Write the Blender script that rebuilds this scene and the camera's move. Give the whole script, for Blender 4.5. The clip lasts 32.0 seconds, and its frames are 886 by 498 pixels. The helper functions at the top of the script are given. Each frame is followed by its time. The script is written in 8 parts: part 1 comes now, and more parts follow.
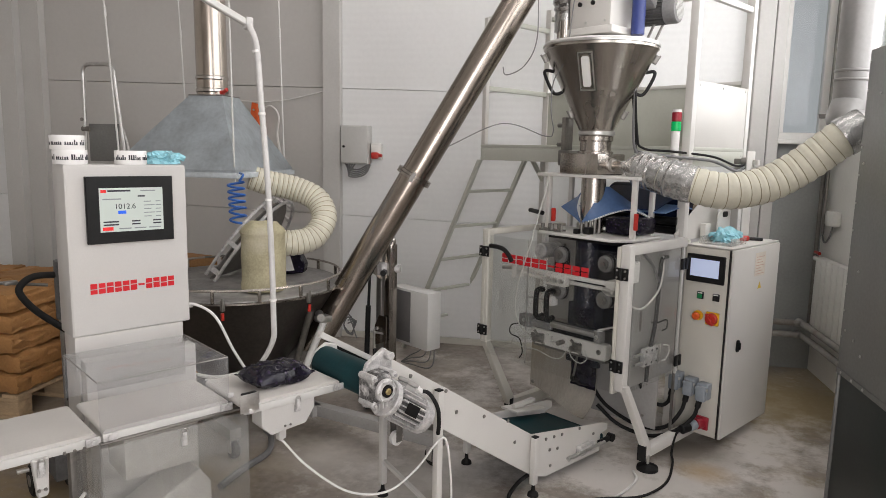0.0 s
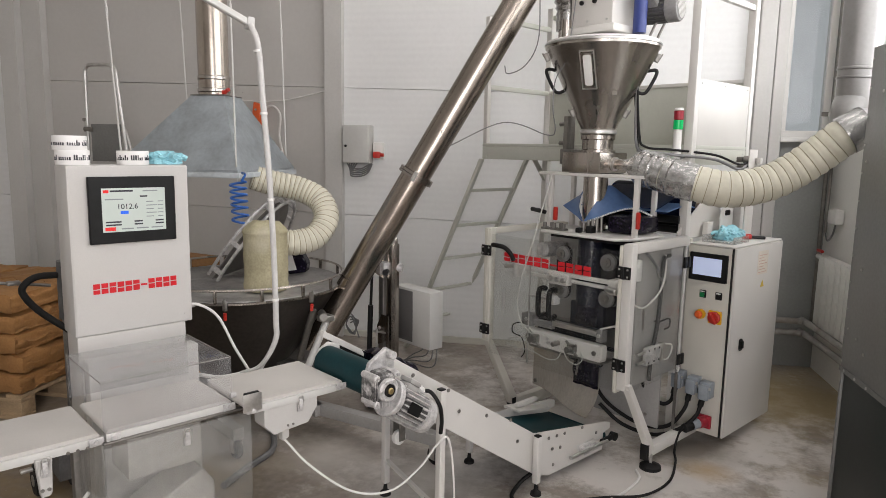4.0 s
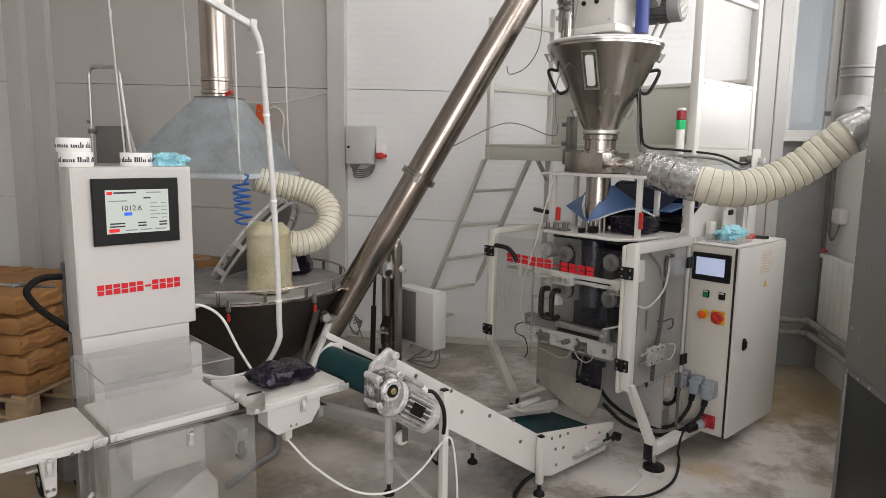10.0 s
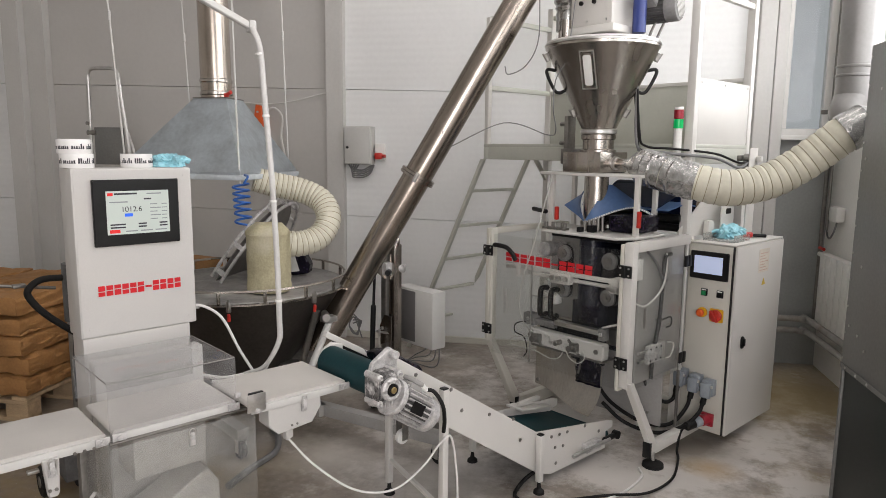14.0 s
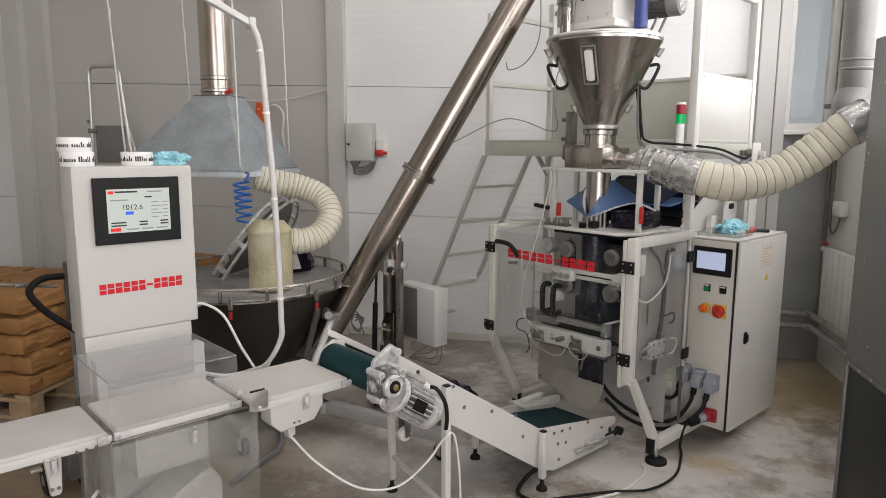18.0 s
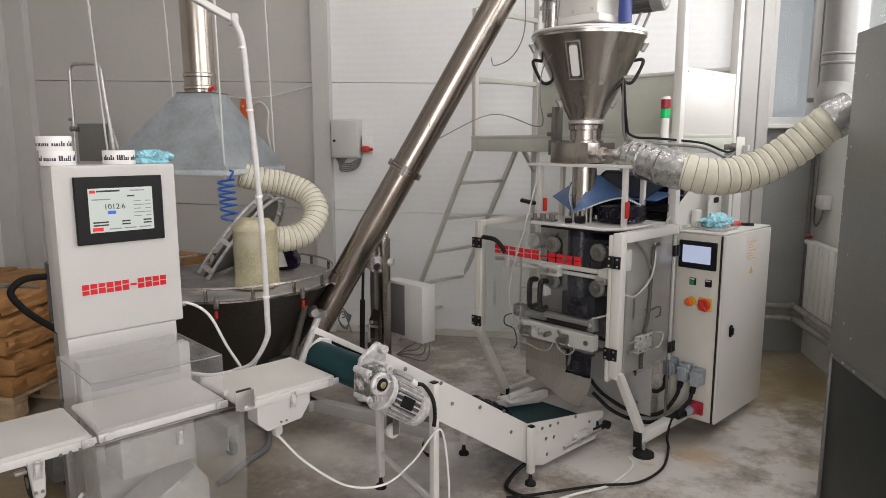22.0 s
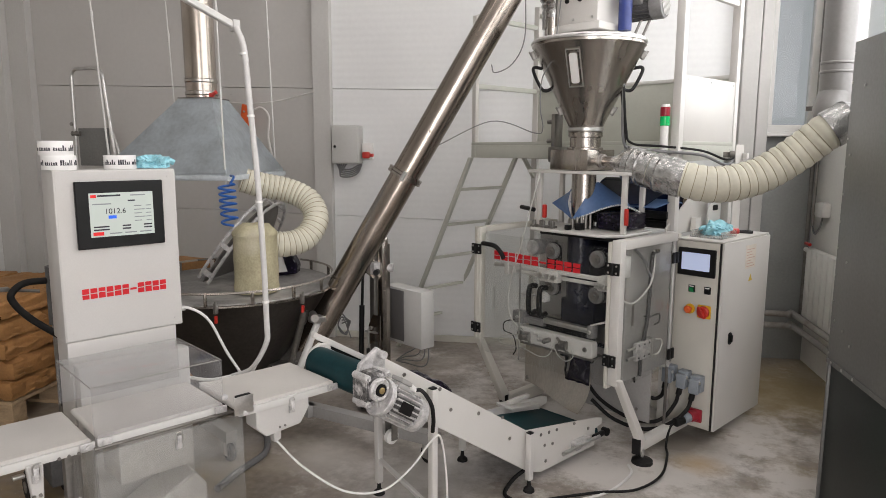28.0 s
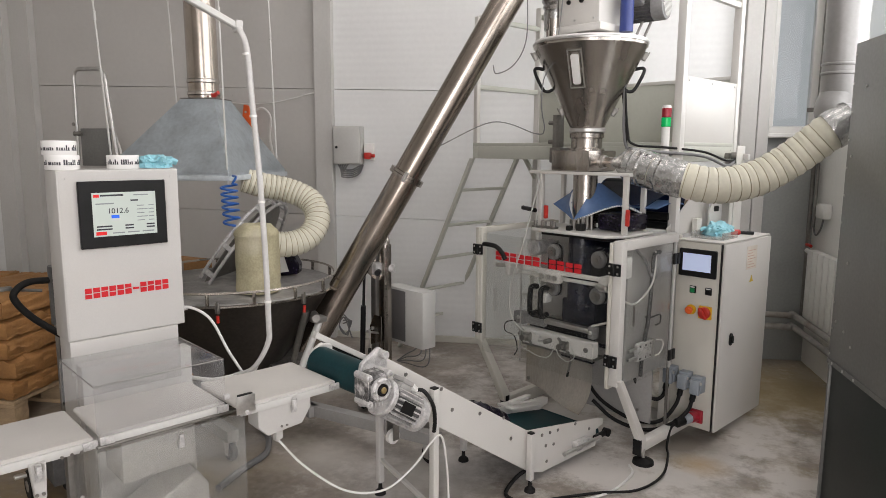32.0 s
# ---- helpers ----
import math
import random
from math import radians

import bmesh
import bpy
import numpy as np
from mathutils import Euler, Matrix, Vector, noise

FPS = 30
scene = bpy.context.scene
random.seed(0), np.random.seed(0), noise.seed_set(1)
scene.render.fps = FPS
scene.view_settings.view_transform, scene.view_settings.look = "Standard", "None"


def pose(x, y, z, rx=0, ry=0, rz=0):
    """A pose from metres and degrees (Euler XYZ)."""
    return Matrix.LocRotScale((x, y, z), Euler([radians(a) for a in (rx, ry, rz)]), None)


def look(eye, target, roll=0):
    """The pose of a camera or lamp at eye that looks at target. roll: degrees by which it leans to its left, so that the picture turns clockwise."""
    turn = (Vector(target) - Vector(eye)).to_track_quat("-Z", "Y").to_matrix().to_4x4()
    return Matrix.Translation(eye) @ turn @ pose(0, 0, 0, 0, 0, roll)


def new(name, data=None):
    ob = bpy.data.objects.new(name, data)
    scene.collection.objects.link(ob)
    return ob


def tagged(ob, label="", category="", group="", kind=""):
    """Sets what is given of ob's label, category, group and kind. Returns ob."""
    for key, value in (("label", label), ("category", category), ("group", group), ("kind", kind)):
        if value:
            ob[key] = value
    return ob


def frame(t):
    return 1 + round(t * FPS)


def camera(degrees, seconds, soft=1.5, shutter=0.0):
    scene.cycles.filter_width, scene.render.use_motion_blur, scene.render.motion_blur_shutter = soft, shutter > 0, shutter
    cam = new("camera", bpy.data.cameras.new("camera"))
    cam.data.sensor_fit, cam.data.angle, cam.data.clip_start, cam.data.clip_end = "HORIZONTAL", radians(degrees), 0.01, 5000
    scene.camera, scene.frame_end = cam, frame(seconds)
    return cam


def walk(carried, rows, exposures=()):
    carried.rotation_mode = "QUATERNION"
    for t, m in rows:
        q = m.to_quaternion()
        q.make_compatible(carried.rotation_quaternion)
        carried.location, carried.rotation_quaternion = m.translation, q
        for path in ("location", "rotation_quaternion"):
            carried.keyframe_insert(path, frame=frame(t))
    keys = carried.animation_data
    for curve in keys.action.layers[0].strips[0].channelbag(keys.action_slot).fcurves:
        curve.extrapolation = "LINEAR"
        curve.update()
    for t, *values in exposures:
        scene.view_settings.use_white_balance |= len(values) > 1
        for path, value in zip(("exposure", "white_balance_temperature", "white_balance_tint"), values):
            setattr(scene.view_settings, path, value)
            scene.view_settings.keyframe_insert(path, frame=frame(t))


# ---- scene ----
cam = camera(66.51, 32.0, soft=0.65)
PATH = [
    (0, (1.6111, -2.6424, 1.5147), (0.1689, -1.2871, 1.2262), 1.22),
    (0.5, (1.6081, -2.6455, 1.5144), (0.1682, -1.2885, 1.2221), 1.38),
    (1, (1.6061, -2.6433, 1.5130), (0.1666, -1.2876, 1.2128), 1.16),
    (1.5, (1.6026, -2.6430, 1.5118), (0.1580, -1.2929, 1.2115), 1.25),
    (2, (1.6035, -2.6438, 1.5136), (0.1574, -1.2951, 1.2139), 1.29),
    (2.5, (1.6039, -2.6429, 1.5130), (0.1593, -1.2920, 1.2163), 1.22),
    (3, (1.6077, -2.6409, 1.5125), (0.1627, -1.2894, 1.2201), 1.14),
    (3.5, (1.6096, -2.6419, 1.5146), (0.1638, -1.2912, 1.2228), 1.07),
    (5.5, (1.6141, -2.6420, 1.5157), (0.1646, -1.2944, 1.2280), 0.92),
    (6, (1.6163, -2.6416, 1.5156), (0.1606, -1.3000, 1.2312), 0.81),
    (6.5, (1.6168, -2.6422, 1.5170), (0.1578, -1.3033, 1.2365), 0.84),
    (7, (1.6172, -2.6426, 1.5154), (0.1599, -1.3013, 1.2377), 0.71),
    (7.5, (1.6180, -2.6423, 1.5156), (0.1608, -1.3011, 1.2369), 0.74),
    (8, (1.6160, -2.6422, 1.5161), (0.1628, -1.2979, 1.2317), 0.71),
    (8.5, (1.6153, -2.6391, 1.5141), (0.1625, -1.2954, 1.2243), 0.73),
    (9, (1.6173, -2.6390, 1.5151), (0.1604, -1.3004, 1.2225), 0.81),
    (9.5, (1.6179, -2.6421, 1.5162), (0.1582, -1.3059, 1.2267), 0.89),
    (10, (1.6168, -2.6412, 1.5159), (0.1629, -1.2987, 1.2263), 0.84),
    (10.5, (1.6156, -2.6397, 1.5142), (0.1612, -1.2987, 1.2202), 0.83),
    (11, (1.6109, -2.6415, 1.5142), (0.1565, -1.3014, 1.2159), 0.83),
    (11.5, (1.6097, -2.6409, 1.5131), (0.1614, -1.2944, 1.2143), 0.69),
    (12, (1.6121, -2.6437, 1.5136), (0.1637, -1.2963, 1.2191), 0.78),
    (12.5, (1.6107, -2.6448, 1.5138), (0.1612, -1.2990, 1.2176), 0.74),
    (13, (1.6147, -2.6473, 1.5154), (0.1595, -1.3073, 1.2209), 0.68),
    (13.5, (1.6189, -2.6484, 1.5147), (0.1641, -1.3070, 1.2245), 0.56),
    (14, (1.6249, -2.6512, 1.5159), (0.1735, -1.3060, 1.2262), 0.61),
    (14.5, (1.6282, -2.6499, 1.5155), (0.1806, -1.3003, 1.2274), 0.57),
    (16.5, (1.6245, -2.6545, 1.5161), (0.1724, -1.3090, 1.2316), 0.34),
    (17, (1.6228, -2.6510, 1.5152), (0.1702, -1.3063, 1.2292), 0.37),
    (17.5, (1.6220, -2.6480, 1.5146), (0.1714, -1.3025, 1.2226), 0.36),
    (18, (1.6207, -2.6441, 1.5149), (0.1659, -1.3048, 1.2155), 0.31),
    (18.5, (1.6170, -2.6447, 1.5152), (0.1587, -1.3113, 1.2062), 0.37),
    (19, (1.6149, -2.6460, 1.5184), (0.1621, -1.3094, 1.1978), 0.02),
    (19.5, (1.6179, -2.6468, 1.5187), (0.1720, -1.3035, 1.1950), -0.15),
    (20, (1.6148, -2.6410, 1.5179), (0.1797, -1.2873, 1.1892), -0.04),
    (20.5, (1.6138, -2.6345, 1.5171), (0.1839, -1.2760, 1.1855), -0.19),
    (21, (1.6180, -2.6335, 1.5168), (0.1885, -1.2730, 1.1920), -0.06),
    (21.5, (1.6201, -2.6356, 1.5183), (0.1894, -1.2743, 1.2022), -0.10),
    (22, (1.6204, -2.6359, 1.5179), (0.1916, -1.2718, 1.2057), -0.07),
    (22.5, (1.6183, -2.6361, 1.5176), (0.1933, -1.2683, 1.2039), -0.02),
    (23, (1.6204, -2.6351, 1.5174), (0.1981, -1.2640, 1.2058), 0.00),
    (23.5, (1.6219, -2.6358, 1.5179), (0.1978, -1.2660, 1.2087), 0.02),
    (24, (1.6207, -2.6357, 1.5183), (0.1956, -1.2666, 1.2108), 0.08),
    (24.5, (1.6217, -2.6366, 1.5183), (0.1957, -1.2674, 1.2154), 0.07),
    (25, (1.6257, -2.6367, 1.5189), (0.1965, -1.2697, 1.2212), -0.08),
    (25.5, (1.6264, -2.6381, 1.5205), (0.1925, -1.2747, 1.2290), -0.15),
    (27.5, (1.6234, -2.6390, 1.5179), (0.1949, -1.2710, 1.2213), 0.25),
    (28, (1.6266, -2.6390, 1.5188), (0.1958, -1.2730, 1.2243), 0.21),
    (28.5, (1.6292, -2.6400, 1.5181), (0.1935, -1.2781, 1.2284), 0.26),
    (29, (1.6284, -2.6423, 1.5183), (0.1897, -1.2827, 1.2326), 0.32),
    (29.5, (1.6201, -2.6487, 1.5205), (0.2007, -1.2680, 1.2397), 0.25),
    (30, (1.6222, -2.6492, 1.5185), (0.2010, -1.2719, 1.2298), -0.03),
    (30.5, (1.6244, -2.6502, 1.5187), (0.1993, -1.2776, 1.2273), 0.10),
    (31, (1.6277, -2.6531, 1.5184), (0.1961, -1.2866, 1.2305), 0.21),
    (31.5, (1.6294, -2.6511, 1.5187), (0.1997, -1.2819, 1.2339), 0.28),
    (32, (1.6280, -2.6461, 1.5166), (0.1956, -1.2811, 1.2251), 0.31),
]
walk(cam, [(t, look(eye, target, roll)) for t, eye, target, roll in PATH])

# ---- light ----
world = bpy.data.worlds.new("world")
scene.world = world
world.use_nodes = True
wn = world.node_tree.nodes
sky = wn.new("ShaderNodeTexSky")
sky.sky_type, sky.sun_disc = "NISHITA", False
sky.sun_elevation, sky.sun_rotation = radians(38), radians(60)
wn["Background"].inputs["Strength"].default_value = 0.12
world.node_tree.links.new(sky.outputs["Color"], wn["Background"].inputs["Color"])


def area_lamp(name, m, sx, sy, watts, colour):
    data = bpy.data.lights.new(name, "AREA")
    data.shape, data.size, data.size_y, data.energy, data.color = "RECTANGLE", sx, sy, watts, colour
    ob = new(name, data)
    ob.matrix_world = m
    return ob


# the room's own axes: x along the back wall to the right, y out of the back wall's face into the wall, z up
TURN = 36.6
ROOM = pose(-0.02, 2.55, 0, 0, 0, TURN)
RX0, RY0, CEIL = -7.6, -7.4, 4.2          # far ends of the room in its own axes


def room(x, y, z):
    return ROOM @ Vector((x, y, z))


# daylight in the side window's opening
area_lamp("daylight_right", ROOM @ pose(0.10, -3.0, 2.66, 0, 90, 0), 1.75, 5.0, 190, (1.0, 0.945, 0.95))
# added front light in an unseen opening behind the camera
area_lamp("front_fill", ROOM @ pose(-1.3, RY0 - 0.10, 1.85, 90, 0, 0), 1.9, 2.5, 150, (1.0, 0.945, 0.95))
# lamps added under the unseen ceiling, placed to balance the light
ADDED_BATTENS = ((-1.4, -1.5), (-1.2, -3.2), (-2.9, -1.9), (-3.4, -3.6), (-1.2, -5.4))
for bx, by in ADDED_BATTENS:
    area_lamp("batten_fill", ROOM @ pose(bx, by, CEIL - 0.125), 1.5, 0.22, 7, (1.0, 0.945, 0.935))
scene.view_settings.exposure = -0.58


# ---- materials ----
def mat(name, base, rough=0.5, metal=0.0, var=0.06, scale=6.0, fine=60.0, bump=0.05, spec=0.5, stain=None, stain_amt=0.0, stretch=None):
    """A surface with two scales of variation in tone, gloss and relief; stain: a second colour in soft patches."""
    m = bpy.data.materials.new(name)
    m.use_nodes = True
    nt = m.node_tree
    n, l = nt.nodes, nt.links
    b = n["Principled BSDF"]
    tc = n.new("ShaderNodeTexCoord")
    src = tc.outputs["Object"]
    if stretch:
        mp = n.new("ShaderNodeMapping")
        mp.inputs["Scale"].default_value = stretch
        l.new(src, mp.inputs["Vector"])
        src = mp.outputs["Vector"]
    a = n.new("ShaderNodeTexNoise")
    a.inputs["Scale"].default_value, a.inputs["Detail"].default_value = scale, 4
    f = n.new("ShaderNodeTexNoise")
    f.inputs["Scale"].default_value, f.inputs["Detail"].default_value = fine, 3
    l.new(src, a.inputs["Vector"])
    l.new(src, f.inputs["Vector"])
    ramp = n.new("ShaderNodeValToRGB")
    e = ramp.color_ramp.elements
    lo = [max(0.0, c * (1 - 2.2 * var)) for c in base]
    hi = [min(1.0, c * (1 + 1.4 * var)) for c in base]
    e[0].position, e[0].color = 0.3, (*lo, 1)
    e[1].position, e[1].color = 0.7, (*hi, 1)
    add = n.new("ShaderNodeMix")
    add.data_type = "FLOAT"
    add.inputs[0].default_value = 0.35
    l.new(a.outputs["Fac"], add.inputs[2])
    l.new(f.outputs["Fac"], add.inputs[3])
    l.new(add.outputs[0], ramp.inputs["Fac"])
    col = ramp.outputs["Color"]
    if stain:
        s = n.new("ShaderNodeTexNoise")
        s.inputs["Scale"].default_value, s.inputs["Detail"].default_value = scale * 0.6, 6
        l.new(tc.outputs["Object"], s.inputs["Vector"])
        sr = n.new("ShaderNodeValToRGB")
        sr.color_ramp.elements[0].position, sr.color_ramp.elements[1].position = 0.5, 0.68
        sr.color_ramp.elements[1].color = (stain_amt, stain_amt, stain_amt, 1)
        l.new(s.outputs["Fac"], sr.inputs["Fac"])
        mx = n.new("ShaderNodeMix")
        mx.data_type = "RGBA"
        mx.inputs[7].default_value = (*stain, 1)
        l.new(sr.outputs["Color"], mx.inputs[0])
        l.new(col, mx.inputs[6])
        col = mx.outputs[2]
    l.new(col, b.inputs["Base Color"])
    rr = n.new("ShaderNodeMapRange")
    rr.inputs["To Min"].default_value, rr.inputs["To Max"].default_value = max(0.03, rough - 0.08), min(1.0, rough + 0.08)
    l.new(a.outputs["Fac"], rr.inputs["Value"])
    l.new(rr.outputs[0], b.inputs["Roughness"])
    b.inputs["Metallic"].default_value = metal
    b.inputs["Specular IOR Level"].default_value = spec
    if bump:
        bp = n.new("ShaderNodeBump")
        bp.inputs["Strength"].default_value, bp.inputs["Distance"].default_value = bump, 0.004
        l.new(add.outputs[0], bp.inputs["Height"])
        l.new(bp.outputs["Normal"], b.inputs["Normal"])
    return m


def clear(name, tint, haze=0.0, patch=7.0, spread=0.5, haze_col=(0.7, 0.7, 0.7), rough=0.05):
    """A thin clear sheet: lets light straight through, with a gloss that grows at the edge of view, and a veil of dust."""
    m = bpy.data.materials.new(name)
    m.use_nodes = True
    n, l = m.node_tree.nodes, m.node_tree.links
    n.remove(n["Principled BSDF"])
    out = n["Material Output"]
    tr = n.new("ShaderNodeBsdfTransparent")
    tr.inputs["Color"].default_value = (*tint, 1)
    gl = n.new("ShaderNodeBsdfGlossy")
    gl.inputs["Roughness"].default_value = rough
    lw = n.new("ShaderNodeLayerWeight")
    pw = n.new("ShaderNodeMath")
    pw.operation = "POWER"
    pw.inputs[1].default_value = 4.5
    l.new(lw.outputs["Facing"], pw.inputs[0])
    mr0 = n.new("ShaderNodeMapRange")
    mr0.inputs["To Min"].default_value, mr0.inputs["To Max"].default_value = 0.015, 0.6
    l.new(pw.outputs[0], mr0.inputs["Value"])
    m1 = n.new("ShaderNodeMixShader")
    l.new(mr0.outputs[0], m1.inputs[0])
    l.new(tr.outputs[0], m1.inputs[1])
    l.new(gl.outputs[0], m1.inputs[2])
    df = n.new("ShaderNodeBsdfDiffuse")
    df.inputs["Color"].default_value = (*haze_col, 1)
    tc = n.new("ShaderNodeTexCoord")
    nz = n.new("ShaderNodeTexNoise")
    nz.inputs["Scale"].default_value, nz.inputs["Detail"].default_value = patch, 5
    l.new(tc.outputs["Object"], nz.inputs["Vector"])
    mr = n.new("ShaderNodeMapRange")
    mr.inputs["From Min"].default_value, mr.inputs["From Max"].default_value = 0.3, 0.7
    mr.inputs["To Min"].default_value, mr.inputs["To Max"].default_value = haze * (1 - spread), haze * (1 + spread)
    l.new(nz.outputs["Fac"], mr.inputs["Value"])
    m2 = n.new("ShaderNodeMixShader")
    l.new(mr.outputs[0], m2.inputs[0])
    l.new(m1.outputs[0], m2.inputs[1])
    l.new(df.outputs[0], m2.inputs[2])
    l.new(m2.outputs[0], out.inputs["Surface"])
    return m


def glow(name, colour, strength):
    m = bpy.data.materials.new(name)
    m.use_nodes = True
    b = m.node_tree.nodes["Principled BSDF"]
    b.inputs["Base Color"].default_value = (*colour, 1)
    b.inputs["Emission Color"].default_value = (*colour, 1)
    b.inputs["Emission Strength"].default_value = strength
    b.inputs["Roughness"].default_value = 0.25
    return m


def concrete_floor():
    m = mat("concrete", (0.295, 0.257, 0.220), 0.42, var=0.26, scale=1.9, fine=26, bump=0.12, stain=(0.60, 0.57, 0.53), stain_amt=0.85)
    n, l = m.node_tree.nodes, m.node_tree.links
    b = n["Principled BSDF"]
    old = b.inputs["Base Color"].links[0].from_socket
    tc = n.new("ShaderNodeTexCoord")
    # yellow-brown damp patches and pale scuffs
    v = n.new("ShaderNodeTexNoise")
    v.inputs["Scale"].default_value, v.inputs["Detail"].default_value, v.inputs["Roughness"].default_value = 1.7, 8, 0.65
    l.new(tc.outputs["Object"], v.inputs["Vector"])
    r = n.new("ShaderNodeValToRGB")
    r.color_ramp.elements[0].position, r.color_ramp.elements[1].position = 0.42, 0.6
    r.color_ramp.elements[1].color = (0.40, 0.40, 0.40, 1)
    l.new(v.outputs["Fac"], r.inputs["Fac"])
    mx = n.new("ShaderNodeMix")
    mx.data_type = "RGBA"
    mx.inputs[7].default_value = (0.33, 0.255, 0.14, 1)
    gz = n.new("ShaderNodeVectorMath")          # the damp lies towards the window corner
    gz.operation = "DISTANCE"
    gz.inputs[1].default_value = (-0.35, -0.75, 0.0)
    l.new(tc.outputs["Object"], gz.inputs[0])
    gr = n.new("ShaderNodeMapRange")
    gr.inputs["From Min"].default_value, gr.inputs["From Max"].default_value = 0.6, 1.7
    gr.inputs["To Min"].default_value, gr.inputs["To Max"].default_value = 2.2, 0.12
    l.new(gz.outputs["Value"], gr.inputs["Value"])
    g2 = n.new("ShaderNodeVectorMath")          # brown floor and painted-in shade under the outfeed belt
    g2.operation = "DISTANCE"
    g2.inputs[1].default_value = (-4.17, -2.67, 0.0)
    l.new(tc.outputs["Object"], g2.inputs[0])
    gs = n.new("ShaderNodeMapRange")
    gs.inputs["From Min"].default_value, gs.inputs["From Max"].default_value = 0.4, 1.5
    gs.inputs["To Min"].default_value, gs.inputs["To Max"].default_value = 2.2, 0.0
    l.new(g2.outputs["Value"], gs.inputs["Value"])
    gx = n.new("ShaderNodeMath")
    gx.operation = "MAXIMUM"
    l.new(gr.outputs[0], gx.inputs[0])
    l.new(gs.outputs[0], gx.inputs[1])
    gm = n.new("ShaderNodeMath")
    gm.operation, gm.use_clamp = "MULTIPLY", True
    l.new(gx.outputs[0], gm.inputs[0])
    l.new(r.outputs["Color"], gm.inputs[1])
    l.new(gm.outputs[0], mx.inputs[0])
    l.new(old, mx.inputs[6])
    sp = n.new("ShaderNodeTexVoronoi")
    sp.inputs["Scale"].default_value = 38
    l.new(tc.outputs["Object"], sp.inputs["Vector"])
    sr = n.new("ShaderNodeValToRGB")
    sr.color_ramp.elements[0].position, sr.color_ramp.elements[1].position = 0.06, 0.12
    sr.color_ramp.elements[0].color, sr.color_ramp.elements[1].color = (0.5, 0.5, 0.5, 1), (0, 0, 0, 1)
    l.new(sp.outputs["Distance"], sr.inputs["Fac"])
    m3 = n.new("ShaderNodeMix")
    m3.data_type = "RGBA"
    m3.inputs[7].default_value = (0.52, 0.5, 0.46, 1)
    l.new(sr.outputs["Color"], m3.inputs[0])
    l.new(mx.outputs[2], m3.inputs[6])
    # flour trodden round the conveyor's low end, spread wider to paint lit floor brighter
    dn = n.new("ShaderNodeTexNoise")
    dn.inputs["Scale"].default_value, dn.inputs["Detail"].default_value, dn.inputs["Roughness"].default_value = 3.2, 9, 0.7
    l.new(tc.outputs["Object"], dn.inputs["Vector"])
    dd = n.new("ShaderNodeVectorMath")
    dd.operation = "DISTANCE"
    dd.inputs[1].default_value = (-1.3, -1.5, 0.0)
    l.new(tc.outputs["Object"], dd.inputs[0])
    dr = n.new("ShaderNodeMapRange")
    dr.inputs["From Min"].default_value, dr.inputs["From Max"].default_value = 0.3, 2.6
    dr.inputs["To Min"].default_value, dr.inputs["To Max"].default_value = 0.22, -0.10
    l.new(dd.outputs["Value"], dr.inputs["Value"])
    da = n.new("ShaderNodeMath")
    l.new(dr.outputs[0], da.inputs[0])
    l.new(dn.outputs["Fac"], da.inputs[1])
    ds = n.new("ShaderNodeMapRange")
    ds.inputs["From Min"].default_value, ds.inputs["From Max"].default_value = 0.55, 0.70
    ds.inputs["To Max"].default_value = 0.8
    l.new(da.outputs[0], ds.inputs["Value"])
    m4 = n.new("ShaderNodeMix")
    m4.data_type = "RGBA"
    m4.inputs[7].default_value = (0.67, 0.635, 0.60, 1)
    l.new(ds.outputs[0], m4.inputs[0])
    l.new(m3.outputs[2], m4.inputs[6])
    col = m4.outputs[2]

    def patch(x, y, r0, r1, tone, most, ragged):
        """A patch of one tone with a ragged edge round one spot."""
        nonlocal col
        ds2 = n.new("ShaderNodeVectorMath")
        ds2.operation = "DISTANCE"
        ds2.inputs[1].default_value = (x, y, 0.0)
        l.new(tc.outputs["Object"], ds2.inputs[0])
        rag = n.new("ShaderNodeMath")
        rag.operation = "MULTIPLY_ADD"
        rag.inputs[1].default_value = ragged
        l.new(dn.outputs["Fac"], rag.inputs[0])
        l.new(ds2.outputs["Value"], rag.inputs[2])
        fall = n.new("ShaderNodeMapRange")
        fall.inputs["From Min"].default_value, fall.inputs["From Max"].default_value = r0 + ragged * 0.5, r1 + ragged * 0.5
        fall.inputs["To Min"].default_value, fall.inputs["To Max"].default_value = most, 0.0
        l.new(rag.outputs[0], fall.inputs["Value"])
        mm = n.new("ShaderNodeMix")
        mm.data_type = "RGBA"
        mm.inputs[7].default_value = (*tone, 1)
        l.new(fall.outputs[0], mm.inputs[0])
        l.new(col, mm.inputs[6])
        col = mm.outputs[2]

    patch(-1.12, -1.62, 0.12, 0.34, (0.15, 0.128, 0.10), 0.85, 0.35)      # shade under the control cabinet painted in, with some damp
    patch(-1.06, -1.87, 0.02, 0.16, (0.42, 0.27, 0.10), 0.7, 0.2)         # rusty yellow spot
    patch(-0.35, -0.75, 0.25, 0.60, (0.30, 0.225, 0.10), 0.75, 0.6)       # yellow damp towards the corner
    l.new(col, b.inputs["Base Color"])
    return m


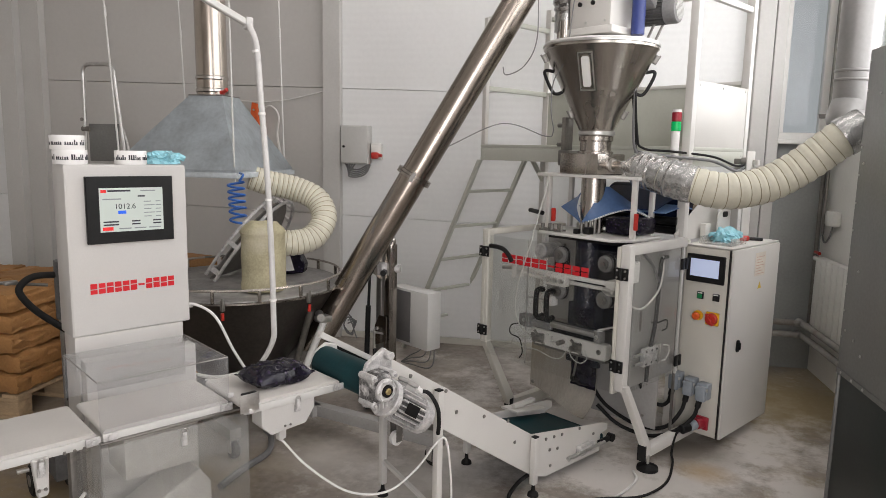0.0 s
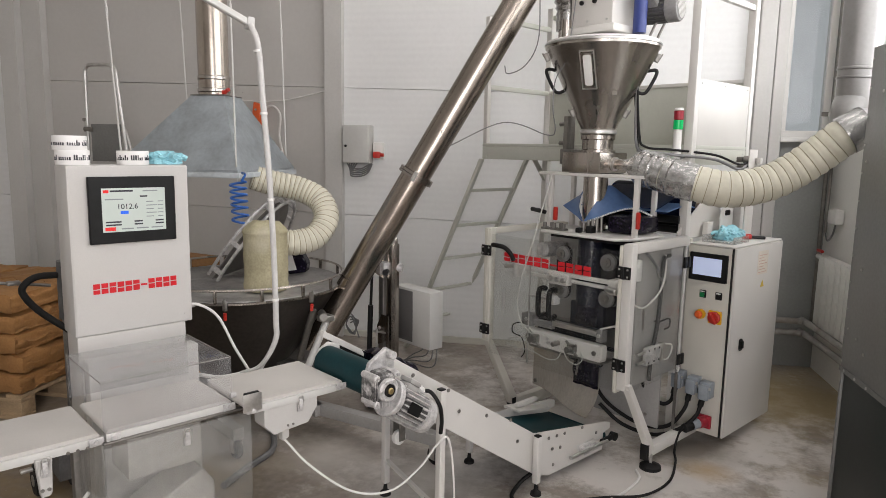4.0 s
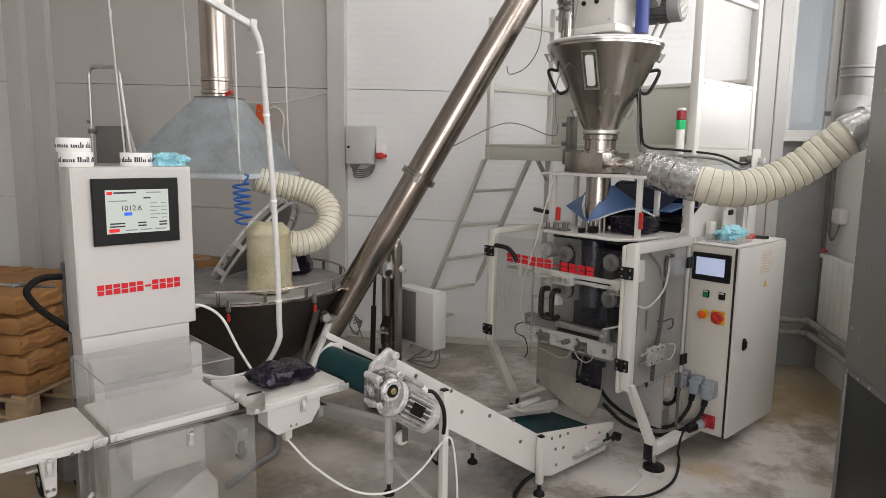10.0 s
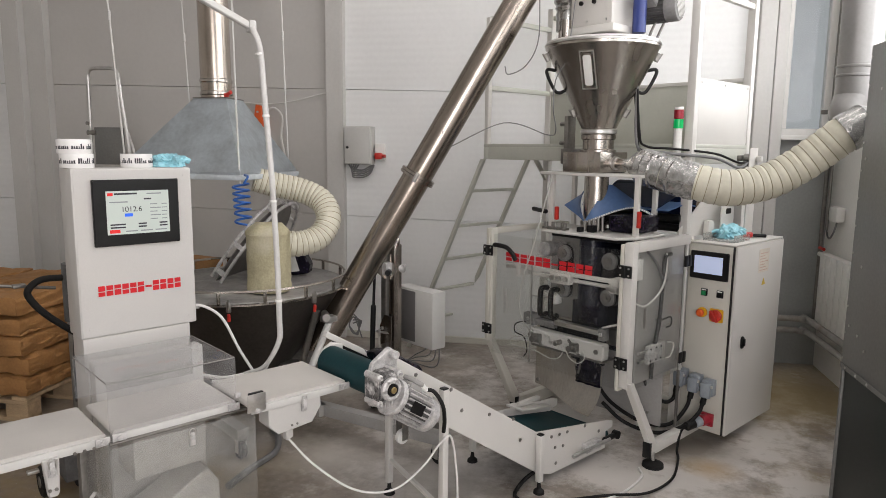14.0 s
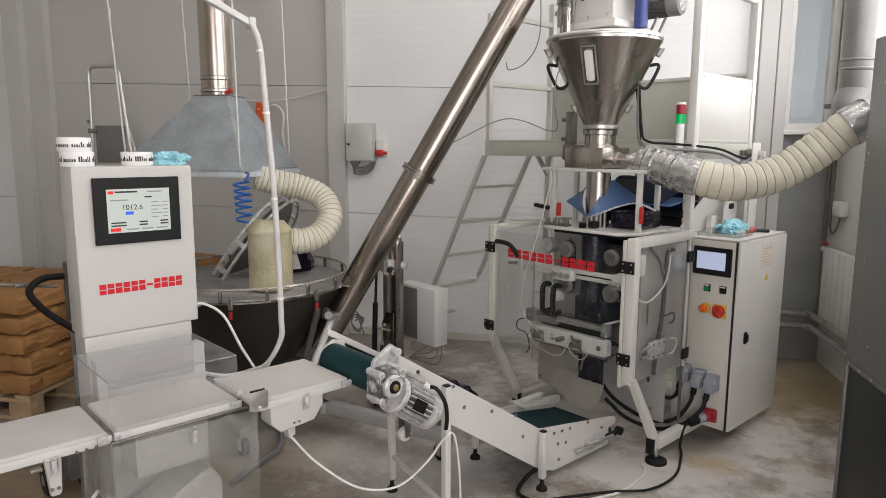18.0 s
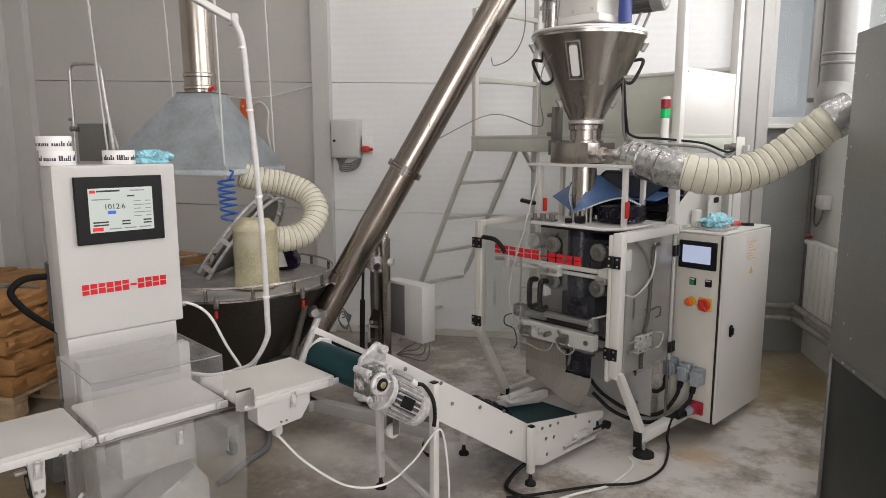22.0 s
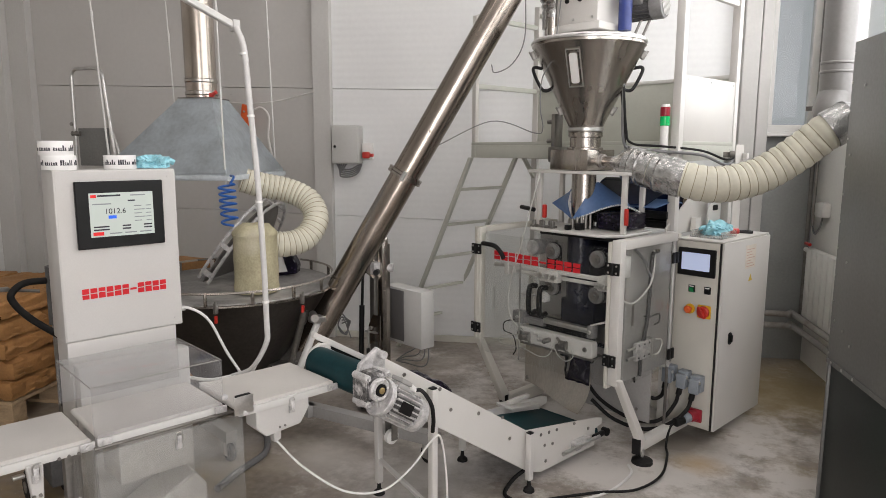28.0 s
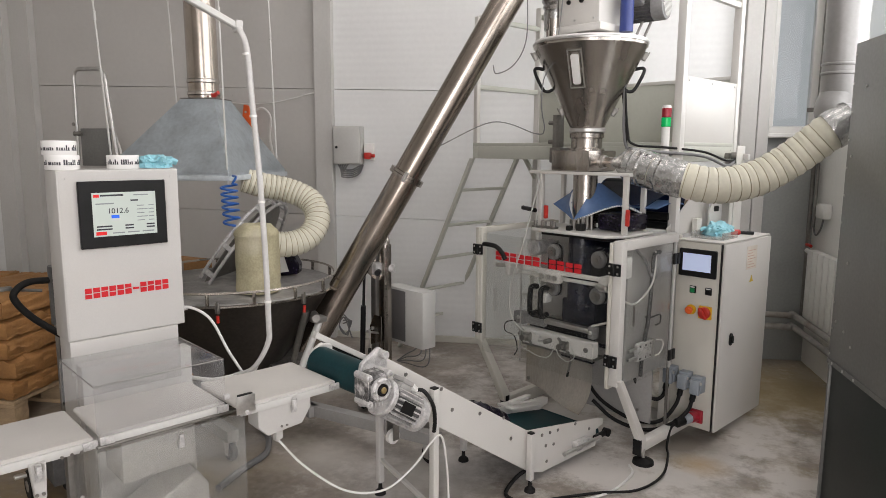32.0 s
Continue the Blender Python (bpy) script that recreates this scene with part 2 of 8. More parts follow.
def wall_panel_paint():
    m = mat("wall_panel_paint", (0.81, 0.815, 0.805), 0.38, var=0.025, scale=1.4, fine=30, bump=0.0)
    n, l = m.node_tree.nodes, m.node_tree.links
    b = n["Principled BSDF"]
    tc = n.new("ShaderNodeTexCoord")
    w = n.new("ShaderNodeTexWave")           # shallow rolled ribs along the sheet
    w.wave_type, w.bands_direction = "BANDS", "Z"
    w.inputs["Scale"].default_value, w.inputs["Distortion"].default_value = 6.0, 0.25
    l.new(tc.outputs["Object"], w.inputs["Vector"])
    bp = n.new("ShaderNodeBump")
    bp.inputs["Strength"].default_value, bp.inputs["Distance"].default_value = 0.17, 0.004
    l.new(w.outputs["Fac"], bp.inputs["Height"])
    l.new(bp.outputs["Normal"], b.inputs["Normal"])
    return m


def film_print(name):
    """Dark violet-blue printed film with rows of pale marks."""
    m = mat(name, (0.008, 0.0065, 0.014), 0.17, var=0.3, scale=9, fine=60, bump=0.5, spec=0.25)
    n, l = m.node_tree.nodes, m.node_tree.links
    b = n["Principled BSDF"]
    old = b.inputs["Base Color"].links[0].from_socket
    tc = n.new("ShaderNodeTexCoord")
    v = n.new("ShaderNodeTexVoronoi")
    v.inputs["Scale"].default_value = 52
    v.inputs["Randomness"].default_value = 1.0
    l.new(tc.outputs["Object"], v.inputs["Vector"])
    r = n.new("ShaderNodeValToRGB")
    r.color_ramp.elements[0].position, r.color_ramp.elements[1].position = 0.10, 0.34
    r.color_ramp.elements[0].color, r.color_ramp.elements[1].color = (0.55, 0.55, 0.55, 1), (0, 0, 0, 1)
    l.new(v.outputs["Distance"], r.inputs["Fac"])
    mx = n.new("ShaderNodeMix")
    mx.data_type = "RGBA"
    mx.inputs[7].default_value = (0.075, 0.05, 0.11, 1)
    l.new(r.outputs["Color"], mx.inputs[0])
    l.new(old, mx.inputs[6])
    l.new(mx.outputs[2], b.inputs["Base Color"])
    return m


PANEL = wall_panel_paint()
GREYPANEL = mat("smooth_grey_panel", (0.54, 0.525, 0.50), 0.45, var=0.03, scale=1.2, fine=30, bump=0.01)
CONCRETE = concrete_floor()
CEILING = mat("ceiling_paint", (0.7, 0.7, 0.68), 0.7, scale=2)
TRIM = mat("white_trim", (0.78, 0.77, 0.74), 0.4, var=0.03, bump=0.02)
# columns drawn greyer than the white trim around them
COLUMN = mat("pale_grey_column", (0.56, 0.55, 0.525), 0.45, var=0.04, scale=2, fine=60, bump=0.02, stain=(0.48, 0.46, 0.43), stain_amt=0.3)
WHITE = mat("white_powder_coat", (0.635, 0.618, 0.585), 0.36, var=0.035, scale=3, fine=240, bump=0.03, stain=(0.60, 0.57, 0.51), stain_amt=0.3)
# white coat toned down to offset stronger light on the nearer checkweigher
DIMMEDWHITE = mat("dimmed_white_coat", (0.525, 0.512, 0.488), 0.38, var=0.035, scale=3, fine=240, bump=0.03, stain=(0.50, 0.47, 0.42), stain_amt=0.3)
CREAM = mat("cream_powder_coat", (0.61, 0.59, 0.525), 0.4, var=0.04, scale=3, fine=240, bump=0.03, stain=(0.52, 0.50, 0.44), stain_amt=0.3)
PALEGREEN = mat("pale_grey_green_paint", (0.51, 0.515, 0.455), 0.45, var=0.03, bump=0.02)
PALEGREY = mat("pale_grey_paint", (0.55, 0.545, 0.52), 0.4, var=0.03, bump=0.03)
STEEL = mat("brushed_stainless_steel", (0.43, 0.395, 0.36), 0.25, 1.0, var=0.09, scale=5, fine=130, bump=0.05, stretch=(1, 1, 0.12))
TUBESTEEL = mat("polished_steel_tube", (0.40, 0.35, 0.305), 0.24, 1.0, var=0.1, scale=4, fine=90, bump=0.03)
DULLSTEEL = mat("dull_dusty_steel", (0.26, 0.248, 0.23), 0.45, 0.85, var=0.15, scale=6, fine=80, bump=0.08, stain=(0.5, 0.49, 0.46), stain_amt=0.35)
DARKSTEEL = mat("dark_hopper_steel", (0.085, 0.076, 0.068), 0.36, 0.8, var=0.15, scale=3, fine=60, bump=0.05)
DECK = mat("floury_steel_deck", (0.30, 0.29, 0.275), 0.55, 0.3, var=0.2, scale=5, fine=60, bump=0.06, stain=(0.62, 0.60, 0.57), stain_amt=0.9)
GALV = mat("galvanised_sheet", (0.56, 0.605, 0.63), 0.40, 0.22, var=0.12, scale=9, fine=50, bump=0.04)
GREYSHEET = mat("grey_galvanised_sheet", (0.19, 0.19, 0.182), 0.42, 0.2, var=0.12, scale=3, fine=70, bump=0.04)
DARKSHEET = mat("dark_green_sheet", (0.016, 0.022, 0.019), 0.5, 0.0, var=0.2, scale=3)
GREENGREY = mat("grey_green_wall_paint", (0.34, 0.352, 0.342), 0.45, var=0.08, scale=2, stain=(0.24, 0.24, 0.22), stain_amt=0.35)
# brown stain patches paint the floor's warm reflection into the chute steel
CHUTESTEEL = mat("brushed_chute_steel", (0.47, 0.44, 0.39), 0.42, 0.55, var=0.12, scale=5, fine=110, bump=0.06, stretch=(1, 1, 0.15), stain=(0.40, 0.31, 0.17), stain_amt=0.35)
ALU = mat("dusty_cast_aluminium", (0.54, 0.53, 0.52), 0.5, 0.25, var=0.2, scale=40, fine=200, bump=0.2, stain=(0.74, 0.72, 0.70), stain_amt=0.6)
CRUST = mat("flour_crusted_casting", (0.15, 0.145, 0.14), 0.6, 0.1, var=0.45, scale=60, fine=260, bump=0.5, stain=(0.74, 0.72, 0.70), stain_amt=0.95)
MOTORGREY = mat("grey_motor_paint", (0.23, 0.225, 0.22), 0.45, var=0.12, scale=12, fine=90, bump=0.05)
DARKMOTOR = mat("dark_grey_motor_paint", (0.10, 0.098, 0.095), 0.5, var=0.2, scale=20, fine=90, bump=0.08)
MIDGREY = mat("mid_grey_machine_paint", (0.36, 0.352, 0.335), 0.38, var=0.06, scale=5, fine=80, bump=0.04, stain=(0.24, 0.23, 0.21), stain_amt=0.5)
DARKFILM = mat("dark_blue_film", (0.018, 0.028, 0.072), 0.22, var=0.2, scale=7, fine=60, bump=0.15, spec=0.6)
DUCTSTEEL = mat("bright_spiral_duct", (0.27, 0.262, 0.255), 0.45, 0.4, var=0.06, scale=4, fine=60, bump=0.02)
ZINC = mat("zinc_plated_steel", (0.6, 0.59, 0.57), 0.33, 0.9, var=0.1, scale=20, fine=120)
BRASS = mat("dull_brass", (0.55, 0.42, 0.20), 0.35, 0.9, var=0.1)
BLACK = mat("black_plastic", (0.009, 0.009, 0.009), 0.42, var=0.15, scale=30, fine=200, spec=0.3)
RUBBER = mat("black_rubber", (0.011, 0.0105, 0.010), 0.6, var=0.2, scale=30, fine=200, spec=0.25)
DUSTYRUBBER = mat("dusty_rubber", (0.06, 0.058, 0.055), 0.7, var=0.25, scale=30, fine=200)
BELTGREEN = mat("dark_green_belt", (0.005, 0.034, 0.040), 0.45, var=0.2, scale=6, fine=150, bump=0.04, spec=0.2)
BELTWHITE = mat("cream_conveyor_belt", (0.53, 0.508, 0.475), 0.5, var=0.04, scale=7, fine=260, bump=0.03)
RED = mat("red_paint", (0.55, 0.02, 0.02), 0.4, var=0.05)
REDPLASTIC = mat("red_plastic", (0.5, 0.03, 0.02), 0.35, var=0.08)
DARKRED = mat("dark_red_plastic", (0.32, 0.015, 0.03), 0.35, var=0.08)
ORANGE = mat("orange_plastic", (0.75, 0.12, 0.02), 0.4, var=0.05)
YELLOW = mat("yellow_plastic", (0.75, 0.42, 0.02), 0.4, var=0.05)
GREENBTN = mat("green_plastic", (0.01, 0.22, 0.07), 0.35, var=0.05)
LETTER = mat("red_foil", (0.58, 0.012, 0.02), 0.35, var=0.02)
BLACKFILM = mat("black_blue_film", (0.011, 0.013, 0.026), 0.25, var=0.2, scale=7, fine=60, bump=0.15, spec=0.6)
OLDPIPE = mat("dirty_painted_pipe", (0.40, 0.385, 0.36), 0.5, var=0.15, scale=8, fine=60, bump=0.05, stain=(0.20, 0.16, 0.12), stain_amt=0.7)
BLUEFILM = mat("matt_blue_film", (0.09, 0.165, 0.33), 0.4, var=0.12, scale=6, fine=60, bump=0.1)
FILM = film_print("printed_violet_film")
BLUE = mat("blue_paint", (0.03, 0.05, 0.21), 0.35, var=0.06)
BLUEHOSE = mat("blue_air_hose", (0.015, 0.10, 0.38), 0.35, var=0.06)
NITRILE = mat("pale_blue_nitrile", (0.30, 0.60, 0.68), 0.5, var=0.08, scale=20, bump=0.2)
HOSE = mat("cream_ribbed_hose", (0.61, 0.585, 0.475), 0.42, var=0.06, scale=5, fine=60, bump=0.06)
HOSEWIRE = mat("hose_spiral_wire", (0.30, 0.26, 0.165), 0.5, var=0.1)
FOIL = mat("crumpled_foil_tape", (0.52, 0.52, 0.51), 0.24, 0.85, var=0.2, scale=30, fine=90, bump=0.9)
CANVAS = mat("dusty_filter_cloth", (0.44, 0.40, 0.26), 0.85, var=0.18, scale=6, fine=110, bump=0.3, stain=(0.6, 0.57, 0.47), stain_amt=0.5)
FLOUR = mat("flour_dust", (0.72, 0.69, 0.64), 0.9, var=0.06, scale=8)
KRAFT = mat("kraft_paper", (0.35, 0.175, 0.06), 0.75, var=0.15, scale=5, fine=70, bump=0.35)
WOOD = mat("rough_pallet_wood", (0.42, 0.30, 0.18), 0.8, var=0.2, scale=4, fine=60, bump=0.25, stretch=(1, 6, 6))
SCREENGREY = glow("lit_display", (0.44, 0.485, 0.45), 0.36)
SCREENBLUE = glow("lit_small_display", (0.50, 0.57, 0.78), 0.55)
LAMPGREEN = glow("lit_green_lens", (0.0, 0.40, 0.10), 0.35)
INK = mat("dark_ink", (0.03, 0.03, 0.04), 0.6, var=0.05)
GREYINK = mat("grey_ink", (0.25, 0.27, 0.28), 0.6, var=0.05)
INKBLUE = glow("lit_blue_field", (0.03, 0.12, 0.65), 0.5)
INKRED = glow("lit_red_field", (0.65, 0.03, 0.03), 0.4)
WHITEPLASTIC = mat("white_plastic", (0.78, 0.77, 0.74), 0.35, var=0.04)
CABLEWHITE = mat("white_cable", (0.72, 0.71, 0.68), 0.45, var=0.05)
CABLEDARK = mat("dark_grey_cable", (0.05, 0.05, 0.048), 0.55, var=0.12)
AIRTUBE = mat("grey_air_tube", (0.50, 0.50, 0.46), 0.35, var=0.08)
CABLEGREY = mat("grey_cable", (0.20, 0.20, 0.20), 0.5, var=0.1)
CONDUIT = mat("grey_white_conduit_wrap", (0.56, 0.55, 0.53), 0.4, var=0.06, scale=20, fine=120, bump=0.08)
TAPE = mat("white_packing_tape", (0.80, 0.79, 0.77), 0.3, var=0.03)
CARD = mat("cardboard_core", (0.42, 0.32, 0.2), 0.8)
PLUGGREY = mat("grey_plug_plastic", (0.28, 0.31, 0.34), 0.4, var=0.08)
ACRYL = clear("clear_acrylic", (0.965, 0.97, 0.965), haze=0.010, haze_col=(0.6, 0.6, 0.6))
DUSTYACRYL = clear("dusty_clear_acrylic", (0.92, 0.92, 0.91), haze=0.18, patch=3.2, spread=0.95, haze_col=(0.62, 0.62, 0.60), rough=0.12)
COVERACRYL = clear("clear_weigher_cover", (0.95, 0.95, 0.95), haze=0.08, haze_col=(0.68, 0.68, 0.68))
GLASS = clear("window_glass", (0.95, 0.97, 0.97), haze=0.02)
SKYCARD = glow("bright_overcast_sky", (0.80, 0.82, 0.85), 0.62)
SKYCARD.node_tree.nodes["Principled BSDF"].inputs["Base Color"].default_value = (0.03, 0.03, 0.03, 1)


# ---- mesh helpers ----
def finish(bm, smooth=True):
    bmesh.ops.recalc_face_normals(bm, faces=bm.faces[:])
    if smooth:
        for f in bm.faces:
            f.smooth = True
        for e in bm.edges:
            if len(e.link_faces) == 2 and e.calc_face_angle(0) > 0.6:
                e.smooth = False
    return bm


def box(x0, x1, y0, y1, z0, z1, bev=0.003, bm=None):
    bm2 = bmesh.new()
    bmesh.ops.create_cube(bm2, size=1)
    for v in bm2.verts:
        v.co = Vector((x0 if v.co.x < 0 else x1, y0 if v.co.y < 0 else y1, z0 if v.co.z < 0 else z1))
    if bev > 0:
        b = min(bev, 0.35 * min(abs(x1 - x0), abs(y1 - y0), abs(z1 - z0)))
        bmesh.ops.bevel(bm2, geom=bm2.edges[:], offset=b, segments=2, affect="EDGES", profile=0.5)
    return join(bm, bm2)


def join(bm, bm2):
    if bm is None:
        return bm2
    me = bpy.data.meshes.new("tmp")
    bm2.to_mesh(me)
    bm2.free()
    bm.from_mesh(me)
    bpy.data.meshes.remove(me)
    return bm


def merge(*bms):
    out = bms[0]
    for b in bms[1:]:
        out = join(out, b)
    return out


def turned(bm, m):
    bmesh.ops.transform(bm, matrix=m, verts=bm.verts[:])
    return bm


def frame_at(p, q):
    d = (Vector(q) - Vector(p))
    return Matrix.Translation(p) @ d.to_track_quat("Z", "Y").to_matrix().to_4x4(), d.length


def rod(p, q, r, seg=16, r2=None, bm=None, bev=0.0):
    m, length = frame_at(p, q)
    r2 = r if r2 is None else r2
    prof = [(r, 0), (r2, length)] if bev <= 0 else [(r - bev, 0), (r, bev), (r2, length - bev), (r2 - bev, length)]
    return lathe(prof, seg, m, bm)


def lathe(prof, seg=32, m=None, bm=None, cap=True):
    """Turns a profile of (radius, height) about the z axis of m."""
    bm2 = bmesh.new()
    rings = []
    for r, z in prof:
        rings.append([bm2.verts.new((r * math.cos(2 * math.pi * i / seg), r * math.sin(2 * math.pi * i / seg), z)) for i in range(seg)])
    for a, b in zip(rings, rings[1:]):
        for i in range(seg):
            bm2.faces.new((a[i], a[(i + 1) % seg], b[(i + 1) % seg], b[i]))
    if cap:
        bm2.faces.new(rings[0][::-1])
        bm2.faces.new(rings[-1])
    if m is not None:
        turned(bm2, m)
    return join(bm, bm2)


def smooth_path(pts, n=8):
    p = [Vector(v) for v in pts]
    p = [2 * p[0] - p[1]] + p + [2 * p[-1] - p[-2]]
    out = []
    for i in range(1, len(p) - 2):
        for k in range(n):
            t = k / n
            a, b, c, d = p[i - 1], p[i], p[i + 1], p[i + 2]
            out.append(0.5 * ((2 * b) + (c - a) * t + (2 * a - 5 * b + 4 * c - d) * t * t + (3 * b - a - 3 * c + d) * t ** 3))
    out.append(p[-2])
    return out


def sweep(pts, r, seg=8, n=8, bm=None, radii=None, straight=False):
    path = [Vector(v) for v in pts] if straight else smooth_path(pts, n)
    bm2 = bmesh.new()
    rings, up = [], None
    for i, p in enumerate(path):
        d = (path[min(i + 1, len(path) - 1)] - path[max(i - 1, 0)]).normalized()
        if up is None:
            up = d.orthogonal().normalized()
        up = (up - d * up.dot(d)).normalized()
        s = d.cross(up)
        rr = radii(i / (len(path) - 1)) if radii else r
        rings.append([bm2.verts.new(p + rr * (math.cos(2 * math.pi * k / seg) * up + math.sin(2 * math.pi * k / seg) * s)) for k in range(seg)])
    for a, b in zip(rings, rings[1:]):
        for k in range(seg):
            bm2.faces.new((a[k], a[(k + 1) % seg], b[(k + 1) % seg], b[k]))
    bm2.faces.new(rings[0][::-1])
    bm2.faces.new(rings[-1])
    return join(bm, bm2)


def prism(poly, axis, d0, d1, bev=0.002, bm=None):
    """A flat outline, given in the two other axes in order, made thick from d0 to d1 along an axis."""
    bm2 = bmesh.new()

    def at(u, v, d):
        return {"x": (d, u, v), "y": (u, d, v), "z": (u, v, d)}[axis]
    a = [bm2.verts.new(at(u, v, d0)) for u, v in poly]
    b = [bm2.verts.new(at(u, v, d1)) for u, v in poly]
    bm2.faces.new(a)
    bm2.faces.new(b[::-1])
    for i in range(len(poly)):
        j = (i + 1) % len(poly)
        bm2.faces.new((a[i], b[i], b[j], a[j]))
    bmesh.ops.recalc_face_normals(bm2, faces=bm2.faces[:])
    if bev > 0:
        bmesh.ops.bevel(bm2, geom=bm2.edges[:], offset=bev, segments=1, affect="EDGES")
    return join(bm, bm2)


def rounded(u0, u1, v0, v1, r, n=5):
    pts = []
    for cu, cv, a0 in ((u1 - r, v1 - r, 0), (u0 + r, v1 - r, 90), (u0 + r, v0 + r, 180), (u1 - r, v0 + r, 270)):
        for k in range(n + 1):
            a = radians(a0 + 90 * k / n)
            pts.append((cu + r * math.cos(a), cv + r * math.sin(a)))
    return pts


def hexbolt(p, d, r=0.006, h=0.005):
    m, _ = frame_at(p, Vector(p) + Vector(d))
    return lathe([(r, 0), (r, h * 0.8), (r * 0.8, h)], 6, m)


def u_fork(x, y, z0, z1, half, t, w):
    """A bent strip fork over a wheel whose axle lies along x."""
    o = [(x - half, z0), (x - half, z1), (x + half, z1), (x + half, z0), (x + half - t, z0), (x + half - t, z1 - t), (x - half + t, z1 - t), (x - half + t, z0)]
    return prism(o, "y", y - w / 2, y + w / 2, 0)


def world_of(ob):
    m = ob.matrix_basis.copy()
    while ob.parent:
        ob = ob.parent
        m = ob.matrix_basis @ m
    return m


def thing(name, x, y, z, label, category, group="", rz=0.0, kind=""):
    ob = new(name)
    ob.empty_display_size = 0.1
    ob.matrix_basis = pose(x, y, z, 0, 0, rz)
    return tagged(ob, label, category, group, kind)


def part(name, bm, material, parent=None, label="", smooth=True):
    """Links a bmesh, given in the world's axes, as one mesh object under a thing or a part."""
    finish(bm, smooth)
    if parent is not None:
        turned(bm, world_of(parent).inverted())
    me = bpy.data.meshes.new(name)
    bm.to_mesh(me)
    bm.free()
    me.materials.append(material)
    ob = new(name, me)
    if parent is not None:
        ob.parent = parent
    if label:
        tagged(ob, label)
    return ob


def solid(name, bm, material, label, category, group="", kind="", m=None):
    """A thing that is one mesh; m: the axes in which the bmesh was given."""
    ob = part(name, bm, material)
    if m is not None:
        ob.matrix_basis = m
    return tagged(ob, label, category, group, kind)


# ---- the room ----
def slab(name, x0, x1, y0, y1, z0, z1, material, label, kind="structure", bev=0.0, category=""):
    ob = part(name, box(x0, x1, y0, y1, z0, z1, bev), material, smooth=False)
    ob.matrix_basis = ROOM.copy()
    return tagged(ob, label, category, "", kind)


slab("floor", RX0 - 0.2, 0.2, RY0 - 0.2, 0.2, -0.15, 0.0, CONCRETE, "worn grey concrete floor with yellow-brown stains and pale scuffs")
slab("ceiling", RX0 - 0.2, 0.2, RY0 - 0.2, 0.2, CEIL, CEIL + 0.15, CEILING, "plain pale ceiling")
wall_back = slab("wall_back", RX0, -0.36, 0.045, 0.2, 0.0, CEIL, TRIM, "back wall of white sandwich panels with horizontal joints")

FALL_AWAY = 0.022                        # the panel joints run slightly out of level along the wall


def joint_z(x, z):
    return z - FALL_AWAY * (x + 3.6)


# the middle bay is drawn greyer and smoother than the outer two
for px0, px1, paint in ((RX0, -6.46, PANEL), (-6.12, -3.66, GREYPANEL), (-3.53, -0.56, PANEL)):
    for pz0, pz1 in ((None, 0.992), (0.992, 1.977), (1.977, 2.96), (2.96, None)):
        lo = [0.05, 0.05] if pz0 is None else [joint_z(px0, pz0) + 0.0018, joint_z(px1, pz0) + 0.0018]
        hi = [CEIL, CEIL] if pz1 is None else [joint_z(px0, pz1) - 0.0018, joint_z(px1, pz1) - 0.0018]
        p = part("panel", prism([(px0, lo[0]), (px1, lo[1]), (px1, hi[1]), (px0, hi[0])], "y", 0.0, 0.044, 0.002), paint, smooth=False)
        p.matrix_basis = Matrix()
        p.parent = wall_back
slab("baseboard", -6.12, -3.67, -0.02, 0.0, 0.0, 0.05, CREAM, "narrow cream strip at the foot of the back wall", bev=0.004)
slab("baseboard", -3.53, -0.56, -0.02, 0.0, 0.0, 0.05, CREAM, "narrow cream strip at the foot of the back wall", bev=0.004)
slab("column_1", -3.67, -3.53, -0.06, 0.045, 0.0, CEIL, COLUMN, "white boxed column standing proud of the back wall", bev=0.004)
part("joint", box(-3.668, -3.532, -0.0608, -0.056, 1.935, 1.940, 0), DULLSTEEL, bpy.data.objects["column_1"])
slab("column_2", -6.46, -6.30, -0.14, 0.045, 0.0, CEIL, COLUMN, "broad white boxed column with a stepped edge", bev=0.004)
slab("column_2_step", -6.30, -6.12, -0.07, 0.045, 0.0, CEIL, COLUMN, "stepped edge of the white column", bev=0.004)
slab("column_3", -0.56, -0.452, -0.12, 0.045, 0.0, CEIL, COLUMN, "pale column beside the corner window", bev=0.006)
slab("column_3_joint", -0.452, -0.446, -0.10, 0.045, 0.0, CEIL, DULLSTEEL, "dark joint beside the pale column")
slab("column_3_step", -0.446, -0.37, -0.115, 0.045, 0.0, CEIL, COLUMN, "stepped edge of the pale column", bev=0.006)
slab("wall_corner", -0.37, 0.0, 0.0, 0.2, 0.0, 1.61, GREENGREY, "grey-green wall panel under the corner window")
slab("wall_corner_top", -0.37, 0.0, 0.0, 0.2, 3.2, CEIL, TRIM, "white wall over the corner window")
slab("wall_right", 0.0, 0.2, RY0, -0.42, 0.0, 1.72, TRIM, "white side wall under the windows")
slab("wall_right_pier", 0.0, 0.2, -0.42, 0.2, 0.0, CEIL, TRIM, "white side wall beside the corner")
slab("wall_right_top", 0.0, 0.2, RY0, -0.42, 3.6, CEIL, TRIM, "white side wall over the windows")
slab("wall_right_end", 0.0, 0.2, RY0, -7.1, 1.72, 3.6, TRIM, "white side wall beyond the windows")
slab("wall_left", RX0 - 0.2, RX0, RY0, 0.2, 0.0, CEIL, TRIM, "plain white side wall")
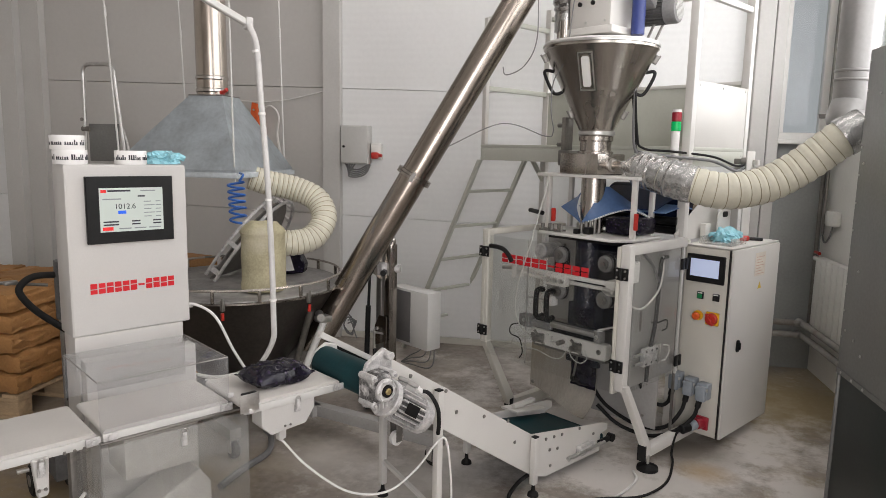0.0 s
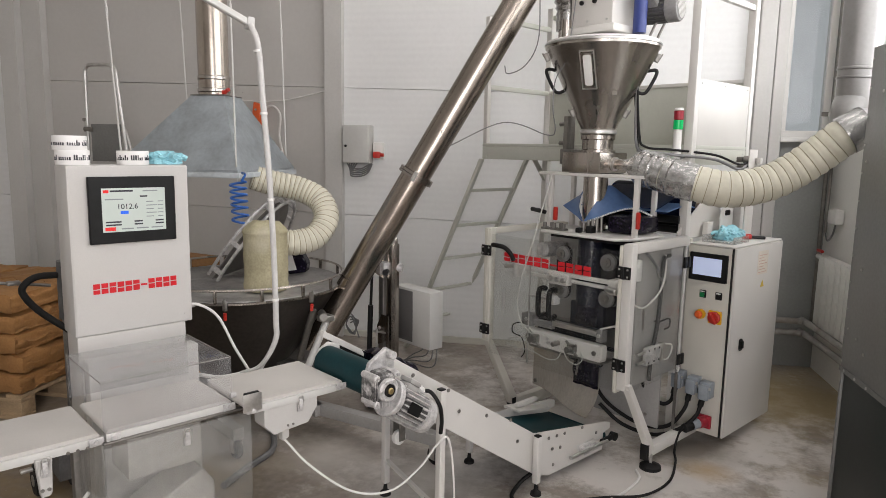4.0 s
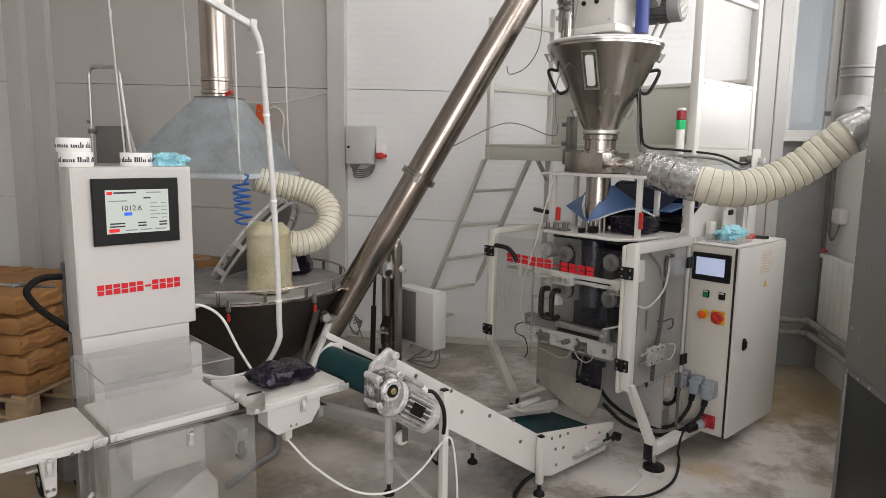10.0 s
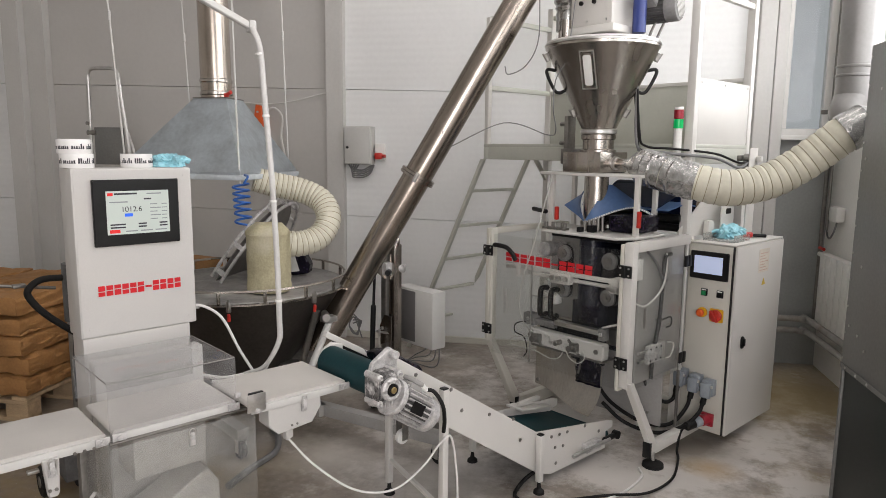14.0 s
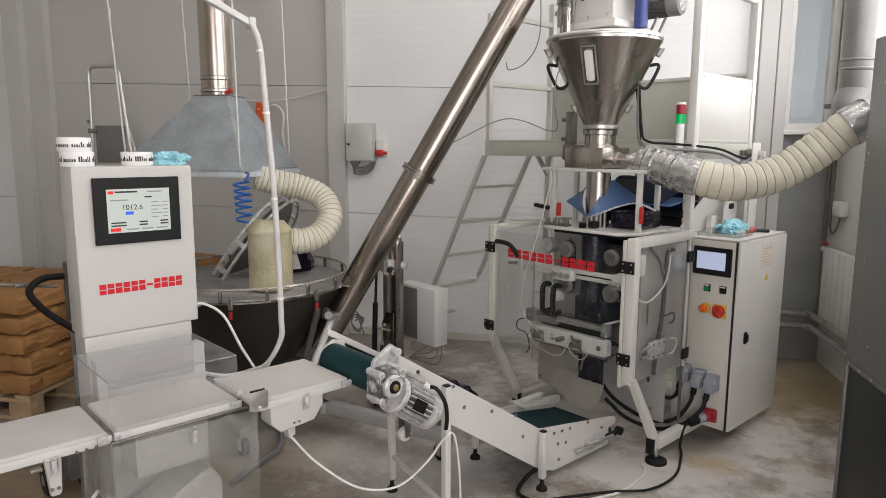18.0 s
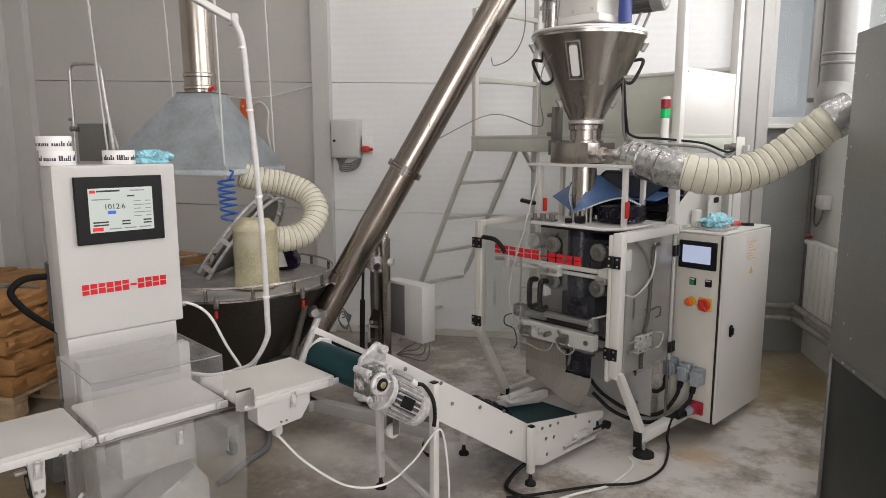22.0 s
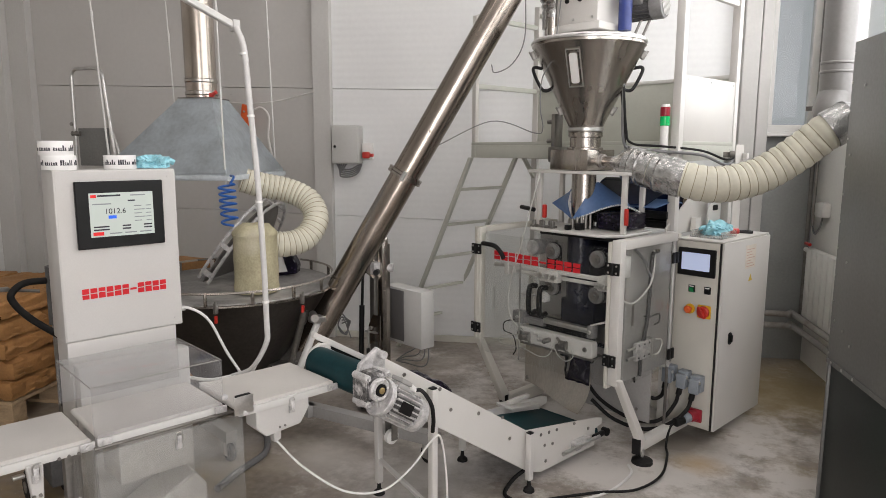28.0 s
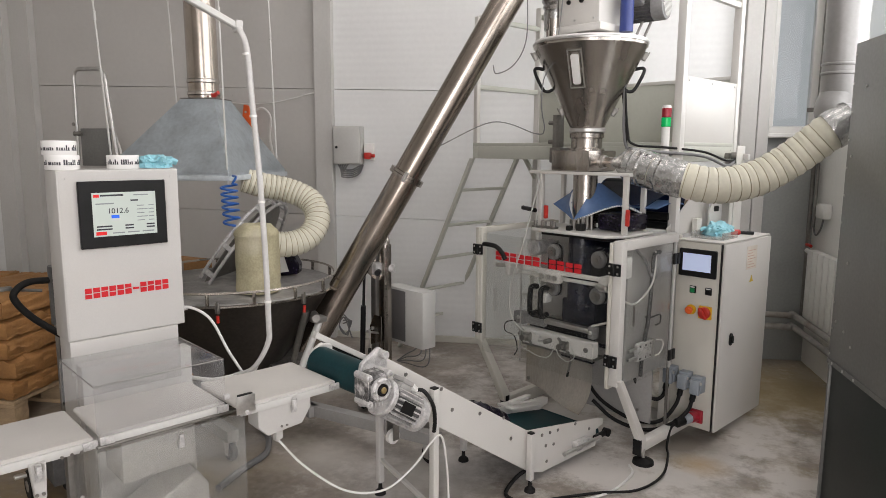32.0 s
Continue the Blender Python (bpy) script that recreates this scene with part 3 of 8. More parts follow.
slab("wall_front", RX0, 0.0, RY0 - 0.2, RY0, 0.0, 0.6, TRIM, "plain white wall under the added light opening")
slab("wall_front_top", RX0, 0.0, RY0 - 0.2, RY0, 3.1, CEIL, TRIM, "plain white wall over the added light opening")
slab("wall_front_end", RX0, -2.25, RY0 - 0.2, RY0, 0.6, 3.1, TRIM, "plain white wall beside the added light opening")
slab("wall_front_pier", -0.35, 0.0, RY0 - 0.2, RY0, 0.6, 3.1, TRIM, "plain white wall beside the added light opening")
slab("backdrop", -0.5, 1.5, 0.8, 0.82, 1.0, 4.5, SKYCARD, "bright overcast sky behind the corner window")
slab("backdrop", 0.9, 0.92, -7.6, 0.2, 1.0, 4.6, SKYCARD, "bright overcast sky behind the side windows")


def window(name, x0, x1, y0, y1, z0, z1, along, bars, label):
    """A framed window in the room's axes, its panes in a plane across x or y."""
    w = new(name)
    w.matrix_basis = ROOM.copy()
    tagged(w, label, "", "", "structure")
    t = 0.05

    def add(nm, bm, m):
        p = part(nm, bm, m, smooth=False)
        p.parent = w
    if along == "y":
        for a, b, c, d in ((y0, y1, z0, z0 + t), (y0, y1, z1 - t, z1), (y0, y0 + t, z0 + t, z1 - t), (y1 - t, y1, z0 + t, z1 - t)):
            add("window_frame", box(x0, x1, a, b, c, d, 0.004), TRIM)
        for i in range(1, bars):
            y = y0 + (y1 - y0) * i / bars
            add("window_bar", box(x0, x1, y - t / 2, y + t / 2, z0 + t, z1 - t, 0.004), TRIM)
        for i in range(bars):
            ya, yb = y0 + (y1 - y0) * i / bars + t, y0 + (y1 - y0) * (i + 1) / bars - t
            add("pane", box((x0 + x1) / 2 - 0.003, (x0 + x1) / 2 + 0.003, ya, yb, z0 + t, z1 - t, 0), GLASS)
    else:
        for a, b, c, d in ((x0, x1, z0, z0 + t), (x0, x1, z1 - t, z1), (x0, x0 + t, z0 + t, z1 - t), (x1 - t, x1, z0 + t, z1 - t)):
            add("window_frame", box(a, b, y0, y1, c, d, 0.004), TRIM)
        for i in range(bars):
            xa, xb = x0 + (x1 - x0) * i / bars + t, x0 + (x1 - x0) * (i + 1) / bars - t
            add("pane", box(xa, xb, (y0 + y1) / 2 - 0.003, (y0 + y1) / 2 + 0.003, z0 + t, z1 - t, 0), GLASS)
    for o in w.children:
        if o.name.startswith("pane"):
            o.visible_shadow = False
    return w


window("window_1", -0.36, -0.03, 0.01, 0.07, 1.64, 3.2, "x", 1, "narrow white-framed window in the corner")
# only the end by the corner is visible; the rest is added for light
window("window_2", 0.01, 0.07, -7.1, -0.42, 1.72, 3.6, "y", 5, "white-framed window in the side wall, lengthened out of view for light")
slab("window_sill", -0.40, -0.005, -0.10, 0.06, 1.61, 1.64, TRIM, "white sill of the corner window", bev=0.006)
slab("window_sill", -0.06, 0.06, -7.1, -0.42, 1.69, 1.72, TRIM, "white sill of the side window", bev=0.006)


def ceiling_battens():
    for bx, by in ADDED_BATTENS:
        t = thing("ceiling_light", *room(bx, by, CEIL), "white batten added under the unseen ceiling", "ceiling light", "ceiling battens", rz=TURN)
        part("housing", turned(box(bx - 0.78, bx + 0.78, by - 0.13, by + 0.13, CEIL - 0.12, CEIL, 0.01), ROOM), WHITEPLASTIC, t)


ceiling_battens()


# ---- heating pipes and radiator ----
def heating():
    for k, (z, r) in enumerate(((0.36, 0.022), (0.275, 0.022))):
        path = [room(-0.60, -0.10, z), room(-0.22, -0.10, z), room(-0.13, -0.13, z), room(-0.10, -0.24, z), room(-0.10, -2.4, z)]
        bm = sweep(path, r, 12, 10)
        solid("heating_pipe", bm, OLDPIPE, "dirty white painted heating pipe along the wall", "pipe", "heating pipes")
    t = thing("radiator", *room(-0.055, -0.35, 0.0), "white sectional panel radiator under the side window", "radiator", rz=TURN)
    for i in range(6):
        y = -0.235 - 0.096 * i
        bm = turned(box(-0.10, -0.035, y - 0.091, y, 0.385, 0.855, 0.010), ROOM)
        part("section", bm, WHITEPLASTIC, t)
    part("top_pipe", rod(room(-0.07, -0.14, 0.835), room(-0.07, -0.78, 0.835), 0.016), WHITEPLASTIC, t)
    part("valve", rod(room(-0.07, -0.13, 0.875), room(-0.07, -0.21, 0.875), 0.011), REDPLASTIC, t, "red valve handle")
    for y in (-0.28, -0.66):
        part("bracket", turned(box(-0.04, 0.004, y - 0.01, y + 0.01, 0.36, 0.80, 0.002), ROOM), ZINC, t)
    s = thing("wall_socket", *room(-0.03, -0.27, 1.06), "white surface-mounted socket with a looped grey cable", "socket", rz=TURN)
    part("body", turned(box(-0.06, 0.0, -0.34, -0.20, 1.07, 1.17, 0.014), ROOM), WHITEPLASTIC, s)
    part("cable", sweep([room(-0.03, -0.28, 1.07), room(-0.04, -0.27, 1.0), room(-0.04, -0.2, 0.95), room(-0.03, -0.12, 0.98), room(-0.02, -0.08, 1.06), room(-0.02, -0.07, 1.6)], 0.006), CABLEGREY, s)
    solid("riser_pipe", rod(room(-0.05, -0.08, 0.36), room(-0.05, -0.08, CEIL), 0.014, 12), DULLSTEEL, "grey vertical pipe in the corner", "pipe")
    solid("riser_pipe", rod(room(-0.045, -0.15, 1.0), room(-0.045, -0.15, CEIL), 0.010, 12), DULLSTEEL, "thin grey vertical pipe in the corner", "pipe")


heating()


def fuse_box():
    t = thing("distribution_box", *room(-3.40, -0.06, 1.4), "light grey steel distribution box on the wall", "electrical box", rz=TURN)
    part("case", turned(box(-3.505, -3.29, -0.12, 0.0, 1.40, 1.69, 0.006), ROOM), PALEGREY, t)
    d = part("door", turned(box(-3.497, -3.298, -0.130, -0.121, 1.408, 1.682, 0.004), ROOM), PALEGREY, t)
    part("lock", turned(rod((-3.475, -0.130, 1.53), (-3.475, -0.137, 1.53), 0.010), ROOM), BLACK, d)
    s = thing("wall_socket", *room(-3.24, -0.05, 1.44), "red and white industrial power socket beside the box", "socket", rz=TURN)
    part("base", turned(box(-3.285, -3.20, -0.05, 0.0, 1.43, 1.56, 0.01), ROOM), WHITEPLASTIC, s)
    part("flap", turned(box(-3.275, -3.215, -0.09, -0.05, 1.44, 1.49, 0.012), ROOM), REDPLASTIC, s)
    part("knob", turned(rod((-3.214, -0.07, 1.465), (-3.19, -0.075, 1.465), 0.013), ROOM), REDPLASTIC, s)
    for k in range(5):
        z = 1.385 - 0.014 * k
        pts = [room(-3.49 + 0.02 * k, -0.05, 1.40), room(-3.46, -0.06, z - 0.02), room(-3.38, -0.06, z - 0.03), room(-3.32, -0.05, z), room(-3.29, -0.04, 1.395)]
        part("cable", sweep(pts, 0.006, 6), CABLEGREY, t)


fuse_box()


# ---- rows of red bars ----
def bar_row(parent, origin, right, up, out, width, height, cells, name="red_bar"):
    """A row of plain red bars, one cell each."""
    o, r, u, n = Vector(origin), Vector(right), Vector(up), Vector(out)
    w = width / cells
    t = height * 0.20
    m = Matrix(((r.x, u.x, n.x, o.x), (r.y, u.y, n.y, o.y), (r.z, u.z, n.z, o.z), (0, 0, 0, 1)))
    for i in range(cells):
        x0, x1 = i * w + w * 0.09, (i + 1) * w - w * 0.09
        if i == 6:
            bm = box(x0, x1, height * 0.38, height * 0.58, 0, 0.0015, 0)
        else:
            cut = height * (0.40 + 0.07 * (i % 3))
            bm = merge(box(x0, x1, 0, cut, 0, 0.0015, 0), box(x0, x1, cut + height * 0.09, height, 0, 0.0015, 0))
        part(name, turned(bm, m), LETTER, parent, smooth=False)


# ---- packaging machine ----
XL = -0.847       # the left guard post


def chute_sheet():
    """The outlet sheet: hangs flat at one side and curls towards the belt at the other."""
    flat = [(0.335, 0.56), (0.333, 0.45), (0.332, 0.36), (0.331, 0.28), (0.33, 0.225), (0.33, 0.18)]
    curl = [(0.345, 0.56), (0.335, 0.45), (0.345, 0.34), (0.34, 0.25), (0.30, 0.175), (0.235, 0.128)]
    flat, curl = smooth_path([(0, y, z) for y, z in flat], 4), smooth_path([(0, y, z) for y, z in curl], 4)
    bm = bmesh.new()
    cols = []
    for i in range(13):
        u = i / 12
        e = u * u * (3 - 2 * u)
        x = -0.785 + 0.44 * u
        cols.append([bm.verts.new((x, a.y + (b.y - a.y) * e, a.z + (b.z - a.z) * e)) for a, b in zip(flat, curl)])
    for l, m in zip(cols, cols[1:]):
        for k in range(len(l) - 1):
            bm.faces.new((l[k], m[k], m[k + 1], l[k + 1]))
    bmesh.ops.recalc_face_normals(bm, faces=bm.faces[:])
    bmesh.ops.solidify(bm, geom=bm.faces[:], thickness=0.003)
    return bm


def packaging_machine():
    t = thing("packaging_machine", -0.43, 0.4, 0.0, "white vertical form fill seal packaging machine with clear guard doors", "packaging machine")
    # guard frame
    part("post", merge(box(XL - 0.022, XL + 0.022, -0.022, 0.022, 0.49, 1.105, 0.004), box(XL - 0.004, XL + 0.004, -0.025, -0.0221, 0.5, 1.10, 0.0)), CREAM, t)
    part("post", merge(box(-0.038, -0.018, -0.022, 0.022, 0.42, 1.105, 0.004), box(-0.030, -0.027, -0.0235, -0.0221, 0.43, 1.10, 0.0)), CREAM, t)
    part("post", box(-0.016, 0.03, -0.022, 0.022, 0.44, 1.115, 0.004), WHITE, t)
    part("leg", prism([(-0.02, 0.49), (0.022, 0.49), (0.25, 0.10), (0.20, 0.07)], "x", XL - 0.02, XL + 0.02, 0.004), CREAM, t)
    part("leg", prism([(-0.022, 0.47), (0.016, 0.47), (0.245, 0.125), (0.245, 0.055), (0.206, 0.055), (0.206, 0.10)], "x", 0.008, 0.045, 0.004), WHITE, t)
    part("base_beam", box(XL - 0.022, XL + 0.022, 0.235, 1.0, 0.03, 0.10, 0.004), CREAM, t)
    part("base_beam", box(-0.004, 0.044, 0.246, 1.0, 0.055, 0.105, 0.004), WHITE, t)
    part("base_beam", box(XL + 0.022, -0.012, 0.86, 0.92, 0.03, 0.10, 0.004), CREAM, t)
    part("end_cap", box(XL - 0.022, XL + 0.022, 0.200, 0.2345, 0.012, 0.108, 0.004), BLACK, t)
    part("end_cap", box(0.006, 0.047, 0.186, 0.2055, 0.045, 0.125, 0.004), BLACK, t)
    for x, y in ((0.045, 0.225), (XL, 0.26), (0.02, 0.97), (XL, 0.97)):
        f = part("levelling_foot", lathe([(0.052, 0.0), (0.05, 0.016), (0.02, 0.026), (0.012, 0.03)], 24, pose(x, y, 0)), RUBBER, t)
        part("spindle", rod((x, y, 0.026), (x, y, 0.07), 0.008), ZINC, f)
    part("top_bar", box(-0.016, 0.03, 0.022, 0.50, 1.07, 1.115, 0.004), WHITE, t)
    part("top_bar", box(XL - 0.02, XL + 0.02, 0.022, 0.62, 1.075, 1.105, 0.004), CREAM, t)
    part("rear_post", box(-0.006, 0.008, 0.502, 0.514, 0.105, 1.115, 0.003), DULLSTEEL, t)
    part("rear_post", box(XL - 0.02, XL + 0.02, 0.62, 0.66, 0.10, 1.10, 0.004), CREAM, t)
    # clear doors
    d = part("front_door", box(XL + 0.024, -0.040, -0.012, -0.006, 0.425, 1.075, 0.001), ACRYL, t, "clear acrylic front door with a row of red bars")
    bar_row(d, (-0.735, -0.013, 0.945), (1, 0, -0.012), (0, 0, 1), (0, -1, 0), 0.55, 0.045, 11)
    s = part("side_door", box(0.010, 0.016, 0.03, 0.485, 0.42, 1.065, 0.001), ACRYL, t, "clear acrylic side door")
    part("handle_slot", prism(rounded(0.115, 0.131, 0.70, 0.80, 0.008), "x", 0.0161, 0.018, 0), DULLSTEEL, s)
    ld = part("left_door", box(XL - 0.003, XL + 0.003, 0.03, 0.60, 0.43, 1.07, 0.001), ACRYL, t, "clear acrylic door on the far side")
    part("handle_slot", prism(rounded(0.10, 0.122, 0.62, 0.76, 0.01), "x", XL + 0.0031, XL + 0.006, 0), PALEGREY, ld)
    part("door_edge", box(0.008, 0.02, 0.485, 0.498, 0.42, 1.07, 0.002), PALEGREY, t)
    for x, y, z, ax in ((XL, -0.027, 0.987, 0), (XL, -0.027, 0.556, 0), (-0.005, -0.027, 0.985, 0), (-0.006, -0.027, 0.558, 0), (0.024, 0.492, 0.985, 1), (0.024, 0.492, 0.49, 1)):
        if ax == 0:
            h = part("hinge", merge(box(x - 0.034, x - 0.002, y - 0.006, y + 0.004, z - 0.028, z + 0.028, 0.004), box(x + 0.002, x + 0.034, y - 0.006, y + 0.004, z - 0.028, z + 0.028, 0.004), rod((x, y - 0.006, z - 0.028), (x, y - 0.006, z + 0.028), 0.007)), BLACK, t)
            for sx in (-0.021, 0.021):
                for sz in (-0.016, 0.016):
                    part("screw", rod((x + sx, y - 0.0085, z + sz), (x + sx, y - 0.006, z + sz), 0.005, 8), ZINC, h)
        else:
            part("hinge", merge(box(x - 0.005, x + 0.006, y - 0.03, y - 0.002, z - 0.028, z + 0.028, 0.004), box(x - 0.005, x + 0.006, y + 0.002, y + 0.03, z - 0.028, z + 0.028, 0.004)), BLACK, t)
    h = part("door_grip", sweep([(-0.80, -0.03, 1.02), (-0.77, -0.05, 1.025), (-0.70, -0.05, 1.02), (-0.665, -0.04, 0.99), (-0.65, -0.03, 0.955)], 0.012, 10), RUBBER, t)
    # back plate, side plate and cables behind the doors
    part("back_plate", box(-0.80, -0.06, 0.46, 0.475, 0.10, 1.08, 0.004), MIDGREY, t, "dull grey steel back plate")
    for bx in (-0.77, -0.68, -0.13):
        for bz in (0.16, 0.55, 1.0):
            part("bolt", hexbolt((bx, 0.459, bz), (0, -1, 0), 0.009, 0.006), DULLSTEEL, t)
    part("bolt", hexbolt((-0.762, 0.326, 0.206), (0, -1, 0), 0.012, 0.008), DULLSTEEL, t)
    part("side_plate", box(-0.06, -0.045, 0.16, 0.64, 0.40, 1.06, 0.004), MIDGREY, t)
    # bent outlet chute of bright sheet
    part("chute", chute_sheet(), CHUTESTEEL, t, "curved dull steel outlet chute with a painted warm reflection")
    part("blow_tube", sweep([(-0.405, 0.24, 0.50), (-0.415, 0.245, 0.42), (-0.430, 0.245, 0.335)], 0.006, 8), DULLSTEEL, t)
    part("nozzle", rod((-0.429, 0.245, 0.345), (-0.435, 0.245, 0.315), 0.007, 10), BLACK, t)
    # film transport
    for x, high in ((-0.497, 0.992), (-0.222, 0.982)):
        for z in (high, 0.80):
            r = part("film_pulley", lathe([(0.036, 0), (0.042, 0.004), (0.042, 0.03), (0.036, 0.034)], 28, pose(x, 0.20, z, 90)), MOTORGREY, t)
            part("hub", merge(rod((x, 0.166, z), (x, 0.158, z), 0.024, 20), rod((x, 0.158, z), (x, 0.150, z), 0.010, 12)), DULLSTEEL, r)
        path = []
        for k in range(13):
            a = radians(180 * k / 12)
            path.append((x + 0.045 * math.cos(a), high + 0.045 * math.sin(a)))
        for k in range(13):
            a = radians(180 + 180 * k / 12)
            path.append((x + 0.045 * math.cos(a), 0.80 + 0.045 * math.sin(a)))
        part("film_belt", prism(path, "y", 0.186, 0.202, 0.002), RUBBER, t)
        part("pulley_plate", box(x - 0.03, x + 0.03, 0.205, 0.225, 0.76, high + 0.03, 0.006), MOTORGREY, t)
    part("forming_tube_lower", rod((-0.41, 0.30, 0.72), (-0.41, 0.30, 1.115), 0.067, 28), BLACKFILM, t, "forming tube sheathed in dark film")
    part("film_sheet", box(-0.42, -0.07, 0.415, 0.419, 0.46, 1.07, 0.0), BLACKFILM, t, "dark film hanging behind the tube")
    part("film_tail", box(-0.515, -0.305, 0.285, 0.315, 0.40, 0.73, 0.014), BLACKFILM, t, "flattened dark film tail")
    part("motor_pod", rod((-0.70, 0.26, 0.98), (-0.70, 0.42, 0.98), 0.042, 24, bev=0.006), ALU, t)
    part("sensor", box(-0.55, -0.51, 0.14, 0.19, 0.72, 0.77, 0.004), WHITEPLASTIC, t)
    part("sensor_rod", rod((-0.67, 0.12, 0.75), (-0.53, 0.17, 0.745), 0.005), ZINC, t)
    part("tall_rod", rod((-0.58, 0.02, 0.42), (-0.58, 0.02, 1.075), 0.004, 8), ZINC, t)
    # upper guide bars
    part("guide_bar", box(-0.70, -0.10, 0.035, 0.055, 0.905, 0.925, 0.003), WHITE, t)
    part("guide_bar", box(-0.70, -0.10, 0.095, 0.112, 0.865, 0.882, 0.003), WHITE, t)
    part("guide_knob", rod((-0.775, 0.045, 0.905), (-0.70, 0.045, 0.912), 0.013, 14, bev=0.003), ZINC, t)
    part("guide_knob", rod((-0.13, 0.03, 0.885), (-0.055, 0.0, 0.885), 0.013, 14, bev=0.003), ZINC, t)
    part("end_block", box(-0.125, -0.07, 0.03, 0.12, 0.86, 0.93, 0.006), WHITE, t)
    part("end_block", box(-0.70, -0.67, 0.03, 0.12, 0.86, 0.93, 0.006), WHITE, t)
    part("guide_block", box(-0.465, -0.345, 0.02, 0.06, 0.862, 0.92, 0.006), WHITE, t)
    for k in range(3):
        part("roller_nut", rod((-0.445 + 0.040 * k, 0.020, 0.890), (-0.445 + 0.040 * k, 0.008, 0.890), 0.014, 16), ZINC, t)
    # jaws
    for x in (-0.515, -0.448):
        bm = sweep([(x, 0.07, 0.82), (x, 0.035, 0.825), (x, 0.015, 0.805), (x, 0.015, 0.705), (x, 0.035, 0.682), (x, 0.07, 0.685)], 0.014, 8, 4)
        part("jaw_handle", bm, BLACK, t, "black grip")
    part("upper_jaw", box(-0.475, -0.195, 0.08, 0.115, 0.628, 0.654, 0.004), ZINC, t)
    part("jaw_bracket", merge(box(-0.665, -0.476, 0.085, 0.115, 0.606, 0.640, 0.005), box(-0.672, -0.60, 0.07, 0.125, 0.600, 0.664, 0.006), box(-0.20, -0.165, 0.07, 0.12, 0.606, 0.668, 0.006)), MOTORGREY, t)
    part("bolt", hexbolt((-0.182, 0.069, 0.64), (0, -1, 0), 0.011, 0.007), ZINC, t)
    part("bolt", hexbolt((-0.635, 0.069, 0.635), (0, -1, 0), 0.010, 0.007), ZINC, t)
    part("upper_jaw_face", box(-0.60, -0.22, 0.12, 0.17, 0.585, 0.645, 0.006), BLACK, t, "blackened jaw face")
    part("jaw_guide", rod((-0.19, 0.09, 0.668), (-0.06, 0.16, 0.715), 0.006), ZINC, t)
    j = part("jaw_beam", prism(rounded(-0.62, -0.15, 0.513, 0.595, 0.014), "y", 0.05, 0.10, 0.005), WHITE, t, "white jaw beam with clamps and air fittings")
    for x, r in ((-0.60, 0.016), (-0.19, 0.013)):
        part("bolt", hexbolt((x, 0.049, 0.555), (0, -1, 0), r, 0.008), DULLSTEEL, j)
    part("spring_bolt", rod((-0.405, 0.05, 0.56), (-0.405, -0.0, 0.56), 0.013, 14, bev=0.003), DULLSTEEL, j)
    for x in (-0.545, -0.31):
        part("clamp", merge(box(x - 0.022, x + 0.022, 0.018, 0.05, 0.532, 0.575, 0.006), rod((x, 0.02, 0.556), (x, -0.010, 0.556), 0.015, 14), rod((x - 0.034, 0.03, 0.588), (x + 0.034, 0.03, 0.522), 0.007, 8), rod((x + 0.03, 0.025, 0.580), (x - 0.026, 0.02, 0.530), 0.006, 8), rod((x - 0.03, 0.015, 0.54), (x + 0.03, 0.015, 0.548), 0.006, 8)), DULLSTEEL, j)
    for x, z in ((-0.475, 0.545), (-0.475, 0.567), (-0.455, 0.548), (-0.502, 0.575)):
        part("nut", hexbolt((x, 0.049, z), (0, -1, 0), 0.008, 0.008), ZINC, j)
    part("edge_plate", box(-0.60, -0.155, 0.055, 0.16, 0.500, 0.512, 0.003), DULLSTEEL, j)
    part("air_tube", sweep([(-0.60, 0.04, 0.55), (-0.68, 0.0, 0.535), (-0.70, 0.0, 0.50), (-0.64, 0.0, 0.492), (-0.55, 0.02, 0.488), (-0.45, 0.02, 0.470), (-0.40, 0.03, 0.480), (-0.385, 0.05, 0.515)], 0.0026), AIRTUBE, j)
    part("air_tube", sweep([(-0.36, 0.03, 0.545), (-0.32, 0.01, 0.505), (-0.27, 0.01, 0.488), (-0.245, 0.03, 0.510), (-0.27, 0.05, 0.545)], 0.0026), AIRTUBE, j)
    part("air_tube", sweep([(-0.53, 0.10, 1.40), (-0.515, 0.030, 1.27), (-0.534, -0.030, 1.053), (-0.60, -0.035, 0.842), (-0.615, -0.030, 0.707), (-0.600, 0.000, 0.62), (-0.560, 0.030, 0.575)], 0.0035), AIRTUBE, t)
    part("air_tube", sweep([(-0.62, 0.09, 0.62), (-0.70, 0.05, 0.60), (-0.71, 0.05, 0.55), (-0.655, 0.06, 0.53), (-0.64, 0.07, 0.46), (-0.66, 0.07, 0.42)], 0.003), RUBBER, t)
    part("back_jaw", box(-0.66, -0.16, 0.36, 0.41, 0.50, 0.59, 0.006), DULLSTEEL, t)
    # air cylinders at the side
    y, z = 0.20, 0.55
    c = part("air_cylinder", box(-0.02, 0.003, y, y + 0.13, z - 0.045, z + 0.045, 0.006), ALU, t)
    part("cylinder_cap", box(-0.022, 0.0045, y + 0.13, y + 0.155, z - 0.048, z + 0.048, 0.005), ZINC, c)
    for dz in (-0.022, 0.022):
        part("piston_rod", rod((-0.008, y - 0.07, z + dz), (-0.008, y, z + dz), 0.007), ZINC, c)
    for dy in (0.02, 0.07, 0.115):
        for dz in (-0.03, 0.03):
            part("screw", rod((0.003, y + dy, z + dz), (0.0055, y + dy, z + dz), 0.005, 8), BLACK, c)
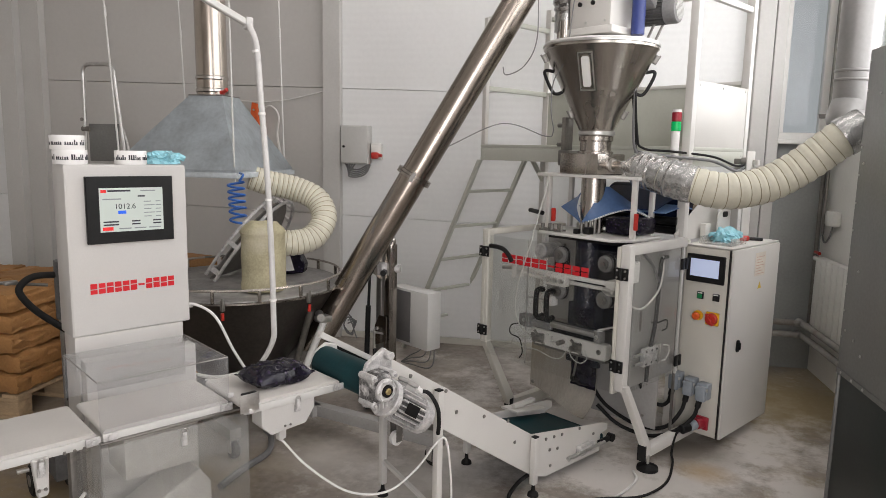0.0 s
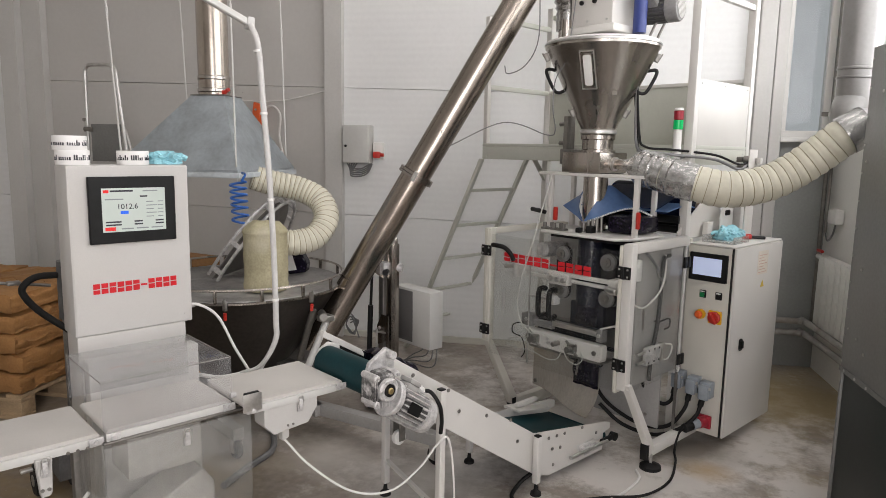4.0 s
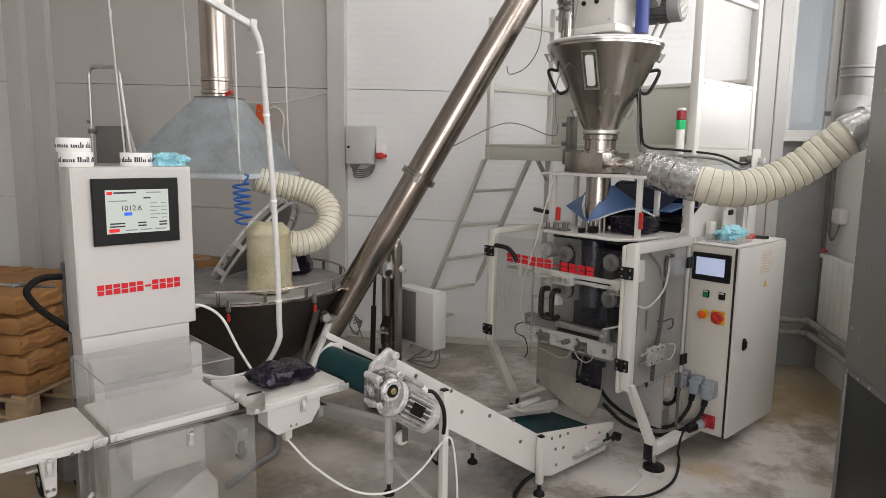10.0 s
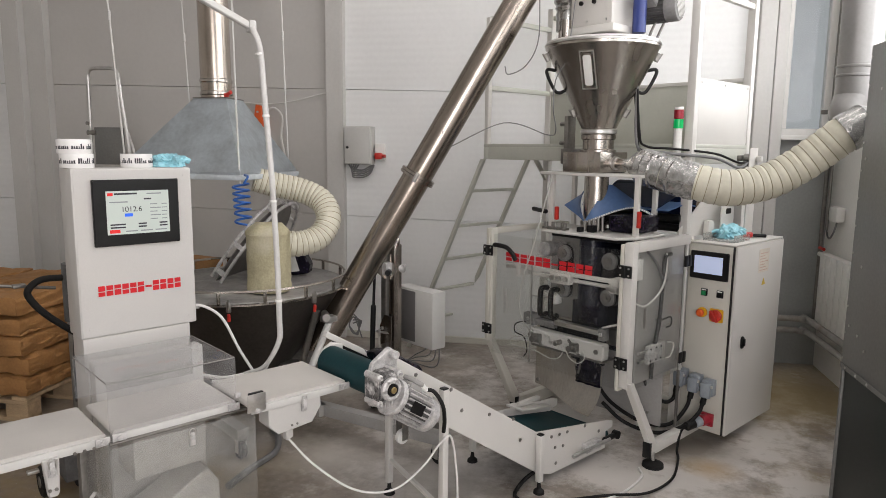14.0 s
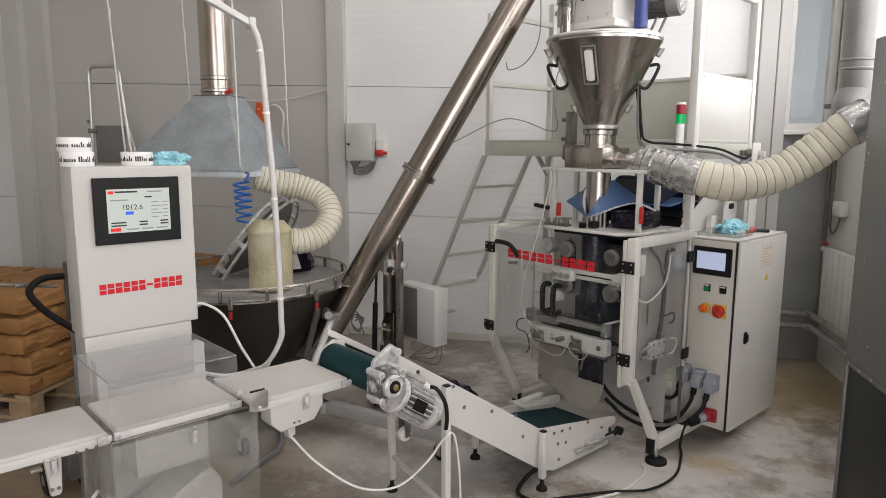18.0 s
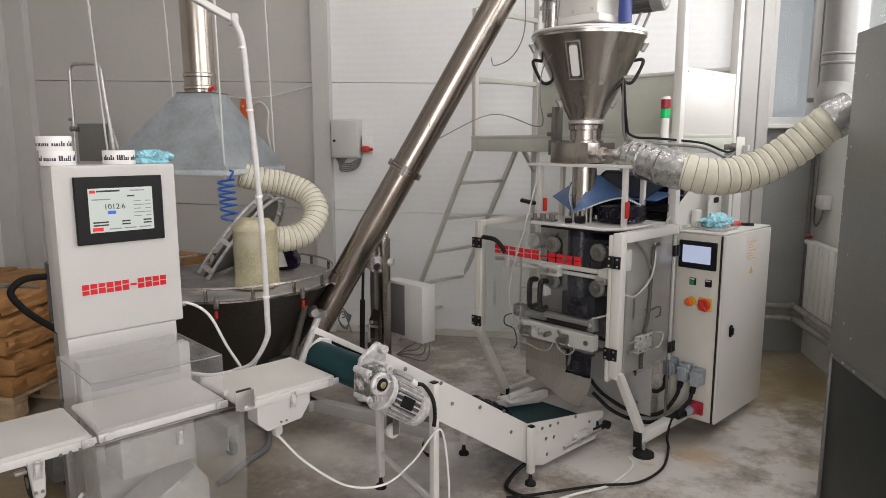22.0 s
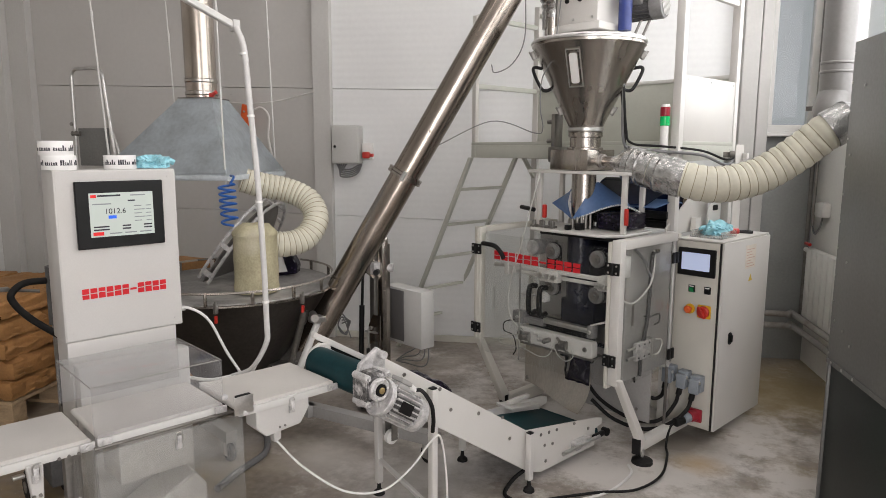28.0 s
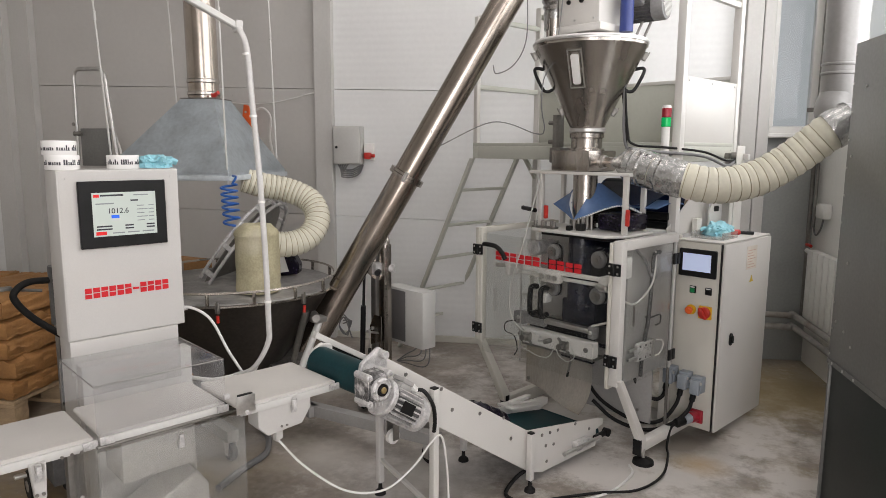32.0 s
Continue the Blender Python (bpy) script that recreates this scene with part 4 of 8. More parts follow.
    part("air_loop", sweep([(-0.01, 0.04, 0.84), (-0.005, 0.16, 0.80), (-0.005, 0.30, 0.86), (-0.005, 0.34, 0.95), (-0.02, 0.36, 1.03)], 0.0048), CABLEWHITE, t)
    part("air_loop", sweep([(-0.01, 0.40, 0.58), (-0.003, 0.44, 0.57), (-0.003, 0.45, 0.54), (-0.003, 0.42, 0.505), (-0.01, 0.39, 0.50)], 0.004), CABLEWHITE, t)
    part("cable", sweep([(-0.03, 0.20, 1.05), (-0.02, 0.27, 0.99), (-0.012, 0.31, 0.92), (-0.012, 0.36, 0.90)], 0.007), CABLEGREY, t)
    part("cable", sweep([(-0.03, 0.42, 1.02), (-0.02, 0.35, 1.01), (-0.015, 0.33, 0.9), (-0.012, 0.31, 0.7), (-0.012, 0.27, 0.55), (-0.012, 0.26, 0.42)], 0.010), CABLEDARK, t)
    part("hook_rod", sweep([(-0.044, 0.33, 0.70), (-0.02, 0.35, 0.70), (-0.015, 0.41, 0.705), (-0.015, 0.435, 0.695), (-0.015, 0.43, 0.66), (-0.015, 0.39, 0.655)], 0.004, 8), CABLEDARK, t)
    part("regulator", box(-0.03, 0.0, 0.07, 0.12, 0.93, 1.03, 0.006), WHITEPLASTIC, t)
    # top plate and the tower over it
    part("top_plate", prism([(-0.58, 0.09), (-0.14, 0.09), (-0.075, 0.18), (-0.07, 0.42), (-0.74, 0.42), (-0.70, 0.26)], "z", 1.101, 1.115, 0.004), WHITE, t)
    part("plate_rim", box(-0.60, -0.10, 0.20, 0.215, 1.072, 1.10, 0.003), BLACK, t, "black seal strip under the plate")
    for x, y, z in ((-0.62, 0.22, 1.115), (-0.10, 0.20, 1.115), (-0.66, 0.467, 1.08), (-0.16, 0.467, 1.08)):
        part("tower_post", box(x - 0.012, x + 0.012, y - 0.012, y + 0.012, z, 1.395, 0.003), WHITE, t)
    part("tower_plate", box(-0.67, -0.07, 0.17, 0.56, 1.395, 1.41, 0.003), WHITE, t)
    part("red_lever", box(-0.575, -0.555, 0.18, 0.20, 1.16, 1.23, 0.005), REDPLASTIC, t)
    part("red_lever", box(-0.082, -0.062, 0.17, 0.185, 1.16, 1.24, 0.005), REDPLASTIC, t)
    part("clamp_lever", rod((-0.78, 0.26, 1.20), (-0.66, 0.22, 1.195), 0.012, 12), BLACK, t)
    for k in range(5):
        x = -0.60 + 0.03 * k
        part("adjuster", merge(rod((x, 0.15 + 0.02 * (k % 2), 1.115), (x, 0.15 + 0.02 * (k % 2), 1.15), 0.010, 12), box(x - 0.012, x + 0.012, 0.13, 0.175, 1.115, 1.126, 0.003)), DULLSTEEL, t)
    part("tube_clamp", merge(box(-0.36, -0.325, 0.17, 0.21, 1.115, 1.15, 0.003), box(-0.40, -0.375, 0.14, 0.17, 1.115, 1.14, 0.003)), BLACK, t)
    # forming collar with the film over its shoulders
    forming_collar(t)
    return t


def wing(edge, crest, rows, sag):
    """A film surface ruled between two rows of points of equal length, with a soft sag between them."""
    a, b = smooth_path(edge, 6), smooth_path(crest, 6)
    bm = bmesh.new()
    grid = []
    for i in range(len(a)):
        line = []
        for k in range(rows + 1):
            u = k / rows
            p = a[i].lerp(b[i], u) + Vector((0, 0, -sag * math.sin(math.pi * u) * math.sin(math.pi * i / (len(a) - 1))))
            line.append(bm.verts.new(p))
        grid.append(line)
    for l, m in zip(grid, grid[1:]):
        for k in range(rows):
            bm.faces.new((l[k], l[k + 1], m[k + 1], m[k]))
    bmesh.ops.recalc_face_normals(bm, faces=bm.faces[:])
    bmesh.ops.solidify(bm, geom=bm.faces[:], thickness=0.003)
    return bm


def forming_collar(t):
    tip = (-0.415, 0.222, 1.160)
    # the near wing runs from the tip back over the roller side, the far one folds round the tube
    low = [tip, (-0.35, 0.24, 1.185), (-0.28, 0.30, 1.222), (-0.21, 0.36, 1.240), (-0.14, 0.42, 1.205)]
    high = [(-0.409, 0.224, 1.172), (-0.368, 0.246, 1.25), (-0.350, 0.33, 1.348), (-0.32, 0.42, 1.31), (-0.25, 0.50, 1.235)]
    part("forming_collar", wing(low, high, 8, 0.012), BLUEFILM, t, "blue film drawn over the forming collar")
    part("collar_edge", sweep([(x, y - 0.001, z - 0.001) for x, y, z in low], 0.0045, 6), TRIM, t, "pale stitched edge of the collar")
    for p in smooth_path(low, 8)[1:-1]:
        part("stitch", box(p.x - 0.002, p.x + 0.002, p.y - 0.0065, p.y - 0.001, p.z - 0.003, p.z + 0.003, 0), BLUEFILM, t)
    low = [tip, (-0.47, 0.245, 1.185), (-0.535, 0.275, 1.205), (-0.602, 0.30, 1.230)]
    high = [(-0.421, 0.224, 1.172), (-0.462, 0.247, 1.24), (-0.483, 0.30, 1.308), (-0.52, 0.36, 1.30)]
    part("forming_collar", wing(low, high, 8, 0.010), BLUEFILM, t, "blue film drawn over the forming collar")
    part("collar_box", merge(box(-0.30, -0.125, 0.26, 0.47, 1.118, 1.205, 0.02)), FILM, t, "folded dark printed film behind the collar")
    for k in range(5):
        part("collar_pin", rod((-0.395 + 0.018 * k, 0.205 + 0.012 * k, 1.115), (-0.395 + 0.018 * k, 0.205 + 0.012 * k, 1.168 + 0.006 * k), 0.008, 10), DULLSTEEL, t)


packaging_machine()


def control_cabinet():
    t = thing("control_cabinet", 0.06, 0.97, 0.055, "tall white control cabinet with a touch panel and rotary switches", "control cabinet")
    part("body", box(-0.06, 0.176, 0.675, 1.245, 0.068, 1.055, 0.005), CREAM, t)
    part("lid", box(-0.064, 0.182, 0.663, 1.251, 1.0555, 1.063, 0.003), WHITE, t)
    d = part("side_door", box(0.1765, 0.190, 0.672, 1.249, 0.066, 1.053, 0.005), WHITE, t, "white hinged side door")
    part("lock", merge(prism(rounded(0.775, 0.807, 0.515, 0.580, 0.014), "x", 0.190, 0.200, 0.003), box(0.2, 0.21, 0.784, 0.798, 0.53, 0.568, 0.004)), BLACK, d)
    part("notice", box(0.1902, 0.1908, 0.93, 1.06, 0.895, 1.02, 0), mat("faded_notice", (0.70, 0.64, 0.56), 0.6, var=0.05, scale=20), d, "faded printed notice")
    for k in range(7):
        part("faded_bar", box(0.1909, 0.1912, 0.945, 1.045 - 0.02 * (k % 3), 0.905 + 0.015 * k, 0.909 + 0.015 * k, 0), mat("faded_ink", (0.60, 0.42, 0.34), 0.6), d)
    part("warning_sign", prism([(0.985, 0.825), (1.03, 0.825), (1.0075, 0.862)], "x", 0.1902, 0.1912, 0), mat("faded_yellow", (0.72, 0.52, 0.06), 0.5), d)
    p = part("front_panel", box(-0.058, 0.172, 0.664, 0.6748, 0.07, 1.053, 0.003), CREAM, t)
    part("seam", box(0.1722, 0.1762, 0.660, 0.6748, 0.07, 1.053, 0), BLACK, t, "dark gap beside the front panel")
    h = part("touch_panel", prism(rounded(-0.044, 0.156, 0.875, 1.018, 0.006), "y", 0.650, 0.6638, 0.003), BLACK, t, "black-framed touch panel")
    part("display", box(-0.022, 0.128, 0.6490, 0.6500, 0.905, 0.995, 0), SCREENBLUE, h, "lit pale blue display")
    for x, m in ((0.037, GREENBTN), (0.120, BLACK)):
        b = part("push_button", prism(rounded(x - 0.017, x + 0.017, 0.788, 0.826, 0.004), "y", 0.655, 0.6638, 0.002), BLACK, t)
        part("cap", prism(rounded(x - 0.012, x + 0.012, 0.792, 0.814, 0.003), "y", 0.648, 0.655, 0.002), m, b)
        part("tag", box(x - 0.012, x + 0.012, 0.6542, 0.6549, 0.817, 0.823, 0), WHITEPLASTIC, b)
    e = part("emergency_stop", lathe([(0.026, 0), (0.026, 0.008)], 24, pose(0.033, 0.6638, 0.70, 90)), YELLOW, t, "emergency stop button on a yellow disc")
    part("mushroom", lathe([(0.012, 0.008), (0.013, 0.02), (0.019, 0.024), (0.020, 0.034), (0.012, 0.042)], 24, pose(0.033, 0.6638, 0.70, 90)), ORANGE, e)
    s = part("main_switch", prism(rounded(0.074, 0.144, 0.661, 0.729, 0.006), "y", 0.655, 0.6638, 0.002), YELLOW, t, "red rotary main switch on a yellow plate")
    part("dial", lathe([(0.031, 0), (0.031, 0.014), (0.026, 0.018)], 28, pose(0.109, 0.655, 0.695, 90)), REDPLASTIC, s)
    part("grip", turned(box(-0.007, 0.007, -0.034, 0.034, 0, 0.016, 0.004), pose(0.109, 0.637, 0.695, 90, 0, 0) @ pose(0, 0, 0, 0, 0, 35)), REDPLASTIC, s)
    # plug connectors and their cables
    for i, x in enumerate((-0.045, 0.036, 0.106)):
        z = 0.345 - 0.012 * i
        c = part("connector", merge(box(x - 0.030, x + 0.030, 0.615, 0.6638, z - 0.045, z + 0.04, 0.006), box(x - 0.026, x + 0.026, 0.59, 0.615, z - 0.05, z + 0.028, 0.006)), PLUGGREY, t, "grey plug connector")
        part("latch", box(x - 0.034, x + 0.034, 0.60, 0.612, z + 0.005, z + 0.02, 0.003), ZINC, c)
        part("gland", rod((x - 0.004, 0.602, z - 0.05), (x - 0.010, 0.60, z - 0.085), 0.015, 12), BLACK, c)
    part("cable", sweep([(-0.055, 0.60, 0.255), (-0.055, 0.57, 0.225), (-0.08, 0.53, 0.215), (-0.14, 0.49, 0.26), (-0.16, 0.44, 0.37), (-0.15, 0.40, 0.50)], 0.010, 10), RUBBER, t)
    part("cable", sweep([(0.026, 0.60, 0.25), (0.020, 0.58, 0.20), (-0.01, 0.52, 0.13), (-0.08, 0.49, 0.095), (-0.19, 0.46, 0.10), (-0.33, 0.43, 0.16), (-0.41, 0.42, 0.24), (-0.43, 0.42, 0.34)], 0.010, 10), RUBBER, t)
    part("cable", sweep([(0.096, 0.60, 0.235), (0.09, 0.575, 0.19), (0.05, 0.53, 0.13), (-0.03, 0.49, 0.075), (-0.12, 0.45, 0.06), (-0.25, 0.41, 0.09), (-0.36, 0.38, 0.17)], 0.010, 10), RUBBER, t)
    # red power plug
    q = part("power_inlet", merge(rod((0.10, 0.664, 0.14), (0.085, 0.615, 0.137), 0.029, 20, bev=0.004), box(0.066, 0.134, 0.645, 0.6638, 0.105, 0.175, 0.006)), DARKRED, t, "red industrial power plug")
    part("sleeve", rod((0.085, 0.615, 0.137), (0.073, 0.575, 0.131), 0.026, 20, bev=0.004), PLUGGREY, q)
    part("grip", rod((0.073, 0.575, 0.131), (0.055, 0.52, 0.122), 0.024, 14, bev=0.005), BLACK, q)
    return t


control_cabinet()


def auger_filler():
    cx, cy = -0.405, 0.305
    t = thing("auger_filler", cx, cy, 1.41, "stainless steel dosing hopper and auger drive over the forming tube", "filling machine")
    part("valve_block", box(cx - 0.13, cx + 0.10, cy - 0.12, cy + 0.12, 1.412, 1.515, 0.005), STEEL, t)
    part("gasket", box(cx - 0.10, cx + 0.10, cy - 0.10, cy + 0.10, 1.405, 1.412, 0.001), RUBBER, t)
    part("filling_tube", lathe([(0.066, 1.12), (0.062, 1.12), (0.062, 1.41), (0.066, 1.41)], 32, pose(cx, cy, 0)), STEEL, t, "bright steel filling tube")
    part("neck", lathe([(0.09, 1.515), (0.09, 1.525), (0.078, 1.53), (0.078, 1.575), (0.086, 1.58), (0.086, 1.60), (0.08, 1.605), (0.08, 1.61)], 36, pose(cx, cy, 0)), STEEL, t)
    part("clamp_ring", lathe([(0.088, 1.606), (0.092, 1.61), (0.092, 1.624), (0.088, 1.628)], 36, pose(cx, cy, 0)), ZINC, t)
    part("hopper", lathe([(0.08, 1.628), (0.088, 1.635), (0.276, 2.018), (0.282, 2.022), (0.282, 2.034), (0.276, 2.038)], 64, pose(cx, cy, 0)), STEEL, t, "conical brushed steel hopper")
    part("rim", lathe([(0.276, 2.034), (0.286, 2.036), (0.286, 2.044), (0.276, 2.048)], 64, pose(cx, cy, 0)), ZINC, t)
    part("lid", lathe([(0.278, 2.048), (0.276, 2.056), (0.10, 2.084)], 64, pose(cx, cy, 0)), WHITEPLASTIC, t, "pale hopper lid")
    # sight window, facing the operator side, lying on the cone
    view = Vector((0.309, -0.951, 0)).normalized()
    slope = math.atan2(0.188, 0.383)
    wm = Matrix.Translation(Vector((cx, cy, 0)) + view * (0.0879 + 0.188 * (1.90 - 1.635) / 0.383) + Vector((0, 0, 1.90)))
    side = view.cross(Vector((0, 0, 1))).normalized() * -1
    upv = (Vector((0, 0, 1)) * math.cos(slope) + view * math.sin(slope)).normalized()
    out = side.cross(upv)
    rot = Matrix((side, upv, out)).transposed().to_4x4()
    g = part("sight_glass", turned(prism(rounded(-0.020, 0.020, -0.075, 0.075, 0.012), "z", 0.001, 0.006, 0.001), wm @ rot), WHITEPLASTIC, t, "narrow sight window with a flour-white pane")
    fr = merge(box(-0.036, -0.031, -0.095, 0.095, -0.003, 0.004, 0), box(0.031, 0.036, -0.095, 0.095, -0.003, 0.004, 0), box(-0.031, 0.031, 0.090, 0.095, -0.003, 0.004, 0), box(-0.031, 0.031, -0.095, -0.090, -0.003, 0.004, 0))
    part("sight_frame", turned(fr, wm @ rot), ZINC, t)
    for k in range(3):
        for sx in (-0.028, 0.028):
            part("screw", turned(rod((sx, -0.082 + 0.082 * k, 0.003), (sx, -0.082 + 0.082 * k, 0.006), 0.004, 8), wm @ rot), DULLSTEEL, t)
    # black grips and toggle clips
    right = Vector((0.735, 0.678, 0))
    for sgn in (-1, 1):
        o = Vector((cx, cy, 0)) + right * sgn * 0.172
        pts = [o + Vector((0, 0, 1.92)) + right * sgn * 0.055, o + Vector((0, 0, 1.925)) + right * sgn * 0.095, o + Vector((0, 0, 1.90)) + right * sgn * 0.098,
               o + Vector((0, 0, 1.825)) + right * sgn * 0.06, o + Vector((0, 0, 1.81)) + right * sgn * 0.035, o + Vector((0, 0, 1.82)) + right * sgn * 0.008]
        part("hopper_grip", sweep(pts, 0.0085, 10, 5), BLACK, t, "black grip")
        for z, rr in ((1.985, 0.272), (1.71, 0.131)):
            p = Vector((cx, cy, z)) + right * sgn * rr
            part("toggle_clip", turned(merge(box(-0.008, 0.012, -0.012, 0.012, -0.022, 0.02, 0.003), rod((0.010, 0, -0.022), (0.014, 0, 0.026), 0.004, 8)), Matrix.Translation(p) @ pose(0, 0, 0, 0, 0, 42.7 + (0 if sgn > 0 else 180)) @ pose(0, 0, 0, 0, 26, 0)), DULLSTEEL, t)
    # drive housing on the lid, blue column and motor
    dm = pose(cx, cy, 0, 0, 0, 0)
    part("drive_housing", turned(box(-0.12, 0.12, -0.11, 0.11, 2.12, 2.75, 0.006), dm), WHITE, t, "white drive housing")
    part("housing_flange", turned(box(-0.16, 0.15, -0.14, 0.14, 2.084, 2.12, 0.006), dm), WHITE, t)
    for i in range(2):
        part("screw_cap", rod((cx - 0.055 + 0.075 * i, cy - 0.111, 2.235), (cx - 0.055 + 0.075 * i, cy - 0.120, 2.235), 0.011, 12), BLACK, t)
        part("screw", rod((cx - 0.02 + 0.11 * i, cy - 0.1105, 2.145), (cx - 0.02 + 0.11 * i, cy - 0.115, 2.145), 0.006, 10), ZINC, t)
    part("blue_column", rod((cx + 0.19, cy + 0.02, 2.084), (cx + 0.19, cy + 0.02, 2.75), 0.032, 20), BLUE, t, "dark blue column")
    dp = pose(cx + 0.125, cy + 0.155, 2.215, 0, 90, 8)
    m = part("drive_motor", lathe([(0.05, 0), (0.060, 0.008), (0.060, 0.13)], 32, dp), DARKMOTOR, t, "grey finned motor")
    for k in range(22):
        part("fin", turned(box(0.059, 0.070, -0.0022, 0.0022, 0.012, 0.122, 0), dp @ pose(0, 0, 0, 0, 0, 360 / 22 * k)), DARKMOTOR, m)
    part("fan_cover", lathe([(0.060, 0.124), (0.069, 0.128), (0.069, 0.176), (0.064, 0.186), (0.058, 0.188)], 32, dp), MOTORGREY, m, "grey fan cover")
    for k in range(7):
        y = -0.042 + 0.014 * k
        h = math.sqrt(0.053 ** 2 - y ** 2)
        part("grille_bar", turned(box(-h, h, y - 0.0045, y + 0.0045, 0.1885, 0.1925, 0.001), dp @ pose(0, 0, 0, 0, 0, 35)), PALEGREY, m, "pale fan grille")
    part("terminal_box", turned(box(-0.12, -0.055, -0.04, 0.04, 0.02, 0.10, 0.008), dp @ pose(0, 0, 0, 0, 0, 60)), MOTORGREY, m)
    for dx in (0.0, 0.03):
        part("motor_strut", rod((cx + 0.165 + dx, cy + 0.13 + dx, 2.05), (cx + 0.20 + dx, cy + 0.155 + dx, 2.155), 0.007, 10), DULLSTEEL, t)
    # translucent inlet sleeve on the lid
    part("vent_pipe", rod((cx - 0.13, cy - 0.13, 2.08), (cx - 0.13, cy - 0.13, 2.165), 0.024, 20), STEEL, t)
    part("inlet_pipe", rod((cx - 0.20, cy - 0.03, 2.08), (cx - 0.20, cy - 0.03, 2.17), 0.045, 24), STEEL, t)
    part("inlet_sleeve", sweep([(cx - 0.20, cy - 0.03, 2.13), (cx - 0.20, cy - 0.03, 2.25), (cx - 0.22, cy - 0.05, 2.36), (cx - 0.25, cy - 0.07, 2.46)], 0.06, 24, 6, radii=lambda u: 0.058 + 0.012 * u + 0.004 * math.sin(60 * u)), FOIL, t, "plastic-wrapped inlet sleeve")
    # side outlet, sensor arm and level probe
    part("outlet", rod((cx + 0.10, cy + 0.0, 1.46), (cx + 0.20, cy - 0.01, 1.455), 0.026, 20), STEEL, t)
    part("outlet_ring", rod((cx + 0.10, cy + 0.0, 1.46), (cx + 0.115, cy - 0.0, 1.459), 0.034, 20), ZINC, t)
    part("sensor_arm", merge(box(cx - 0.19, cx - 0.165, cy - 0.04, cy + 0.03, 1.50, 1.70, 0.004), box(cx - 0.20, cx - 0.13, cy - 0.05, cy + 0.04, 1.45, 1.53, 0.006), rod((cx - 0.20, cy, 1.66), (cx - 0.24, cy, 1.66), 0.012, 10), rod((cx - 0.20, cy, 1.56), (cx - 0.24, cy, 1.56), 0.012, 10)), DULLSTEEL, t)
    part("drive_cable", sweep([(cx + 0.14, cy + 0.05, 2.08), (cx + 0.17, cy + 0.06, 1.9), (cx + 0.17, cy + 0.07, 1.62), (cx + 0.19, cy + 0.1, 1.52), (cx + 0.27, cy + 0.22, 1.50), (cx + 0.36, cy + 0.36, 1.50)], 0.007, 8), CABLEGREY, t)
    part("signal_cable", sweep([(cx + 0.17, cy + 0.09, 1.53), (cx + 0.30, cy + 0.20, 1.51), (cx + 0.42, cy + 0.42, 1.49), (cx + 0.46, cy + 0.62, 1.44), (cx + 0.44, cy + 0.80, 1.49)], 0.0075, 8), CABLEGREY, t)
    for o, r in ((0.012, 0.006), (-0.010, 0.0055)):
        part("signal_cable", sweep([(cx + 0.15 + o, cy + 0.06, 1.95), (cx + 0.18 + o, cy + 0.08 - o, 1.62), (cx + 0.20 + o, cy + 0.10, 1.535 + o), (cx + 0.30, cy + 0.21 + o, 1.522 + o), (cx + 0.41, cy + 0.43 + o, 1.500 + o), (cx + 0.45, cy + 0.62 + o, 1.455 + o), (cx + 0.45, cy + 0.78, 1.47 + o)], r, 8), RUBBER, t)
    return t


auger_filler()


# ---- inclined take-away conveyor ----
def belt_top(y):
    """Height of the inclined belt's face at y."""
    return 0.215 - 0.18 * (y + 0.36) if y > -0.36 else 0.215 + 0.62 * (-0.36 - y)


